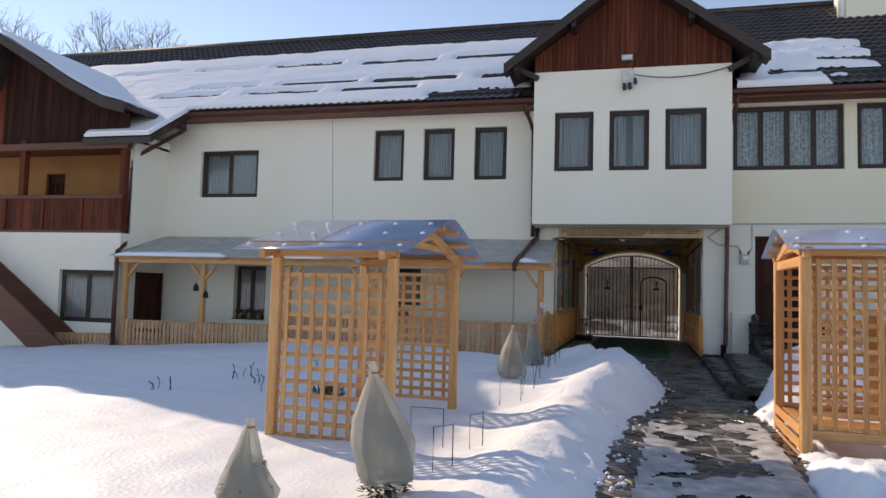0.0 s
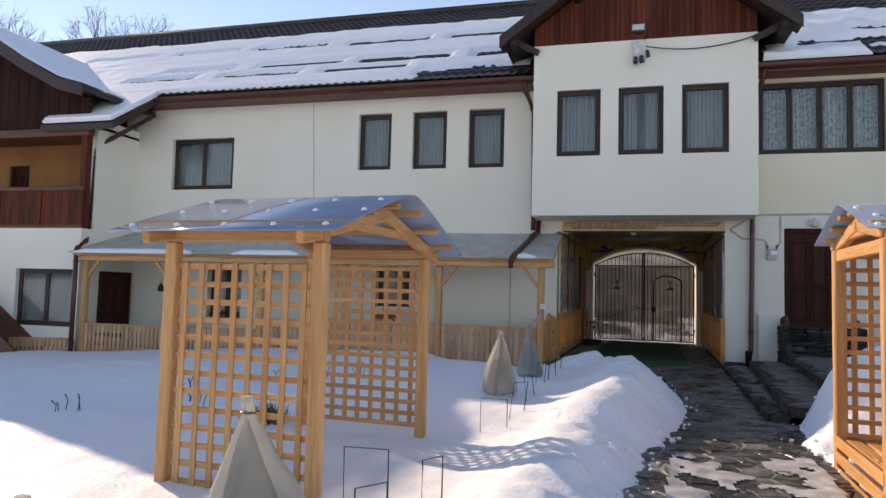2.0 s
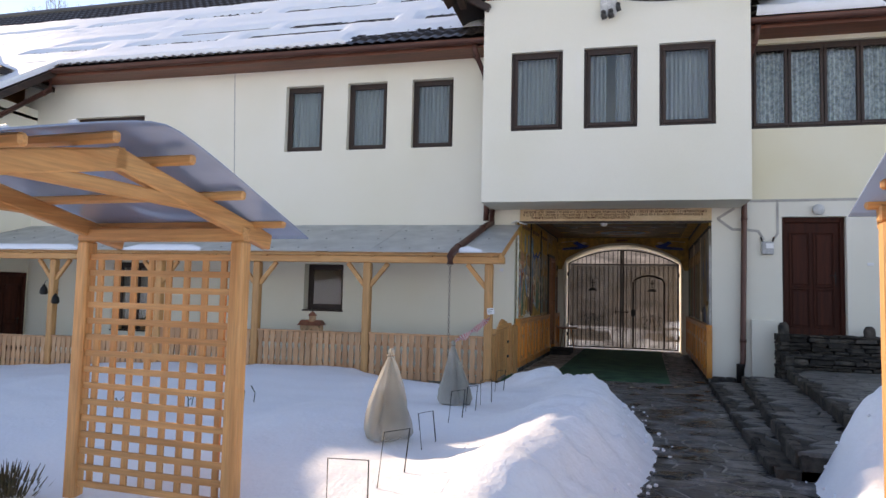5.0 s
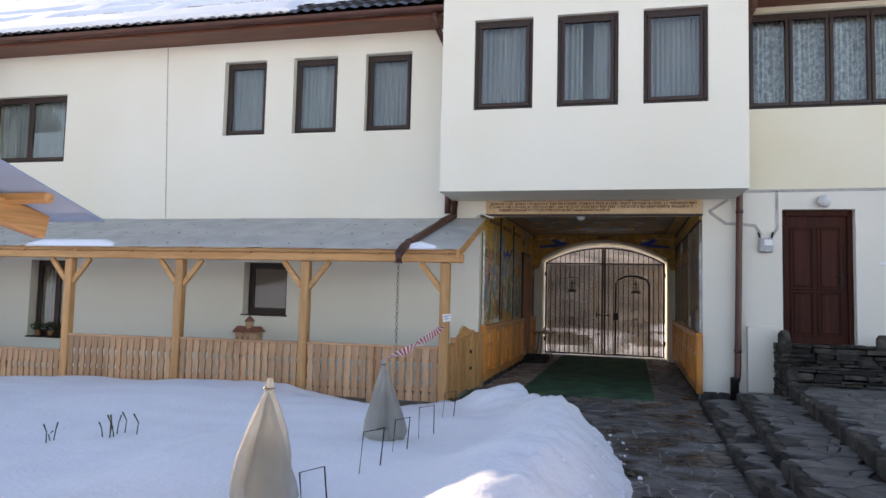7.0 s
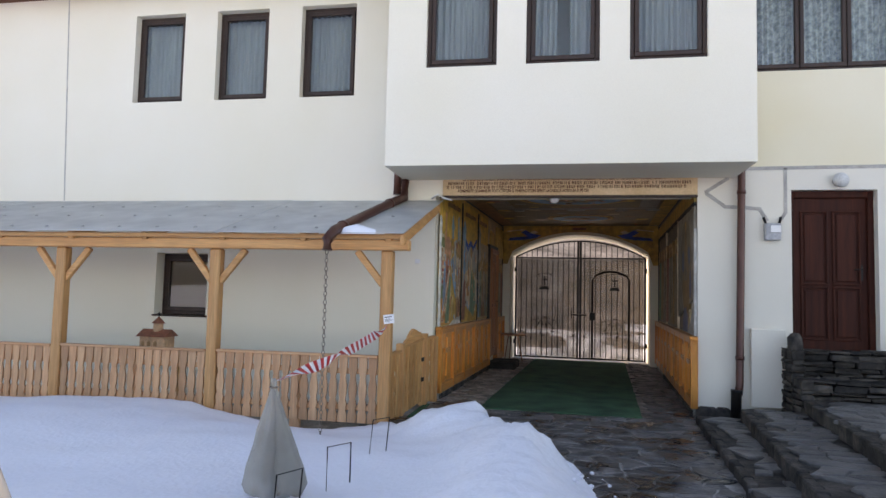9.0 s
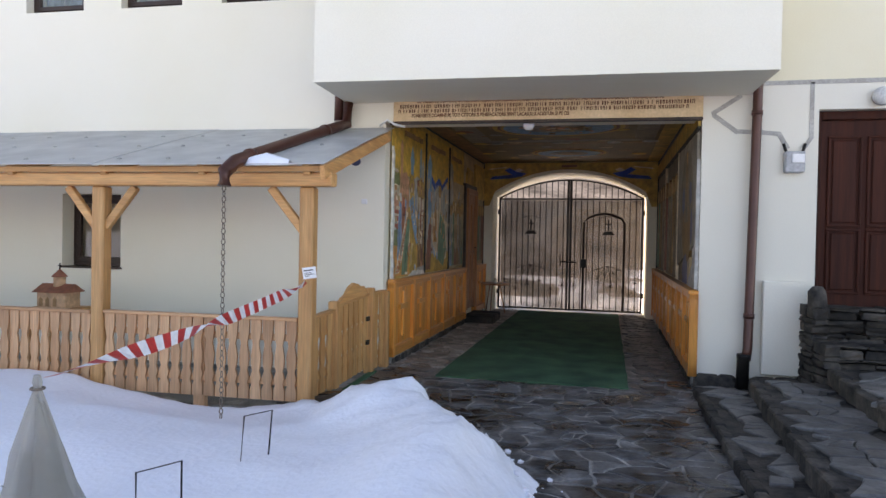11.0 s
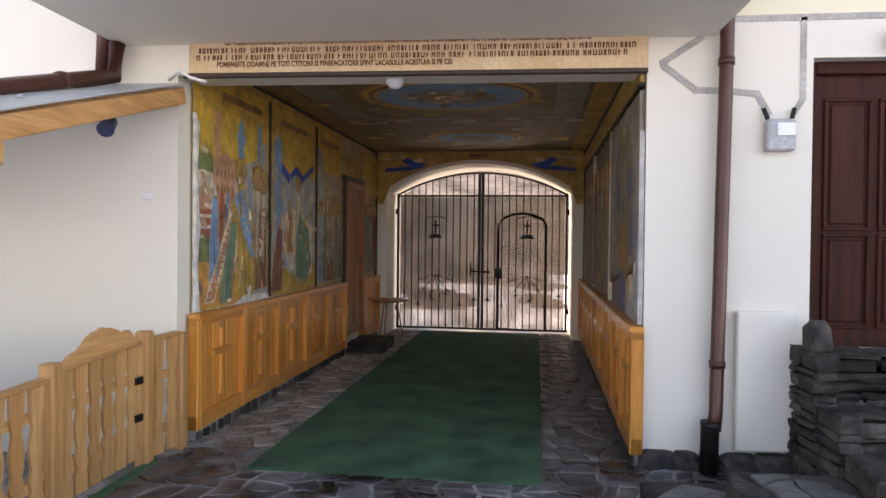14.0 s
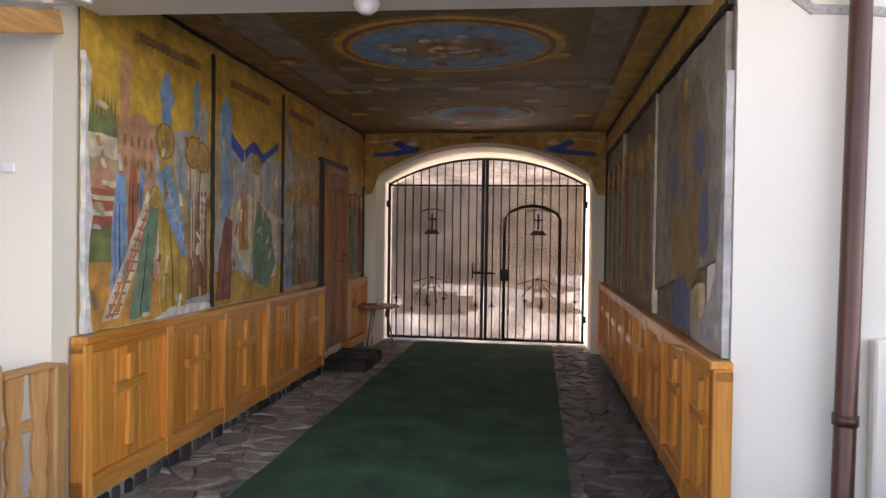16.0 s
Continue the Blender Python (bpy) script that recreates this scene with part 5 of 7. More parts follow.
# the dim paints hold the right wall's shade in their colour
PAINTS = {k: paint(k, c) for k, c in dict(ochre=(0.52, 0.31, 0.06), gold=(0.66, 0.385, 0.05), blue=(0.12, 0.33, 0.56), deep=(0.03, 0.08, 0.36), red=(0.44, 0.09, 0.06),
          wine=(0.22, 0.05, 0.045), green=(0.07, 0.22, 0.15), leaf=(0.12, 0.17, 0.065), pale=(0.66, 0.55, 0.41), brown=(0.27, 0.13, 0.05), flesh=(0.44, 0.22, 0.10),
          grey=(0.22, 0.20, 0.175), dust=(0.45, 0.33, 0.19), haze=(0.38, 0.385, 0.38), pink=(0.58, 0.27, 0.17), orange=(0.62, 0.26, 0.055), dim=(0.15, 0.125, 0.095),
          dim_brown=(0.22, 0.12, 0.045), white=(0.66, 0.65, 0.60), black=(0.03, 0.025, 0.02), dim_blue=(0.05, 0.085, 0.21)).items()}



def mural_wall(name, s, v0, v1, z0, z1, base, label):
    m = tagged(part(name, in_passage(_slab(s, [(v0, z0), (v1, z0), (v1, z1), (v0, z1)], 0.0, 0.006)), base, None), label, "mural", "wall murals")
    return m


def _slab(s, pts, d0, d1):
    bm = bm_new()
    prism(bm, pts, 'x', s * (HW - d0), s * (HW - d1))
    return bm


LAYER = [0]


def daub(parent, s, pts, colour, name="painted_shape"):
    LAYER[0] += 1
    d = 0.007 + 0.00007 * LAYER[0]
    out = []
    for i in range(len(pts)):
        (a, b), (c, e) = pts[i], pts[(i + 1) % len(pts)]
        n_ = max(1, int(math.hypot(c - a, e - b) / 0.07))
        for k in range(n_):
            x, z = a + (c - a) * k / n_, b + (e - b) * k / n_
            w = 0.016
            out.append((x + w * noise.noise((x * 9, z * 9, s * 3)), z + w * noise.noise((x * 9, z * 9, 7 + s))))
    return part(name, in_passage(_slab(s, out, 0.004, d)), PAINTS[colour], parent)


def oval(v, z, a, b, k=14):
    return [(v + a * math.cos(i * math.tau / k), z + b * math.sin(i * math.tau / k)) for i in range(k)]


def robe(v, z0, z1, w, lean=0.0):
    return [(v - w * 0.5, z0), (v + w * 0.5, z0), (v + w * 0.45 + lean * 0.4, z0 + (z1 - z0) * 0.55), (v + w * 0.28 + lean, z1), (v - w * 0.2 + lean, z1 + 0.02), (v - w * 0.42 + lean * 0.5, z0 + (z1 - z0) * 0.6)]


def tower(v, z0, z1, w):
    return [(v - w / 2, z0), (v + w / 2, z0), (v + w / 2, z1 - w), (v + w * 0.62, z1 - w), (v + w * 0.5, z1 - w * 0.7), (v, z1), (v - w * 0.5, z1 - w * 0.7), (v - w * 0.62, z1 - w), (v - w / 2, z1 - w)]


def robed_shape(parent, s, v, z0, h, w, robe_c, cloak_c, halo=True, lean=0.0):
    """A robed shape with a disc above, no features."""
    daub(parent, s, robe(v, z0, z0 + h * 0.82, w, lean), robe_c)
    if cloak_c:
        daub(parent, s, [(v - w * 0.36, z0 + h * 0.30), (v + w * 0.1 + lean * 0.3, z0 + h * 0.22), (v + w * 0.34 + lean, z0 + h * 0.80), (v - w * 0.2 + lean, z0 + h * 0.83)], cloak_c)
    for k in range(3):
        x = v + w * (-0.28 + 0.26 * k)
        daub(parent, s, [(x - 0.006, z0 + 0.02), (x + 0.007, z0 + 0.02), (x + 0.005 + lean * 0.6, z0 + h * 0.62), (x - 0.003 + lean * 0.6, z0 + h * 0.62)], "black" if k == 1 else "brown", "brush_stroke")
    c = (v + lean, z0 + h * 0.90)
    if halo:
        daub(parent, s, oval(*c, h * 0.085, h * 0.10), "brown", "painted_disc")
        daub(parent, s, oval(c[0], c[1], h * 0.072, h * 0.086), "ochre", "painted_disc")
    daub(parent, s, oval(c[0], c[1] - h * 0.012, h * 0.042, h * 0.062), "flesh", "painted_disc")


ML = mural_wall("mural_left", -1, 0.10, 4.16, 1.005, 3.078, PAINTS["ochre"], "old painted wall mural with ochre sky, towers and robed shapes")
S = -1
daub(ML, S, [(0.12, 2.30), (4.1, 2.30), (4.1, 2.98), (0.12, 2.98)], "gold")
daub(ML, S, [(0.12, 1.42), (1.55, 1.40), (1.55, 2.20), (0.8, 2.3), (0.12, 2.15)], "dust")
daub(ML, S, [(0.12, 1.02), (1.55, 1.03), (1.55, 1.42), (0.7, 1.34), (0.12, 1.50)], "orange")
daub(ML, S, [(0.12, 1.42), (0.62, 1.36), (0.58, 1.66), (0.12, 1.72)], "leaf")
rq = random.Random(21)
for k in range(9):
    v = 0.13 + 0.034 * k
    daub(ML, S, [(v - 0.028, 2.14), (v + 0.028, 2.14), (v, 2.34 + 0.11 * rq.random())], "leaf")
daub(ML, S, [(0.12, 2.02), (0.42, 2.02), (0.42, 2.15), (0.12, 2.17)], "pale")
daub(ML, S, tower(0.50, 1.98, 2.74, 0.10), "pink")
daub(ML, S, [(0.45, 1.86), (0.82, 1.86), (0.82, 2.24), (0.70, 2.34), (0.45, 2.30)], "pink")
for k in range(5):
    for q in range(2):
        daub(ML, S, oval(0.50 + 0.07 * k, 2.02 + 0.14 * q, 0.018, 0.04, 8), "brown", "painted_arch")
daub(ML, S, [(0.15, 1.62), (0.42, 1.60), (0.42, 1.84), (0.28, 2.02), (0.15, 1.86)], "red")
daub(ML, S, [(0.13, 1.84), (0.44, 1.84), (0.29, 2.06)], "pink")
for q in (1.68, 1.77):
    daub(ML, S, [(0.16, q), (0.41, q), (0.41, q + 0.03), (0.16, q + 0.03)], "pale", "painted_band")
daub(ML, S, tower(0.96, 2.12, 2.70, 0.11), "blue")
daub(ML, S, oval(0.96, 2.52, 0.09, 0.07, 10), "blue", "painted_disc")
daub(ML, S, tower(1.36, 2.05, 2.74, 0.07), "blue")
daub(ML, S, tower(1.47, 2.05, 2.58, 0.11), "haze")
daub(ML, S, [(0.84, 1.86), (1.55, 1.86), (1.55, 2.20), (1.38, 2.30), (1.2, 2.34), (0.84, 2.22)], "haze")
for k in range(6):
    daub(ML, S, [(0.90 + 0.11 * k, 1.9), (0.93 + 0.11 * k, 1.9), (0.93 + 0.11 * k, 2.18), (0.90 + 0.11 * k, 2.18)], ("pale", "pink", "blue")[k % 3], "painted_column")
robed_shape(ML, S, 0.45, 1.22, 0.86, 0.17, "blue", "blue", False, 0.0)
robed_shape(ML, S, 0.58, 1.50, 0.62, 0.11, "red", None, False)
robed_shape(ML, S, 0.67, 1.50, 0.60, 0.10, "orange", "blue", False)
daub(ML, S, [(0.28, 1.05), (0.44, 1.05), (0.86, 1.78), (0.74, 1.86)], "pale")
for k in range(11):
    t = k / 11
    daub(ML, S, [(0.31 + 0.44 * t, 1.07 + 0.72 * t), (0.44 + 0.42 * t, 1.07 + 0.70 * t), (0.445 + 0.42 * t, 1.085 + 0.70 * t), (0.315 + 0.44 * t, 1.088 + 0.72 * t)], "red", "brush_stroke")
for t in (0.3, 0.62):
    daub(ML, S, [(0.28 + 0.14 * t, 1.06), (0.30 + 0.14 * t, 1.06), (0.77 + 0.1 * t, 1.80), (0.755 + 0.1 * t, 1.80)], "red", "brush_stroke")
for k in range(12):
    t = k / 12
    x0, z0 = 0.30 + 0.45 * t, 1.06 + 0.73 * t
    daub(ML, S, [(x0, z0), (x0 + 0.010, z0), (x0 + 0.155, z0 + 0.11), (x0 + 0.145, z0 + 0.11)], "orange", "brush_stroke")
robed_shape(ML, S, 0.66, 1.04, 0.86, 0.22, "green", None, True, 0.16)
daub(ML, S, [(0.86, 1.30), (0.98, 1.30), (0.98, 1.62), (0.86, 1.62)], "pale")
robed_shape(ML, S, 1.06, 1.04, 1.30, 0.34, "ochre", None, True, -0.12)
daub(ML, S, [(0.84, 1.98), (1.0, 2.06), (1.26, 1.44), (1.17, 1.42), (0.94, 1.72)], "blue")
for k in range(9):
    t = k / 9
    daub(ML, S, [(0.86 + 0.30 * t, 1.96 - 0.5 * t), (0.99 + 0.24 * t, 2.02 - 0.55 * t), (0.99 + 0.24 * t, 2.005 - 0.55 * t), (0.86 + 0.30 * t, 1.945 - 0.5 * t)], "haze", "brush_stroke")
for k in range(7):
    for q in range(4):
        daub(ML, S, oval(0.93 + 0.038 * k + 0.02 * q, 1.93 - 0.062 * k - 0.02 * q, 0.008, 0.010, 6), "pale", "painted_dot")
robed_shape(ML, S, 1.30, 1.06, 1.24, 0.13, "brown", "pale", True)
robed_shape(ML, S, 1.44, 1.06, 1.22, 0.16, "wine", "pale", True)
for k in range(6):
    for q in range(3):
        daub(ML, S, [(1.38 + 0.04 * q, 1.52 + 0.07 * k), (1.40 + 0.04 * q, 1.52 + 0.07 * k), (1.40 + 0.04 * q, 1.55 + 0.07 * k), (1.38 + 0.04 * q, 1.55 + 0.07 * k)], "wine", "painted_check")
daub(ML, S, [(1.22, 1.03), (1.55, 1.03), (1.55, 1.12), (1.22, 1.10)], "haze")
daub(ML, S, [(0.80, 1.0), (1.58, 1.005), (1.56, 1.04), (1.3, 1.075), (1.0, 1.06), (0.9, 1.03)], "white")
# second picture
daub(ML, S, [(1.62, 1.02), (2.98, 1.02), (2.98, 1.30), (1.62, 1.26)], "ochre")
daub(ML, S, [(1.62, 1.28), (2.98, 1.3), (2.98, 2.30), (1.62, 2.3)], "haze")
daub(ML, S, tower(1.82, 1.7, 2.70, 0.17), "blue")
daub(ML, S, tower(1.68, 1.7, 2.40, 0.10), "dust")
daub(ML, S, [(1.92, 2.30), (2.1, 2.20), (2.3, 2.32), (2.5, 2.22), (2.9, 2.42), (2.9, 2.48), (2.55, 2.32), (2.35, 2.42), (2.15, 2.30), (1.92, 2.42)], "deep")
for k in range(10):
    v = 1.95 + 0.10 * k
    daub(ML, S, [(v, 1.5), (v + 0.02, 1.5), (v + 0.025, 2.24), (v + 0.01, 2.24)], ("pale", "blue", "dust")[k % 3], "painted_column")
daub(ML, S, [(1.86, 1.78), (2.1, 1.30), (2.55, 1.10), (2.86, 1.20), (2.92, 1.75), (2.2, 1.95)], "pale")
robed_shape(ML, S, 1.78, 1.05, 0.80, 0.26, "wine", None, False, 0.08)
robed_shape(ML, S, 2.14, 1.45, 0.62, 0.20, "orange", "flesh", False)
robed_shape(ML, S, 2.42, 1.30, 1.02, 0.24, "dust", "pale", True, -0.02)
daub(ML, S, [(2.34, 1.18), (2.66, 1.08), (2.84, 1.30), (2.72, 1.72), (2.42, 1.90), (2.34, 1.55)], "green")
# third picture
daub(ML, S, [(3.06, 1.02), (4.12, 1.02), (4.12, 2.45), (3.06, 2.45)], "dust")
daub(ML, S, tower(3.2, 1.9, 2.72, 0.14), "haze")
daub(ML, S, [(3.06, 1.3), (3.3, 1.3), (3.3, 2.3), (3.06, 2.3)], "haze")
for k, c in enumerate(("blue", "green", "wine", "brown", "grey", "green")):
    robed_shape(ML, S, 3.17 + 0.165 * k, 1.06, 1.02 + 0.06 * (k % 2), 0.16, c, ("haze", None, "dust")[k % 3], True)
for k in range(90):
    v, z = rq.uniform(0.2, 4.05), rq.uniform(1.1, 2.3)
    ln, w, a = rq.uniform(0.04, 0.16), rq.uniform(0.004, 0.010), rq.gauss(1.45, 0.35)
    dx, dz = math.cos(a) * ln / 2, math.sin(a) * ln / 2
    daub(ML, S, [(v - dx - w, z - dz), (v - dx + w, z - dz), (v + dx + w * 0.6, z + dz), (v + dx - w * 0.6, z + dz)],
         rq.choice(("pale", "brown", "wine", "blue", "ochre", "dust", "flesh", "haze", "pink", "grey")), "brush_stroke")
for k in range(16):
    v, z = rq.uniform(0.2, 4.0), rq.uniform(1.05, 2.7)
    daub(ML, S, [(v + rq.uniform(0.02, 0.06) * math.cos(i * math.tau / 7), z + rq.uniform(0.01, 0.05) * math.sin(i * math.tau / 7)) for i in range(7)], rq.choice(("dust", "pale", "haze")), "worn_patch")
for v in (1.59, 3.02):
    daub(ML, S, [(v - 0.010, 1.01), (v + 0.010, 1.01), (v + 0.010, 2.98), (v - 0.010, 2.98)], "black", "painted_border")
for a, b in ((0.6, 1.4), (1.9, 2.7), (3.2, 3.9)):
    for k in range(14):
        x = a + (b - a) * k / 14
        daub(ML, S, [(x, 2.80), (x + 0.02, 2.80), (x + 0.02, 2.86), (x, 2.86)], "brown", "painted_letter")
daub(ML, S, [(0.10, 1.01), (0.17, 1.01), (0.13, 1.3), (0.16, 1.7), (0.12, 2.1), (0.15, 2.5), (0.10, 2.6)], "white", "bare_plaster")
ML2 = mural_wall("mural_left_end", -1, 5.09, 6.09, 1.005, 3.078, PAINTS["dust"], "old painted wall mural beyond the side door")
daub(ML2, S, [(5.1, 2.3), (6.05, 2.3), (6.05, 2.95), (5.1, 2.95)], "ochre")
for k, c in enumerate(("brown", "green", "grey", "wine")):
    robed_shape(ML2, S, 5.24 + 0.22 * k, 1.08, 1.1, 0.2, c, None, True)
ML3 = mural_wall("mural_over_door", -1, 4.17, 5.08, 2.46, 3.078, PAINTS["dust"], "old painted wall mural above the side door")
daub(ML3, S, [(4.3, 2.5), (4.95, 2.5), (4.9, 2.75), (4.4, 2.8)], "ochre")
# right wall: darker paints stand in for the weaker light here
MR = mural_wall("mural_right", 1, 0.10, 6.09, 1.005, 3.078, PAINTS["dim"], "worn wall mural with a large blue and brown robed shape, shade mixed into its paints")
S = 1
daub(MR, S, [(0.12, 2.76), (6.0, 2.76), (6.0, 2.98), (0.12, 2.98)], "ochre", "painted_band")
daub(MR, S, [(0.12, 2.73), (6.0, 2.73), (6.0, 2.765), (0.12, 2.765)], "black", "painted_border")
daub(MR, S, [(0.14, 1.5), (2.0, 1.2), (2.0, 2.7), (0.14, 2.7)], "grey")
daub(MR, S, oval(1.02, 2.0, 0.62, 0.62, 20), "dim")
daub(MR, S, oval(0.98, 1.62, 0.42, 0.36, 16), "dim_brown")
daub(MR, S, [(0.42, 1.56), (0.50, 1.48), (0.60, 1.52), (0.63, 1.66), (0.58, 1.80), (0.52, 1.90), (0.46, 1.86), (0.40, 1.70)], "dim_blue")
daub(MR, S, [(0.50, 2.0), (0.60, 1.95), (0.72, 2.0), (0.76, 2.12), (0.70, 2.22), (0.57, 2.2)], "dim_blue")
daub(MR, S, [(1.20, 1.92), (1.36, 1.86), (1.50, 1.95), (1.46, 2.14), (1.33, 2.2), (1.22, 2.14)], "dim_blue")
daub(MR, S, [(0.78, 1.02), (1.30, 1.02), (1.36, 1.16), (1.20, 1.34), (0.98, 1.38), (0.84, 1.26)], "dim_blue")
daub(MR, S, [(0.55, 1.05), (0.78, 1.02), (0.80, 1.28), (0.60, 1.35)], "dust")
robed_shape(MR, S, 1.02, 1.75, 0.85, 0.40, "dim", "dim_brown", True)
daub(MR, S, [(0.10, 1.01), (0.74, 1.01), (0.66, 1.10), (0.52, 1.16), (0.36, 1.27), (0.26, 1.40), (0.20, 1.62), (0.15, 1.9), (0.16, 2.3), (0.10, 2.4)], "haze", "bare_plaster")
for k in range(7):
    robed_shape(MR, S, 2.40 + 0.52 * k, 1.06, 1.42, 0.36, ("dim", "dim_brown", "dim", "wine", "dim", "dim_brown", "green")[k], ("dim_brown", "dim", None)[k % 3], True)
for v in (2.08, 4.1):
    daub(MR, S, [(v - 0.012, 1.01), (v + 0.012, 1.01), (v + 0.012, 2.74), (v - 0.012, 2.74)], "pale", "painted_border")

# painted end wall over the arch
bm = bm_new()
cv = [(-1.72 + 3.44 * i / 30) for i in range(31)]
low = [(x, max(2.2 if abs(x) > OPEN_HW + 0.02 else 0, arch(x, OPEN_HW + 0.06, SPRING, RISE + 0.06) if abs(x) < OPEN_HW + 0.05 else 2.2)) for x in cv]
prism(bm, low + [(1.72, CEIL - 0.005), (-1.72, CEIL - 0.005)], 'y', 6.092, 6.0985)
ME = tagged(part("mural_end", in_passage(bm), PAINTS["ochre"], None), "ochre painted frieze over the gateway with two blue winged shapes", "mural", "wall murals")
for sx in (-1, 1):
    for k, (pts, c) in enumerate(((((0.85, 2.86), (1.05, 2.90), (1.2, 2.98), (1.3, 2.93), (1.15, 2.84), (1.55, 2.80), (1.6, 2.74), (1.2, 2.76), (0.95, 2.80)), "deep"),
                                  (((0.90, 2.93), (1.0, 2.97), (1.1, 2.92), (1.0, 2.89)), "pale"), (((1.25, 2.98), (1.62, 2.94), (1.62, 2.96), (1.25, 3.0)), "pale"))):
        bm = bm_new()
        prism(bm, [(sx * x, z) for x, z in pts], 'y', 6.088 - 0.0012 * k, 6.0925)
        part("painted_shape", in_passage(bm), PAINTS[c], ME)
bm = bm_new()
prism(bm, [(-0.14, 2.985), (0.16, 2.985), (0.16, 3.03), (-0.14, 3.03)], 'y', 6.088, 6.0925)
part("painted_lettering", in_passage(bm), PAINTS["wine"], ME)
for a, b in ((-1.735, -1.71), (1.71, 1.735)):
    bm = bm_new()
    box(bm, a, b, 6.07, 6.10, 1.0, CEIL)
    part("painted_border", in_passage(bm), PAINTS["black"], ME)

# ceiling medallions
def ceiling_disc(v, a, b, d, colour, parent, u0=0.08):
    bm = bm_new()
    prism(bm, [(u0 + a * math.cos(i * math.tau / 48), v + b * math.sin(i * math.tau / 48)) for i in range(48)], 'z', CEIL - 0.004 - 0.003 * d, CEIL - 0.001)
    return part("painted_ring", in_passage(bm), PAINTS[colour], parent)


medallions = []
for v, k in ((1.9, 1.0), (4.6, 0.72)):
    md = thing("ceiling_medallion", "oval painted ceiling medallion with blue field and gold rings", "mural", "ceiling paintings", m=Matrix())
    for d, (a, b, c) in enumerate(((1.12, 0.92, "brown"), (1.06, 0.86, "gold"), (0.98, 0.79, "wine"), (0.93, 0.74, "ochre"), (0.88, 0.69, "blue"), (0.55, 0.38, "grey"), (0.30, 0.20, "brown"))):
        ceiling_disc(v, a * k * 0.86, b * k * 0.86, d, c, md)
    medallions.append(md)
rm_ = random.Random(77)
for k in range(44):
    a, q = rm_.uniform(0, math.tau), rm_.uniform(0.1, 0.62)
    u0, v0, w = 0.08 + q * 0.95 * math.cos(a), 1.9 + q * 0.74 * math.sin(a), rm_.uniform(0.012, 0.045)
    bm = bm_new()
    prism(bm, [(u0 + w * (1 + 0.5 * rm_.random()) * math.cos(i * math.tau / 8), v0 + 0.6 * w * (1 + 0.5 * rm_.random()) * math.sin(i * math.tau / 8)) for i in range(8)], 'z', CEIL - 0.026 - 0.0002 * k, CEIL - 0.001)
    part("painted_shape", in_passage(bm), PAINTS[("haze", "dust", "brown", "pink", "blue", "pale")[k % 6]], medallions[0])
cp = thing("ceiling_painting", "dim painted borders and bands on the passage ceiling", "mural", "ceiling paintings")
for u0, u1, v0, v1, c in ((-1.72, -1.45, 0.4, 6.0, "brown"), (1.50, 1.72, 0.4, 6.0, "ochre"), (-1.4, -1.05, 0.5, 3.0, "grey"), (1.15, 1.45, 0.5, 3.0, "grey"),
                          (-1.4, 1.45, 3.05, 3.25, "grey"), (-1.4, 1.45, 3.4, 3.48, "brown"), (-1.4, 1.45, 5.6, 5.75, "brown")):
    bm = bm_new()
    box(bm, u0, u1, v0, v1, CEIL - 0.003, CEIL - 0.001)
    part("painted_band", in_passage(bm), PAINTS[c], cp)
for u0, v0, w, d in ((-1.0, 3.32, 0.10, 0.05), (0.05, 3.3, 0.16, 0.05), (0.85, 3.35, 0.10, 0.05), (1.4, 3.3, 0.12, 0.04)):
    bm = bm_new()
    prism(bm, [(u0 + w * math.cos(i * math.tau / 16), v0 + d * math.sin(i * math.tau / 16)) for i in range(16)], 'z', CEIL - 0.02, CEIL - 0.001)
    part("bare_patch", in_passage(bm), PAINTS["haze"], cp)
rc = random.Random(14)
for k in range(46):
    u0, v0 = rc.uniform(-1.4, 1.4), rc.uniform(0.45, 5.9)
    a = rc.uniform(0.03, 0.12)
    bm = bm_new()
    prism(bm, [(u0 + a * (1 + 0.4 * rc.random()) * math.cos(i * math.tau / 9), v0 + a * 0.7 * (1 + 0.5 * rc.random()) * math.sin(i * math.tau / 9)) for i in range(9)], 'z', CEIL - 0.0032 - 0.0001 * k, CEIL - 0.001)
    part("painted_shape", in_passage(bm), PAINTS[rc.choice(("ochre", "brown", "gold", "grey", "wine", "dust"))], cp)
lp = thing("ceiling_lamp", "small white dome ceiling lamp under the beam", "lamp", m=PM @ pose(-0.12, 0.18, 2.84))
bm = bm_new()
tube(bm, [(0, 0, 0.0), (0, 0, -0.02), (0, 0, -0.05), (0, 0, -0.07), (0, 0, -0.075)], [0.07, 0.07, 0.058, 0.032, 0.004], 18)
part("dome", bm, WHITE_CAP, lp)
bm = bm_new()
tube(bm, [(0, 0, 0.0), (0, 0, -0.012)], 0.078, 18)
part("rim", bm, mat("white_rim", (0.6, 0.6, 0.58), (0.7, 0.7, 0.68), 0.5), lp)
for s in (-1, 1):
    bm = bm_new()
    tube(bm, [PM @ Vector((s * (HW - 0.02), 0.4 + 0.3 * i, CEIL - 0.02 - 0.006 * (i % 2))) for i in range(20)], 0.013, 6)
    tagged(part("cable", bm, IRON, None), "black cable along the top of the passage wall", "cable", "passage cables")
bm = bm_new()
tube(bm, [(-1.80, F - 0.03, 2.80), (-1.70, F - 0.06, 2.86), (-1.62, F - 0.05, 2.81), (-1.50, F - 0.04, 2.78)], 0.014, 6)
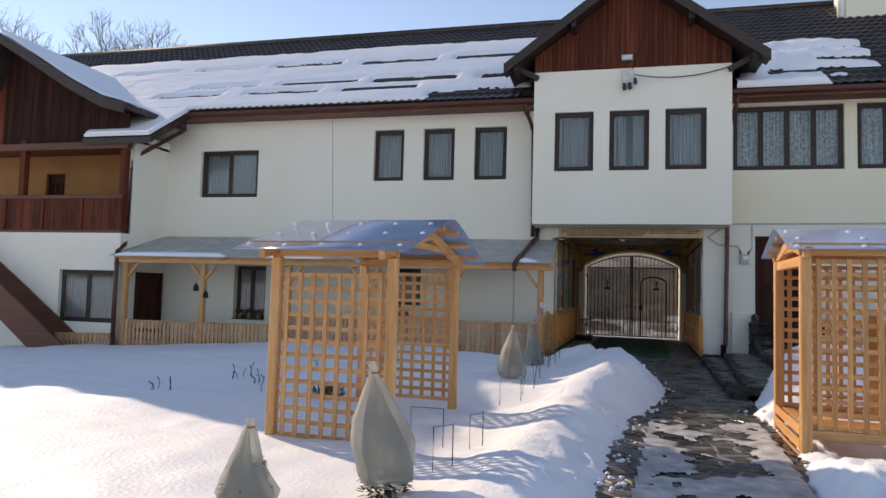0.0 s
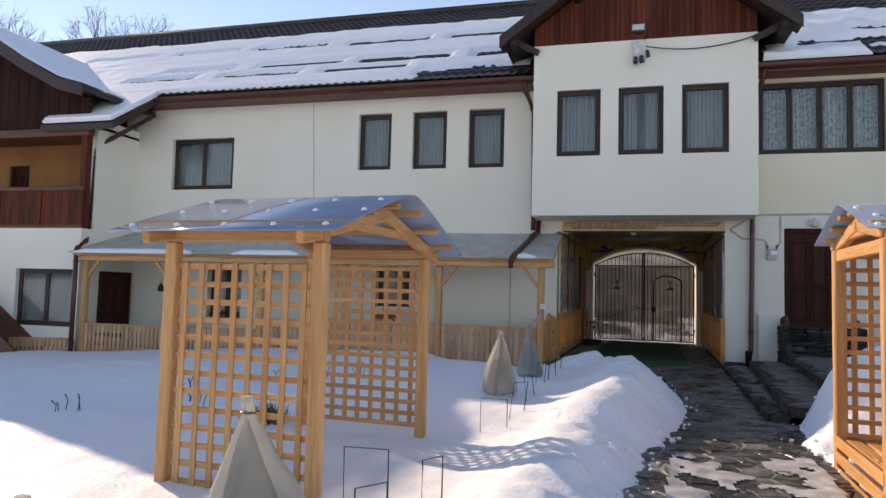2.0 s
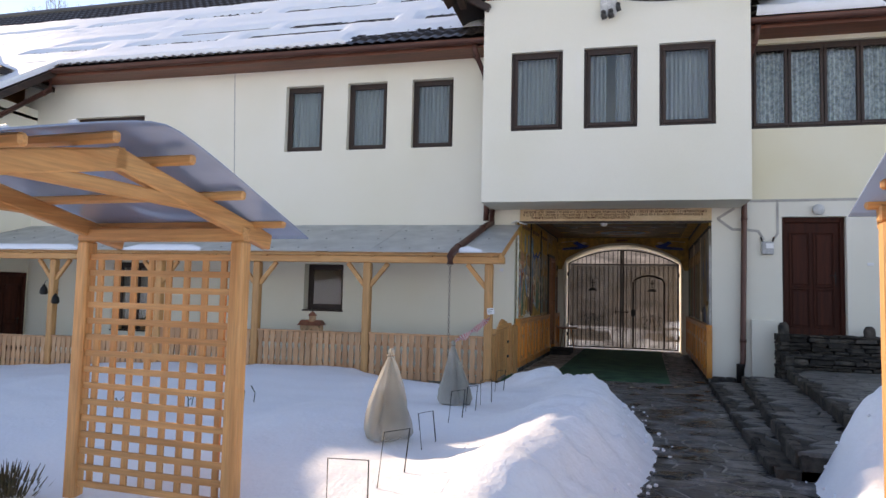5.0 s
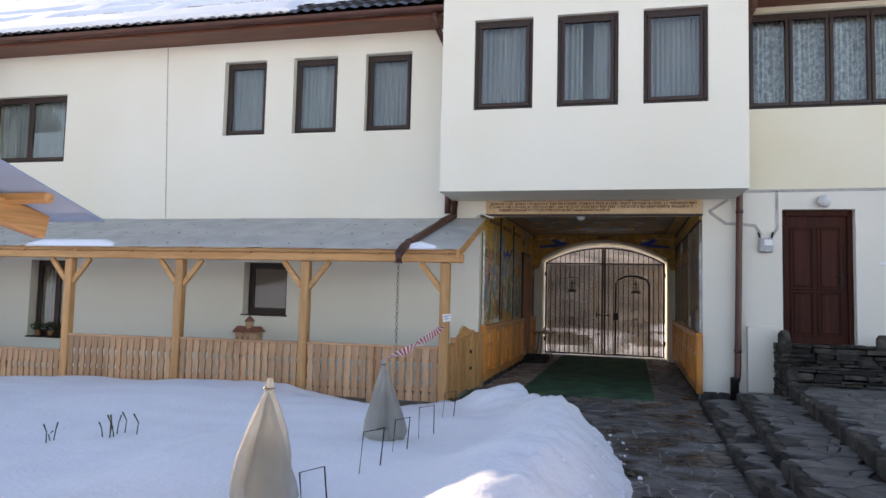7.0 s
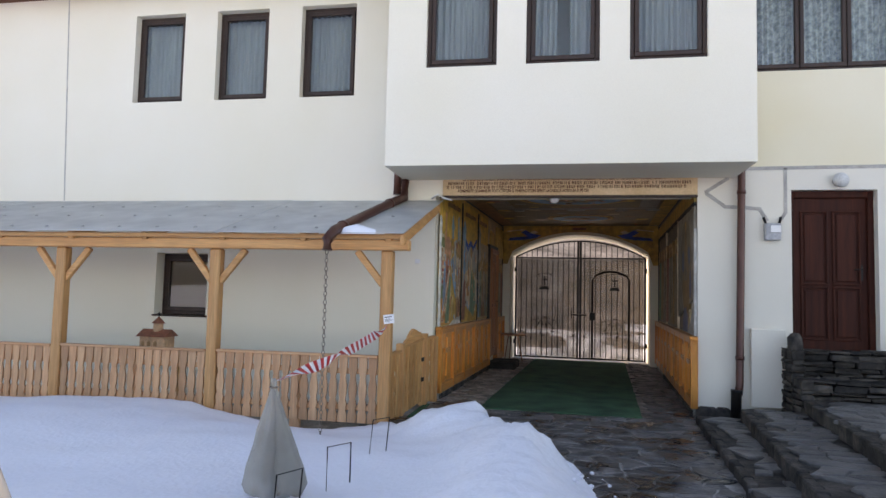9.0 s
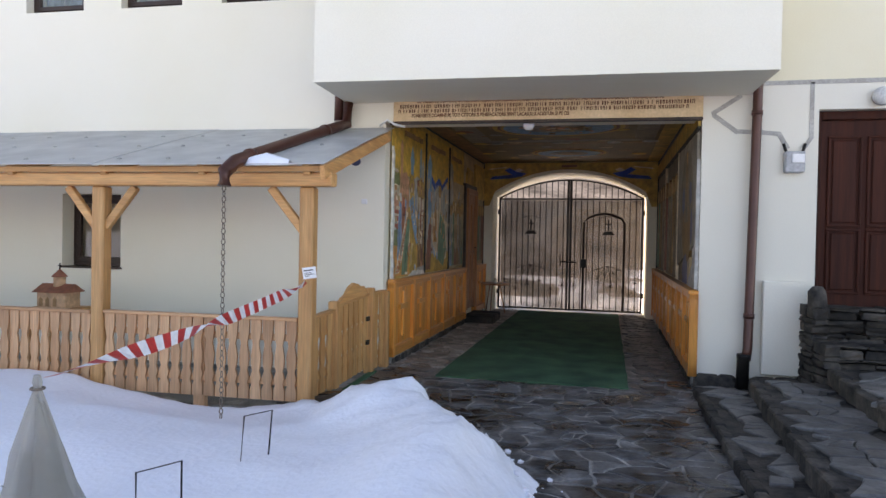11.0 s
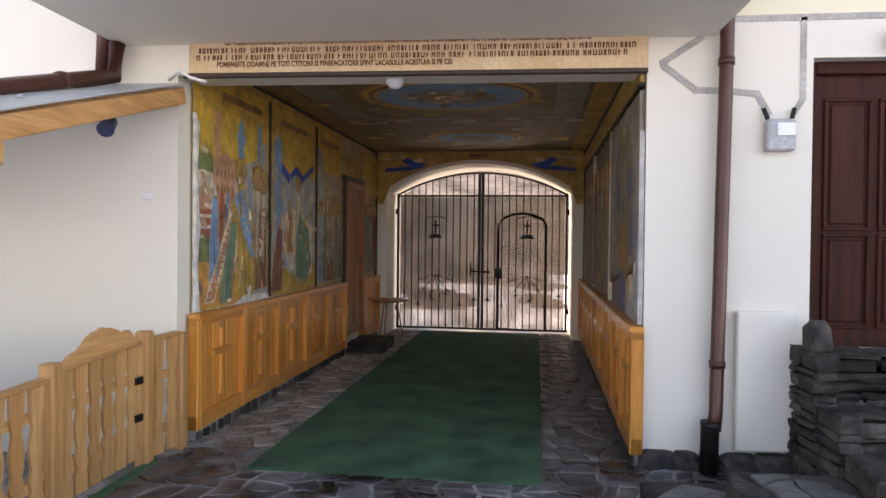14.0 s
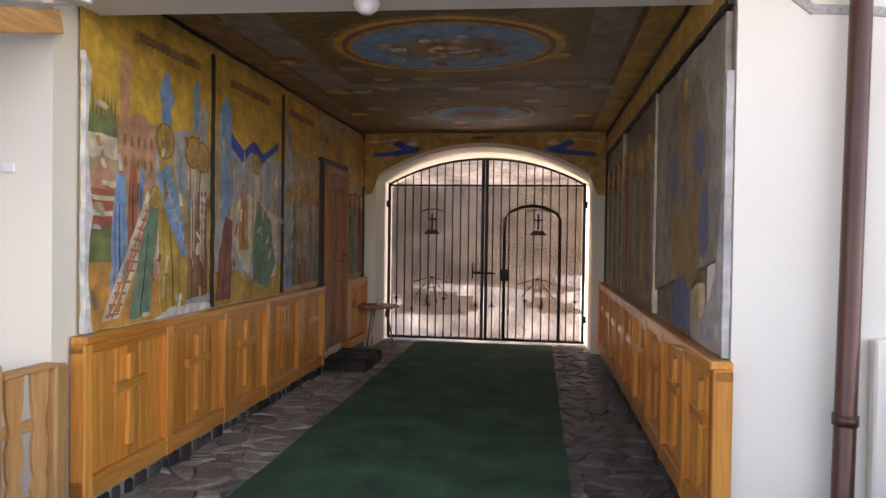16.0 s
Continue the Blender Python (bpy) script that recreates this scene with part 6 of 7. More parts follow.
tagged(part("cable", bm, WHITE_CAP, None), "white cable loop at the corner of the sign", "cable", "passage cables")

# ---- iron gate ----
GV = 6.7
gate = thing("iron_gate", "black wrought iron double gate with a wicket door, closed", "gate", m=PM @ pose(0, GV, 0))
GHW = 1.47


def bar(parent, p, q, r, name="bar", sides=6):
    bm = bm_new()
    tube(bm, [p, q], r, sides)
    return part(name, bm, IRON, parent)


def gtop(x):
    return arch(x, GHW, 2.40, 0.38)


for s, nm in ((-1, "left"), (1, "right")):
    bm = bm_new()
    box(bm, s * 0.028 - 0.025, s * 0.028 + 0.025, -0.02, 0.02, 0.04, gtop(0.02), 0.003)
    leafp = part("leaf_frame", bm, IRON, gate)
    bm = bm_new()
    box(bm, s * GHW - 0.02, s * GHW + 0.02, -0.02, 0.02, 0.04, 2.42, 0.003)
    part("hanging_stile", bm, IRON, leafp)
    for z in (0.06, 2.38):
        bm = bm_new()
        box(bm, min(0.0, s * GHW), max(0.0, s * GHW), -0.015, 0.015, z - 0.016, z + 0.016)
        part("rail", bm, IRON, leafp)
    bm = bm_new()
    tube(bm, [(s * GHW * i / 14, 0, gtop(GHW * i / 14)) for i in range(15)], 0.018, 8)
    part("arched_rail", bm, IRON, leafp)
    for k in range(1, 12):
        x = s * GHW * k / 12
        bar(leafp, (x, 0, 0.06), (x, 0, gtop(x)), 0.0105)
        if k % 2:
            bm = bm_new()
            tube(bm, [(x, -0.012, 0.50 + 0.08 * (k % 3) - 0.06), (x, -0.012, 0.50 + 0.08 * (k % 3)), (x, -0.012, 0.50 + 0.08 * (k % 3) + 0.06)], [0.004, 0.024, 0.004], 6)
            part("spear", bm, IRON, leafp)
            bar(leafp, (x - 0.06, -0.01, 0.46 + 0.1 * (k % 3)), (x + 0.06, -0.01, 0.46 + 0.1 * (k % 3)), 0.006, "scroll")
    # cross plate with a lens-shaped medallion of scrolls below
    cx = s * 0.80
    bm = bm_new()
    box(bm, cx - 0.014, cx + 0.014, -0.03, -0.018, 1.72, 1.95)
    box(bm, cx - 0.07, cx + 0.07, -0.031, -0.017, 1.85, 1.878)
    prism(bm, [(cx - 0.13, 1.64), (cx + 0.13, 1.64), (cx + 0.07, 1.71), (cx - 0.07, 1.71)], 'y', -0.03, -0.018)
    part("cross_plate", bm, IRON, leafp)
    bm = bm_new()
    tube(bm, [(cx - 0.17, -0.02, 1.98), (cx - 0.08, -0.02, 2.02), (cx + 0.08, -0.02, 2.02), (cx + 0.17, -0.02, 1.98)], 0.008, 6)
    part("scroll", bm, IRON, leafp)
    bm = bm_new()
    tube(bm, [(cx + 0.27 * math.cos(i * math.tau / 24), -0.02, 1.12 + 0.30 * math.sin(i * math.tau / 24)) for i in range(25)], 0.004, 6, False)
    part("scroll_ring", bm, IRON, leafp)
    for a in range(6):
        c = math.pi + math.pi * (a + 0.5) / 6
        bar(leafp, (cx, -0.02, 1.0), (cx + 0.34 * math.cos(c), -0.02, 1.0 + 0.42 * math.sin(c)), 0.007, "scroll")
    bm = bm_new()
    box(bm, min(0.03 * s, (GHW - 0.03) * s), max(0.03 * s, (GHW - 0.03) * s), 0.03, 0.034, 0.07, 2.36)
    pn = part("clear_sheet", bm, sheet_plastic("gate_sheet_" + nm, 0.42, (0.16, 0.135, 0.11), 0.2), leafp)
    for z in (0.4, 2.1):
        bar(leafp, (s * (GHW + 0.03), 0, z - 0.05), (s * (GHW + 0.03), 0, z + 0.05), 0.022, "hinge", 8)
wk = part("wicket_frame", (lambda b: (tube(b, [(0.30, -0.025, 0.07), (0.30, -0.025, 1.88), (0.36, -0.025, 1.98), (0.55, -0.025, 2.06), (0.71, -0.025, 2.08), (0.87, -0.025, 2.06), (1.06, -0.025, 1.98), (1.12, -0.025, 1.88), (1.12, -0.025, 0.07), (0.30, -0.025, 0.07)], 0.025, 8), b)[1])(bm_new()), IRON, gate)
bm = bm_new()
box(bm, 0.24, 0.36, -0.07, -0.02, 0.95, 1.13, 0.008)
part("lock_case", bm, IRON, wk)
bm = bm_new()
tube(bm, [(-0.17, -0.05, 1.07), (0.17, -0.05, 1.06)], 0.016, 8)
tube(bm, [(-0.17, -0.05, 0.98), (-0.17, -0.05, 1.22)], 0.012, 8)
part("bolt", bm, IRON, gate)

# ---- steps by the door ----
def terrace(name, pts, top, label):
    bm = bm_new()
    prism(bm, pts, 'z', -0.3, top)
    return structure(name, bm, RUBBLE, label, "step")


S1 = [(1.32, 10.4), (1.66, 16.35), (9.3, 16.35), (9.3, 12.6), (3.0, 10.4)]
S2 = [(1.507, 10.4), (2.14, 16.2), (9.3, 16.2), (9.3, 12.6), (3.0, 10.4)]
S3 = [(2.108, 10.4), (2.82, 16.2), (9.3, 16.2), (9.3, 12.6), (3.0, 10.4)]
step_1 = terrace("step_1", S1, 0.075, "low dark stone step edging the path")
step_2 = terrace("step_2", S2, 0.205, "second broad dark stone step")
step_3 = terrace("step_3", S3, 0.345, "upper broad dark stone step by the door")
land = thing("landing", "dark rubble stone landing and steps before the entrance door", "steps", m=pose(2.75, 16.12, 0.0))
rs_ = random.Random(12)


def roughen(bm):
    for v in bm.verts:
        v.co += Vector((rs_.uniform(-0.016, 0.012), rs_.uniform(-0.028, 0.008), rs_.uniform(-0.012, 0.010)))


for y0, y1, z0, z1, x0, x1 in ((0.42, 0.775, 0.0, 0.90, 0.14, 1.62), (0.12, 0.42, 0.0, 0.57, 0.14, 1.62), (0.34, 0.775, 0.0, 0.90, 0.0, 0.14), (0.04, 0.34, 0.0, 0.58, 0.0, 0.14)):
    z = z0
    while z < z1 - 0.02:
        h = min(rs_.uniform(0.04, 0.10), z1 - z)
        if z1 - z - h < 0.04:
            h = z1 - z
        if x1 - x0 > 0.5:
            x = x0
            while x < x1 - 0.02:
                w = min(rs_.uniform(0.18, 0.42), x1 - x)
                bm = bm_new()
                dy = rs_.uniform(-0.025, 0.02)
                box(bm, x + 0.006, x + w - 0.006, y0 + dy, y1, z + 0.005, z + h - 0.003, 0.012)
                roughen(bm)
                part("stone", bm, RUBBLE, land)
                x += w
        else:
            y = y0
            while y < y1 - 0.02:
                w = min(rs_.uniform(0.18, 0.34), y1 - y)
                bm = bm_new()
                dx = rs_.uniform(-0.012, 0.006)
                box(bm, x0 + dx, x1, y + 0.006, y + w - 0.006, z + 0.005, z + h - 0.003, 0.012)
                roughen(bm)
                part("stone", bm, RUBBLE, land)
                y += w
        z += h


def rock(x, y, z, sx, sy, sz, seed, label, group="loose stones"):
    bm = bm_new()
    bmesh.ops.create_icosphere(bm, subdivisions=2, radius=1.0)
    for v in bm.verts:
        k = 1 + 0.22 * noise.noise(v.co * 1.3 + Vector((seed, 0, 0)))
        v.co = Vector((max(-0.8, min(0.8, v.co.x * k)) * sx, max(-0.8, min(0.8, v.co.y * k)) * sy, max(-0.75, min(0.85, v.co.z * k)) * sz))
    bm.transform(pose(x, y, z))
    return tagged(part("stone", bm, RUBBLE, None), label, "stone", group)


rock(2.85, 16.66, 0.97, 0.10, 0.10, 0.15, 1, "upright grey stone beside the door")
rock(4.12, 16.62, 0.96, 0.10, 0.10, 0.13, 2, "upright grey stone beside the door")
for k, (x, w) in enumerate(((1.86, 0.17), (2.06, 0.13), (2.42, 0.17), (2.64, 0.18))):
    rock(x, F - 0.03, 0.03, w, 0.10, 0.10, 5 + k, "rough footing stone at the foot of the wall")

# ---- wrapped shrubs ----
WRAP = sheet_plastic("white_fleece_wrap", 0.32, (0.54, 0.525, 0.47), 0.8)
CONIFER = mat("dark_conifer", (0.025, 0.035, 0.015), (0.07, 0.08, 0.035), 0.8, 20, 60, 0.3, island=0.4)


def wrapped_shrub(x, y, h, r, lean, seed, belly, label, cone=False):
    z0 = snow_height(x, y) - 0.03
    s_ = thing("wrapped_shrub", label, "shrub", "wrapped shrubs", m=pose(x, y, z0))
    prof = [(0.10, 0.55), (0.16, 0.85), (0.28, 1.0), (0.42, belly), (0.58, belly * 0.78), (0.74, belly * 0.5), (0.88, 0.22), (0.93, 0.11), (0.96, 0.16), (1.0, 0.12)]
    if cone:
        prof = [(0.03, 0.62), (0.06, 0.86), (0.13, 1.0), (0.26, 0.96), (0.42, 0.76), (0.58, 0.55), (0.74, 0.34), (0.88, 0.15), (0.93, 0.08), (0.96, 0.11), (1.0, 0.07)]
    bm = bm_new()
    rings = []
    n_ = 40
    for t, k in prof:
        ring = []
        for i in range(n_):
            a = i * math.tau / n_
            fold = 1 + 0.34 * noise.noise((math.cos(a) * 1.6 + seed, math.sin(a) * 1.6, t * 2.4)) - 0.16 * max(0.0, 0.22 - abs(noise.noise((math.cos(a) * 2.4, math.sin(a) * 2.4 + seed, t * 1.1)))) / 0.22 + 0.06 * math.sin(a * 7 + seed + t * 2) * t + 0.03 * abs(noise.noise((a * 3, t * 7, seed)))
            rr = r * k * fold
            ring.append(bm.verts.new((rr * math.cos(a) + lean[0] * t * h, rr * math.sin(a) * 0.9 + lean[1] * t * h, t * h)))
        rings.append(ring)
    for a, b in zip(rings, rings[1:]):
        for i in range(n_):
            f = bm.faces.new((a[i], a[(i + 1) % n_], b[(i + 1) % n_], b[i]))
            f.smooth = True
    bm.faces.new(rings[-1])
    part("fleece_wrap", bm, WRAP, s_)
    bm = bm_new()
    rows_ = []
    for t, k in prof[1:-3]:
        row = []
        for i in range(11):
            u = i / 10
            a = -2.5 + seed * 0.35 + u * (1.9 - 1.1 * t) + 0.25 * noise.noise((t * 5, seed, u))
            rr = r * k * (1.07 + 0.10 * noise.noise((u * 3, t * 4, seed + 9)) + 0.05 * math.sin(u * math.pi)) + 0.006
            row.append(bm.verts.new((rr * math.cos(a) + lean[0] * t * h, rr * math.sin(a) * 0.9 + lean[1] * t * h, t * h - 0.02 * math.sin(u * 5 + seed))))
        rows_.append(row)
    for p_, q_ in zip(rows_, rows_[1:]):
        for i in range(10):
            f = bm.faces.new((p_[i], p_[i + 1], q_[i + 1], q_[i]))
            f.smooth = True
    bmesh.ops.solidify(bm, geom=bm.faces[:], thickness=0.003)
    part("fleece_flap", bm, WRAP, s_)
    bm = bm_new()
    c = (lean[0] * 0.93 * h, lean[1] * 0.93 * h, 0.925 * h)
    tube(bm, [(c[0] + r * 0.14 * math.cos(i * math.tau / 14), c[1] + r * 0.14 * math.sin(i * math.tau / 14), c[2]) for i in range(15)], 0.006, 5, False)
    part("tie", bm, STEEL, s_)
    bm = bm_new()
    rr_ = random.Random(seed * 10)
    for k in range(900):
        t_ = rr_.uniform(0.16, 0.55) if cone else rr_.uniform(0.03, 0.62)
        a, q = rr_.uniform(0, math.tau), rr_.uniform(0.2, 0.72) * r * (1.0 if t_ < 0.4 else 0.62) * (0.6 if cone else 1.0)
        p = Vector((q * math.cos(a) + lean[0] * t_ * h, q * math.sin(a) + lean[1] * t_ * h, t_ * h))
        d = Vector((math.cos(a), math.sin(a), rr_.uniform(-0.5, 0.5))).normalized() * rr_.uniform(0.03, 0.07)
        o = d.cross(Vector((0, 0, 1))).normalized() * 0.012
        bm.faces.new([bm.verts.new(v) for v in (p - o, p + d * 0.5 - o * 1.4, p + d, p + o)])
    tube(bm, [(0, 0, -0.1), (0, 0, 0.3 * h)], 0.018, 6)
    part("foliage", bm, CONIFER, s_)
    return s_


wrapped_shrub(-2.65, 4.0, 0.64, 0.19, (0.02, 0), 1, 0.8, "shrub wrapped in pale translucent fleece in the snow")
wrapped_shrub(-1.91, 4.58, 0.92, 0.225, (-0.15, 0.02), 2, 0.98, "conifer wrapped in white fleece with bare green base")
wrapped_shrub(-1.80, 9.68, 0.76, 0.215, (0.05, 0.05), 3, 0.72, "shrub wrapped in grey-white fleece tied to a point", True)
wrapped_shrub(-1.68, 11.76, 0.74, 0.175, (-0.04, 0.0), 4, 0.75, "slim shrub wrapped in pale fleece tied to barrier tape", True)

# ---- barrier tape and notice ----
TAPE_W = mat("white_barrier_tape", (0.84, 0.82, 0.80), (0.88, 0.87, 0.86), 0.4, 5, 40, 0.1, contrast=0.08)
TAPE_R = mat("red_barrier_tape", (0.62, 0.06, 0.05), (0.72, 0.09, 0.08), 0.4, 5, 40, 0.1, contrast=0.1)
A, B = Vector((-1.84, 14.88, 1.10)), Vector((-1.71, 11.76, snow_height(-1.68, 11.76) + 0.69))
tape = thing("barrier_tape", "twisted red and white barrier tape tied from post to shrub", "tape", m=Matrix.Translation(B))
SEG = 44
prev = None
for k in range(SEG + 1):
    t = k / SEG
    p = A.lerp(B, t) - Vector((0, 0, 0.05 * 4 * t * (1 - t))) - B
    tw = 0.5 + 2.2 * math.sin(t * 5.0)
    o = Vector((math.sin(tw) * 0.5, 0.2, math.cos(tw))).normalized() * (0.042 if 0 < k < SEG else 0.012)
    cur = (p - o, p + o)
    if prev:
        bm = bm_new()
        sl = (cur[0] - prev[0]) * 0.4
        q = [bm.verts.new(v) for v in (prev[0], cur[0], cur[1] + sl, prev[1] + sl)]
        bm.faces.new(q)
        bmesh.ops.solidify(bm, geom=bm.faces[:], thickness=0.0015)
        part("red_stripe" if k % 2 else "white_stripe", bm, TAPE_R if k % 2 else TAPE_W, tape)
    prev = cur
nt_ = thing("notice_card", "small printed white card fixed to the porch post", "sign", m=pose(-1.82, 14.89, 1.13, 0, -8, 20))
bm = bm_new()
box(bm, -0.058, 0.058, -0.006, 0.0, 0.0, 0.10)
cd = part("card", bm, WHITE_CAP, nt_)
for z, a, b, h in ((0.068, -0.046, 0.038, 0.010), (0.048, -0.042, 0.018, 0.005), (0.034, -0.042, 0.042, 0.005), (0.02, -0.042, 0.0, 0.005)):
    bm = bm_new()
    box(bm, a, b, -0.008, -0.006, z, z + h)
    part("printed_line", bm, PAINTS["black"], cd)

# ---- wire hoops and dry stalks in the snow ----


def hoop(x, y, w, h, rz, rx):
    z0 = snow_height(x, y)
    bm = bm_new()
    tube(bm, [(-w / 2, 0, -0.1), (-w / 2, 0, h), (w / 2, 0, h * 0.98), (w / 2, 0, -0.1)], 0.005, 6)
    bm.transform(pose(x, y, z0, rx, 0, rz))
    tagged(part("wire_hoop", bm, IRON, None), "thin bent iron plant hoop stuck in the snow", "hoop", "plant hoops")


for a in ((-1.60, 8.42, 0.26, 0.30, 12, 0), (-1.42, 8.75, 0.24, 0.34, 62, 8), (-1.39, 9.6, 0.2, 0.26, 70, -8), (-1.38, 10.5, 0.22, 0.28, 68, 6), (-1.40, 11.3, 0.2, 0.27, 70, 5),
          (-1.38, 12.1, 0.22, 0.28, 65, 0), (-1.37, 13.0, 0.2, 0.27, 65, 6), (-2.05, 6.14, 0.30, 0.36, 10, 4), (-1.68, 5.25, 0.22, 0.34, 60, 0), (-1.58, 6.1, 0.2, 0.30, 65, 0)):
    hoop(*a)
rk = random.Random(4)
for cx, cy, n_ in ((-4.2, 11.5, 7), (-4.6, 11.1, 3), (-5.2, 10.8, 2), (-5.8, 9.3, 6), (-5.3, 9.1, 6), (-6.2, 7.9, 5), (-4.9, 8.5, 2)):
    o = Vector((cx, cy, snow_height(cx, cy)))
    plant = thing("dry_plant", "dead flower stalks poking out of the snow", "plant", "dry stalks", m=Matrix.Translation(o))
    for k in range(n_):
        x, y = cx + rk.uniform(-0.14, 0.14), cy + rk.uniform(-0.14, 0.14)
        z = snow_height(x, y)
        h = rk.uniform(0.08, 0.22)
        bm = bm_new()
        tube(bm, [Vector(p) - o for p in ((x, y, z - 0.05), (x + rk.uniform(-0.03, 0.03), y, z + h * 0.6), (x + rk.uniform(-0.06, 0.06), y, z + h))], [0.006, 0.005, 0.008], 5)
        part("stalk", bm, CONIFER, plant)

# ---- model church on a stand, pots, ornaments ----
sd = thing("plant_stand", "plain pine stand behind the porch fence", "stand", m=pose(-5.56, 16.3, -0.28))
bm = bm_new()
box(bm, -0.3, 0.3, -0.22, 0.22, 0.84, 0.88, 0.006)
part("top", bm, WOOD_H, sd)
for sx in (-1, 1):
    for sy in (-1, 1):
        bm = bm_new()
        box(bm, sx * 0.25 - 0.02, sx * 0.25 + 0.02, sy * 0.17 - 0.02, sy * 0.17 + 0.02, 0, 0.84)
        part("leg", bm, WOOD_V, sd)
ch = thing("model_church", "small wooden model church with red roofs and a dome", "model", m=pose(-5.56, 16.3, 0.60) @ Matrix.Scale(0.9, 4))
CHW = paint("model_cream", (0.52, 0.30, 0.18))
CHR = paint("model_red", (0.26, 0.06, 0.04))
bm = bm_new()
box(bm, -0.22, 0.20, -0.14, 0.14, 0, 0.20, 0.004)
part("nave", bm, CHW, ch)
bm = bm_new()
prism(bm, [(-0.19, 0.20), (0.19, 0.20), (0.0, 0.31)], 'x', -0.26, 0.24)
part("roof", bm, CHR, ch)
bm = bm_new()
tube(bm, [(0.0, 0, 0.25), (0.0, 0, 0.40)], 0.075, 10)
tw = part("drum", bm, CHW, ch)
bm = bm_new()
tube(bm, [(0.0, 0, 0.40), (0.0, 0, 0.42), (0.0, 0, 0.47), (0.0, 0, 0.50)], [0.10, 0.085, 0.04, 0.008], 12)
part("dome", bm, CHR, tw)
bm = bm_new()
box(bm, -0.006, 0.006, -0.006, 0.006, 0.49, 0.58)
box(bm, -0.028, 0.028, -0.005, 0.005, 0.545, 0.556)
part("cross", bm, IRON, tw)
for x in (-0.16, -0.06, 0.05, 0.15):
    bm = bm_new()
    prism(bm, [(x - 0.028, 0.02), (x + 0.028, 0.02), (x + 0.028, 0.11), (x, 0.14), (x - 0.028, 0.11)], 'y', -0.143, -0.138)
    part("arched_window", bm, PAINTS["brown"], ch)
bm = bm_new()
box(bm, 0.12, 0.25, -0.19, -0.10, 0, 0.16, 0.004)
part("side_porch", bm, CHW, ch)


BARK_T = mat("twig_bark", (0.08, 0.055, 0.035), (0.15, 0.11, 0.07), 0.9, 20, 60, 0.3)


def leaf_clump(bm, c, r, n_, rr, size=0.05):
    for k in range(n_):
        d = Vector((rr.gauss(0, 1), rr.gauss(0, 1), abs(rr.gauss(0, 1)))).normalized()
        p = Vector(c) + d * r * rr.uniform(0.3, 1)
        o = d.cross(Vector((rr.uniform(-1, 1), rr.uniform(-1, 1), 0.3))).normalized() * size * 0.4
        t_ = d * size
        bm.faces.new([bm.verts.new(v) for v in (p, p + t_ * 0.5 + o, p + t_, p + t_ * 0.5 - o)])


rp = random.Random(9)
for x in (-10.5, -10.2, -9.9):
    fp = thing("potted_plant", "leafy green pot plant on the window ledge", "plant", "window plants", m=pose(x, F + 0.09, 0.50))
    bm = bm_new()
    tube(bm, [(0, 0, 0), (0, 0, 0.1)], [0.045, 0.06], 12)
    part("pot", bm, PAINTS["brown"], fp)
    bm = bm_new()
    leaf_clump(bm, (0, 0, 0.13), 0.13, 60, rp)
    part("leaves", bm, CONIFER, fp)
for x, y, z in ((-10.52, 14.93, 1.25), (-10.24, 14.93, 1.08)):
    ho = thing("hanging_ornament", "small dark lantern ornament hanging on the porch post", "ornament", "porch ornaments", m=pose(x, y - 0.01, z))
    bm = bm_new()
    tube(bm, [(0, 0, 0), (0, 0, 0.03), (0, 0, 0.12), (0, 0, 0.2)], [0.05, 0.075, 0.06, 0.01], 8)
    part("lantern_body", bm, IRON, ho)
    bm = bm_new()
    tube(bm, [(0, 0, 0.19), (0, 0.03, 0.26), (0, 0.08, 0.27)], 0.005, 5)
    part("hook", bm, IRON, ho)
# dry evergreen tuft in the snow behind the arbour
bx, by = -3.85, 8.05
bush = thing("bush", "small brown-green bush poking out of the snow", "bush", m=pose(bx, by, snow_height(bx, by) - 0.04))
bm = bm_new()
for k in range(420):
    d = Vector((rp.gauss(0, 0.4), rp.gauss(0, 0.35), abs(rp.gauss(0.9, 0.25)))).normalized()
    p = Vector((d.x * 0.14, d.y * 0.12, 0.0)) + d * rp.uniform(0.02, 0.19)
    o = d.cross(Vector((rp.uniform(-1, 1), rp.uniform(-1, 1), 0.2))).normalized() * 0.006
    q = p + (d + Vector((0, 0, 0.5))).normalized() * rp.uniform(0.04, 0.09)
    bm.faces.new([bm.verts.new(v) for v in (p - o, p + o, q + o * 0.3, q - o * 0.3)])
part("foliage", bm, mat("dry_bush", (0.05, 0.04, 0.018), (0.13, 0.10, 0.045), 0.8, 10, 40, 0.2, island=0.4), bush)
bm = bm_new()
tube(bm, [(0, 0, -0.05), (0.01, 0, 0.1)], [0.015, 0.01], 6)
part("stem", bm, BARK_T, bush)
# little dark lamp under the porch end
sl_ = thing("porch_lamp", "small dark blue spot lamp under the porch roof end", "lamp", m=pose(-1.86, 16.2, 2.40))
bm = bm_new()
tube(bm, [(0, 0, 0.02), (0, 0, -0.04)], 0.02, 8)
part("stem", bm, IRON, sl_)
bm = bm_new()
tube(bm, [(-0.02, 0.05, -0.03), (0.01, -0.04, -0.08), (0.02, -0.07, -0.1)], [0.045, 0.05, 0.055], 12)
part("lamp_head", bm, mat("dark_blue_lamp", (0.02, 0.03, 0.08), (0.05, 0.06, 0.12), 0.35), sl_)
bm = bm_new()
beam(bm, (-1.665, 14.74, 2.04), (-1.69, 16.87, 2.68), 0.05, 0.12, 0.006)
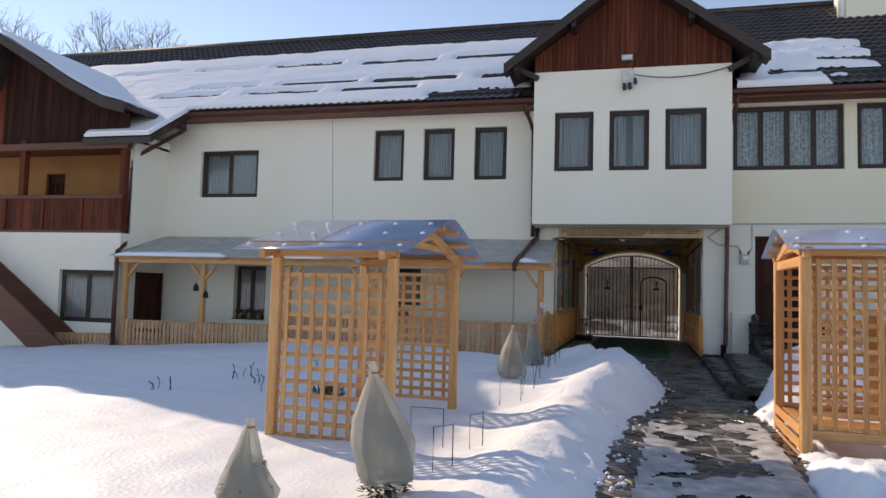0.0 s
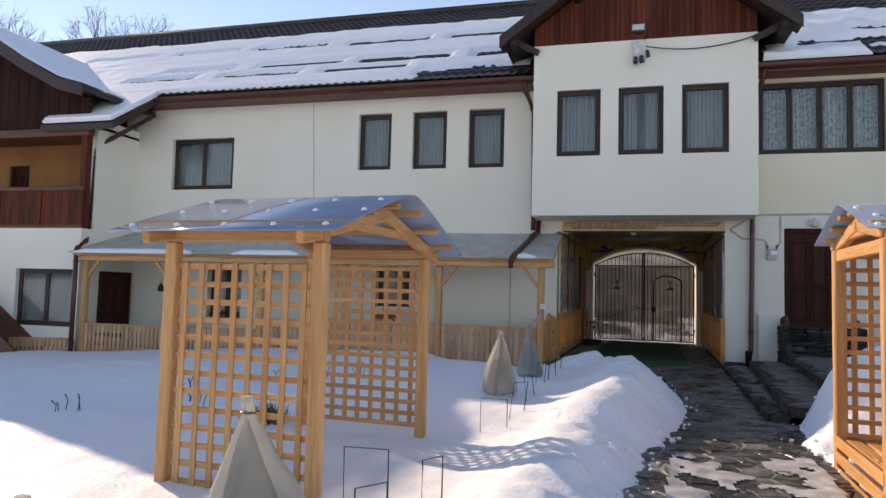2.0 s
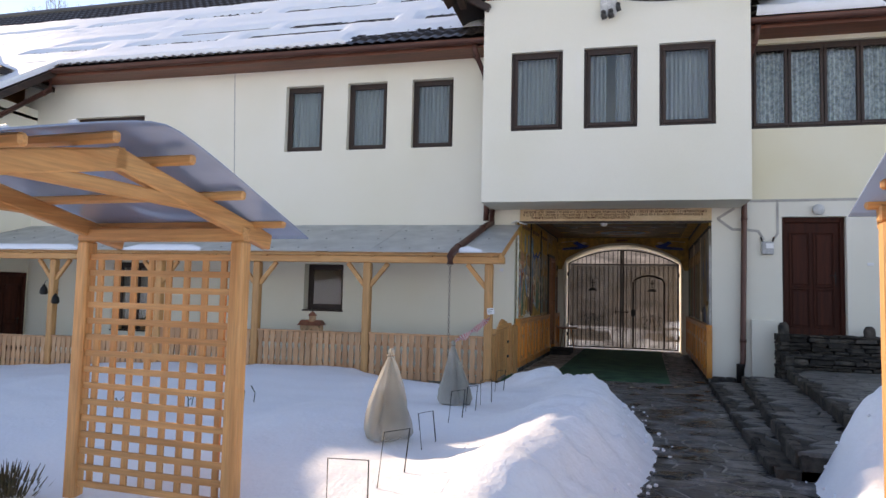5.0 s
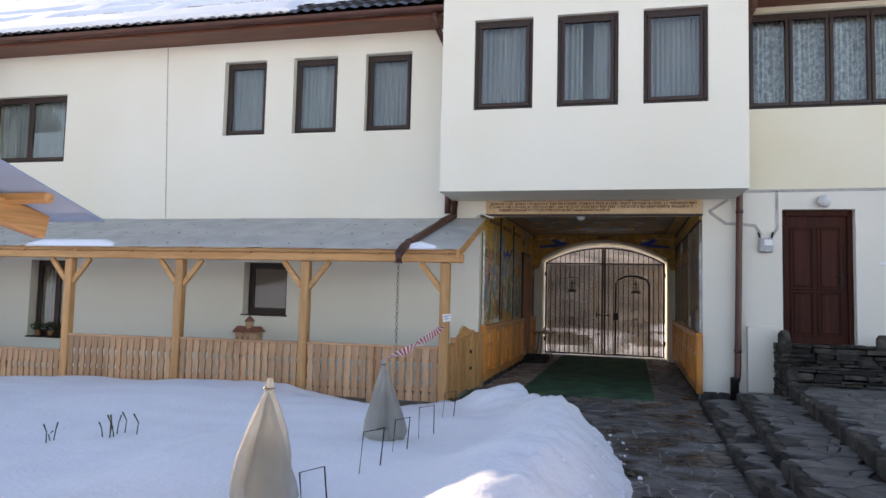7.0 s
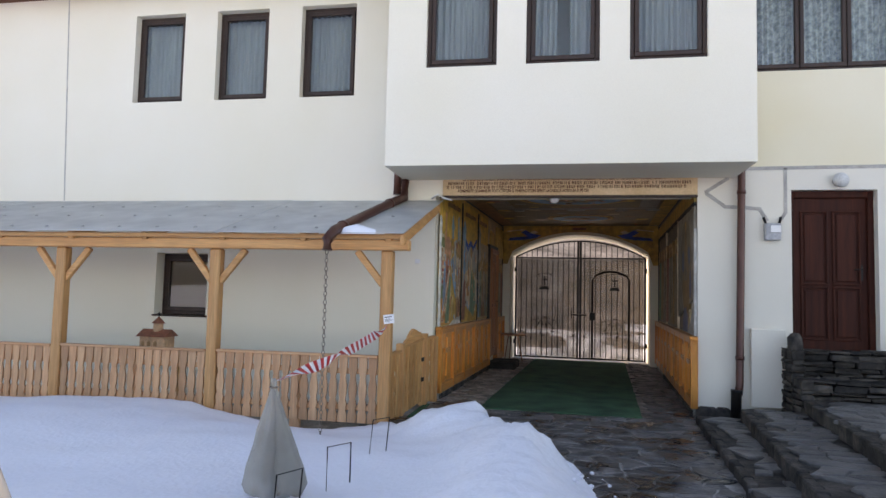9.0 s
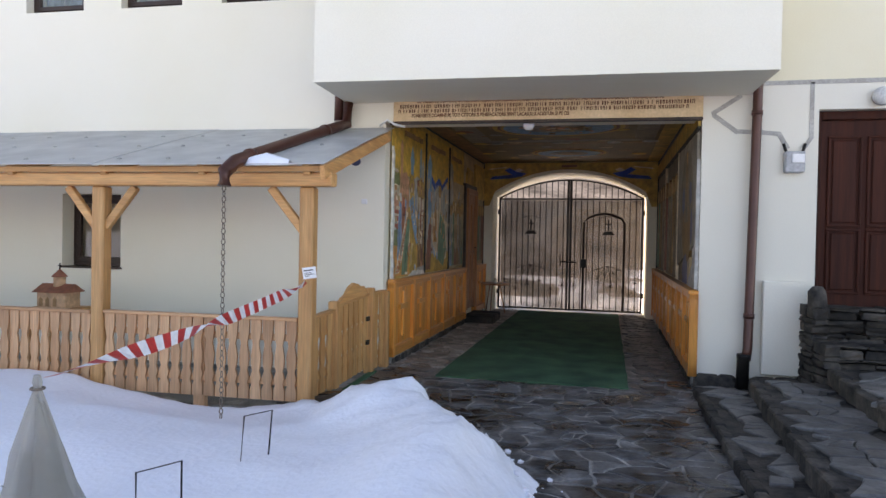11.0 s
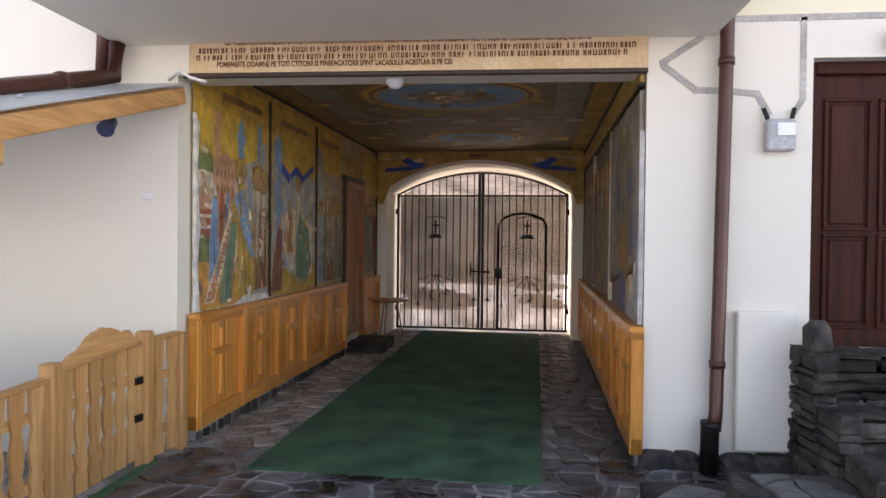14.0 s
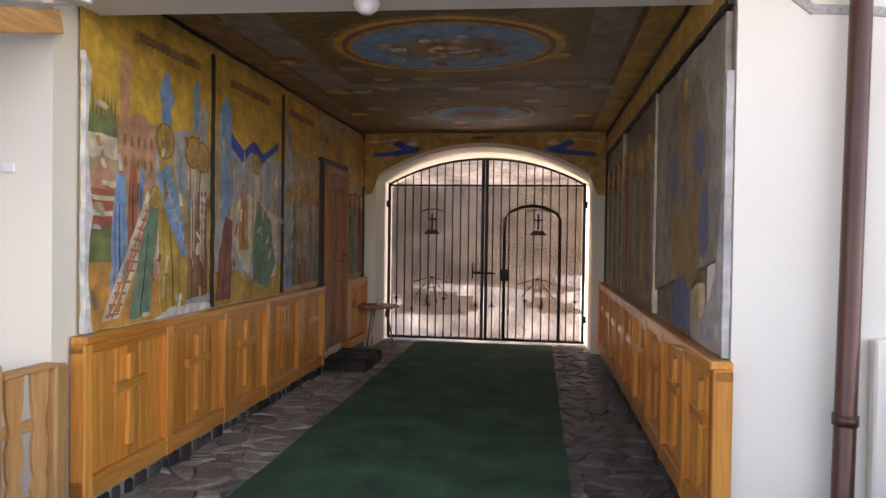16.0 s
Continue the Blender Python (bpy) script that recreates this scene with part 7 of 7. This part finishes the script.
tagged(part("verge_board", bm, WOOD_D, None), "pine verge board at the end of the porch roof", "board")

# ---- chimney, trees behind ----
chm = thing("chimney", "white plastered chimney on the dark roof", "chimney", m=pose(6.7, 21.2, 8.6))
bm = bm_new()
box(bm, -0.65, 0.65, -0.5, 0.5, -0.5, 2.6, 0.02)
part("shaft", bm, PLASTER, chm)
bm = bm_new()
box(bm, -0.75, 0.75, -0.6, 0.6, 2.0, 2.1, 0.02)
part("cap", bm, PLASTER, chm)
bm = bm_new()
tube(bm, [(-0.75, -0.42, 0.7), (-0.75, -0.42, 2.4)], 0.1, 12)
part("flue_pipe", bm, WHITE_CAP, chm)
BARK = mat("bare_bark", (0.10, 0.085, 0.075), (0.20, 0.17, 0.15), 0.9, 6, 30, 0.4)


def bare_tree(x, y, z, h, seed):
    t_ = thing("bare_tree", "bare winter tree rising behind the roof", "tree", "bare trees", m=pose(x, y, z))
    rr = random.Random(seed)
    trunk, crown = bm_new(), bm_new()

    def grow(p, d, ln, r, depth):
        q = p + d * ln
        mid = p + d * ln * 0.5 + Vector((rr.uniform(-1, 1), rr.uniform(-1, 1), 0)) * ln * 0.06
        tube(trunk if depth < 2 else crown, [p, mid, q], [r, r * 0.85, r * 0.68], 6 if depth < 3 else 3, False)
        if depth >= 7:
            return
        for k in range(3 if depth < 6 else 2):
            a = Vector((rr.gauss(0, 1), rr.gauss(0, 1), rr.gauss(0.25, 0.6))).normalized()
            grow(p.lerp(q, rr.uniform(0.55, 1.0)), (d + a * rr.uniform(0.5, 0.9)).normalized(), ln * rr.uniform(0.62, 0.8), r * 0.62, depth + 1)
    grow(Vector((0, 0, -0.5)), Vector((0, 0, 1)), h * 0.36, h * 0.015, 0)
    part("trunk", trunk, BARK, t_)
    part("crown", crown, BARK, t_)


bare_tree(-44.2, 45.0, 5.0, 19.5, 3)
bare_tree(-39.0, 47.0, 5.8, 17.5, 6)
bare_tree(-48.0, 48.0, 6.0, 18.0, 8)


# ---- paving stones, one by one ----
rg = random.Random(31)


def stone_mesh(poly, z0, z1, dome):
    """A flat stone of a given outline with a rounded rim, about its own middle."""
    c = sum((Vector(p) for p in poly), Vector((0, 0))) / len(poly)
    n_ = len(poly)
    verts = [(p[0] - c.x, p[1] - c.y, z0) for p in poly]
    verts += [(p[0] - c.x, p[1] - c.y, z1 - 0.007) for p in poly]
    verts += [((p[0] - c.x) * 0.92, (p[1] - c.y) * 0.92, z1 + dome * (i % 2)) for i, p in enumerate(poly)]
    faces = [tuple(range(2 * n_, 3 * n_))]
    for k in (0, n_):
        for i in range(n_):
            j = (i + 1) % n_
            faces.append((k + i, k + j, k + n_ + j, k + n_ + i))
    return c, verts, faces


def crazy(x0, x1, y0, y1, dx, dy, keep, joint=0.013):
    """Irregular stones filling a rectangle; neighbours share jittered corners and edge middles."""
    nx, ny = int((x1 - x0) / dx) + 1, int((y1 - y0) / dy) + 1
    pt = {}

    def corner(i, j):
        if (i, j) not in pt:
            pt[(i, j)] = Vector((x0 + i * dx + (0.5 * dx if j % 2 else 0) + rg.uniform(-0.36, 0.36) * dx, y0 + j * dy + rg.uniform(-0.36, 0.36) * dy))
        return pt[(i, j)]

    def mid(a, b):
        k = (a, b) if a < b else (b, a)
        if k not in pt:
            m = (corner(*a) + corner(*b)) / 2
            pt[k] = m + Vector((rg.uniform(-0.15, 0.15) * dx, rg.uniform(-0.15, 0.15) * dy))
        return pt[k]
    out = []
    for j in range(ny):
        for i in range(-1, nx):
            q = [(i, j), (i + 1, j), (i + 1, j + 1), (i, j + 1)]
            ring = []
            for a, b in zip(q, q[1:] + q[:1]):
                ring += [corner(*a), mid(a, b)]
            # some stones are broken in two
            rings = [ring]
            if rg.random() < 0.3:
                k = rg.choice((1, 3))
                rings = [ring[k:k + 5], ring[k + 4:] + ring[:k + 1]]
            for rr in rings:
                c = sum(rr, Vector((0, 0))) / len(rr)
                if keep(c.x, c.y):
                    out.append([tuple(p + (c - p).normalized() * joint) for p in rr])
    return out


def lay(polys, parent, top, limit, m=None, thick=0.04, material=None):
    """Lays stones: those the camera passes nearest as parts, the others as one joined part."""
    rest_v, rest_f = [], []
    for k, poly in enumerate(polys):
        c, v, f = stone_mesh(poly, -thick, rg.uniform(-0.003, 0.008), rg.uniform(0, 0.004))
        if k < limit:
            me = bpy.data.meshes.new("paving_stone")
            me.from_pydata(v, [], f)
            me.materials.append(material or STONE)
            mm = Matrix.Translation((c.x, c.y, top))
            piece("paving_stone", me, parent, mm if m is None else m @ mm)
        else:
            o = len(rest_v)
            for p in v:
                w = Vector((p[0] + c.x, p[1] + c.y, p[2] + top))
                rest_v.append(w if m is None else m @ w)
            rest_f += [tuple(o + i for i in q) for q in f]
    if rest_v:
        me = bpy.data.meshes.new("paving_stones")
        me.from_pydata(rest_v, [], rest_f)
        me.materials.append(STONE_STUFF)
        ob = new("paving_stones", me)
        ob.parent = parent
        tagged(ob, kind="stuff")


def on_path(x, y):
    if not (3.0 < y < 16.86):
        return False
    le, re = edge_at(LEFT_EDGE, y) - 0.35, edge_at(RIGHT_EDGE, y) + 0.35
    e1 = 1.40 + 0.26 * (y - 11.8) / 4.55 if y > 11.8 else 9
    if y > 16.3:
        e1 = 2.6
    if y > 15.55:
        le = -1.62
    if y > 16.42 and -1.02 < x < 1.0:
        return False
    return le < x < min(re, e1)


polys = crazy(-2.0, 3.0, 3.0, 17.0, 0.21, 0.17, on_path, 0.011)
polys.sort(key=lambda p: -(p[0][1]))
lay(polys, pavement, 0.0, 300)
polys = crazy(-1.8, 1.8, -0.1, 6.9, 0.18, 0.165, lambda x, y: 0.02 < y < 6.85 and abs(x) < 1.66 and (x < -1.05 or x > 1.08))
polys.sort(key=lambda p: p[0][1])
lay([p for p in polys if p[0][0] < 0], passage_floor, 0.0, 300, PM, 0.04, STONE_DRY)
# right strip laid in the copy darkened for shade
lay([p for p in polys if p[0][0] > 0], passage_floor, 0.0, 300, PM, 0.04, STONE_SHADED)


def edge_x(S_, y):
    return S_[0][0] + (S_[1][0] - S_[0][0]) * (y - S_[0][1]) / (S_[1][1] - S_[0][1])


for ob, S_, nxt, top, y1 in ((step_1, S1, S2, 0.075, 16.28), (step_2, S2, S3, 0.205, 16.12), (step_3, S3, None, 0.345, 16.12)):
    def on_step(x, y):
        return 10.5 < y < y1 - 0.06 and edge_x(S_, y) + 0.13 < x < (edge_x(nxt, y) - 0.02 if nxt else edge_x(S_, y) + 1.6)
    polys = crazy(1.2, 4.8, 10.4, 16.4, 0.24, 0.20, on_step, 0.007)
    polys.sort(key=lambda p: -p[0][1])
    lay(polys, ob, top + 0.02, 200, None, 0.03, STONE_STEP)
    # rough stones facing the riser
    y = 10.5
    while y < y1 - 0.05:
        d = min(rg.uniform(0.16, 0.34), y1 - y)
        bm = bm_new()
        x0 = edge_x(S_, y + d / 2)
        hgt = top + 0.022 - (top - 0.13 if top > 0.1 else 0.0)
        box(bm, x0 - 0.035 + rg.uniform(-0.012, 0.008), x0 + 0.05, y + 0.006, y + d - 0.006, top + 0.020 - hgt, top + 0.020 + rg.uniform(-0.004, 0.008), 0.012)
        part("riser_stone", bm, RUBBLE, ob)
        y += d

# trodden snow and slush on the far end of the path
verts, faces, idx = [], [], {}
G = 0.035


def slush(x, y):
    le, re = edge_at(LEFT_EDGE, y), edge_at(RIGHT_EDGE, y)
    side = max(0.0, 1 - min(x - le, re - x) / 0.35)
    return noise.noise((x * 2.4, y * 1.5, 40)) * 0.6 + noise.noise((x * 7, y * 5, 44)) * 0.4 + side * 0.35 - 0.10 + 0.18 * smooth((6.5 - y) / 2) - 0.7 * smooth((y - 8.2) / 1.0)


for j in range(int(7.0 / G)):
    y = 2.9 + j * G
    le, re = edge_at(LEFT_EDGE, y), edge_at(RIGHT_EDGE, y)
    for i in range(int(2.6 / G)):
        x = -0.9 + i * G
        if le - 0.1 < x < re + 0.1 and slush(x, y) > 0:
            q = []
            for a, b in ((i, j), (i + 1, j), (i + 1, j + 1), (i, j + 1)):
                if (a, b) not in idx:
                    idx[(a, b)] = len(verts)
                    xx, yy = -0.9 + a * G, 2.9 + b * G
                    verts.append((xx, yy, 0.012 + 0.05 * max(-0.2, slush(xx, yy))))
                q.append(idx[(a, b)])
            faces.append(q)
me = bpy.data.meshes.new("slush")
me.from_pydata(verts, [], faces)
me.polygons.foreach_set("use_smooth", [True] * len(faces))
me.materials.append(mat("trodden_slush", (0.30, 0.30, 0.30), (0.62, 0.63, 0.65), 0.45, 6, 60, 0.4, contrast=0.15))
tagged(new("slush", me), "thin trodden snow and slush on the paving", "snow", kind="stuff")

# crumbs of snow along the banks
verts, faces = [], []
ico = bm_new()
bmesh.ops.create_icosphere(ico, subdivisions=1, radius=1.0)
iv = [v.co.copy() for v in ico.verts]
if_ = [[v.index for v in f.verts] for f in ico.faces]
ico.free()
for k in range(230):
    y = rg.uniform(3.5, 14.8)
    left = rg.random() < 0.7 or y < 6.5
    e = edge_at(LEFT_EDGE if left else RIGHT_EDGE, y)
    d = rg.gauss(0.27, 0.12)
    x = e - d if left else e + d
    r = rg.uniform(0.008, 0.028) * (1.4 if rg.random() < 0.1 else 1)
    z = max(snow_height(x, y), 0.0) + r * 0.4
    o = len(verts)
    for v in iv:
        w = 1 + 0.35 * noise.noise(v * 1.7 + Vector((k, 0, 0)))
        verts.append((x + v.x * r * w, y + v.y * r * w, z + v.z * r * 0.75 * w))
    faces += [tuple(o + i for i in f) for f in if_]
me = bpy.data.meshes.new("snow_crumbs")
me.from_pydata(verts, [], faces)
me.polygons.foreach_set("use_smooth", [True] * len(faces))
me.materials.append(SNOW)
tagged(new("snow_crumbs", me), "small lumps of snow along the path edge", "snow", kind="stuff")
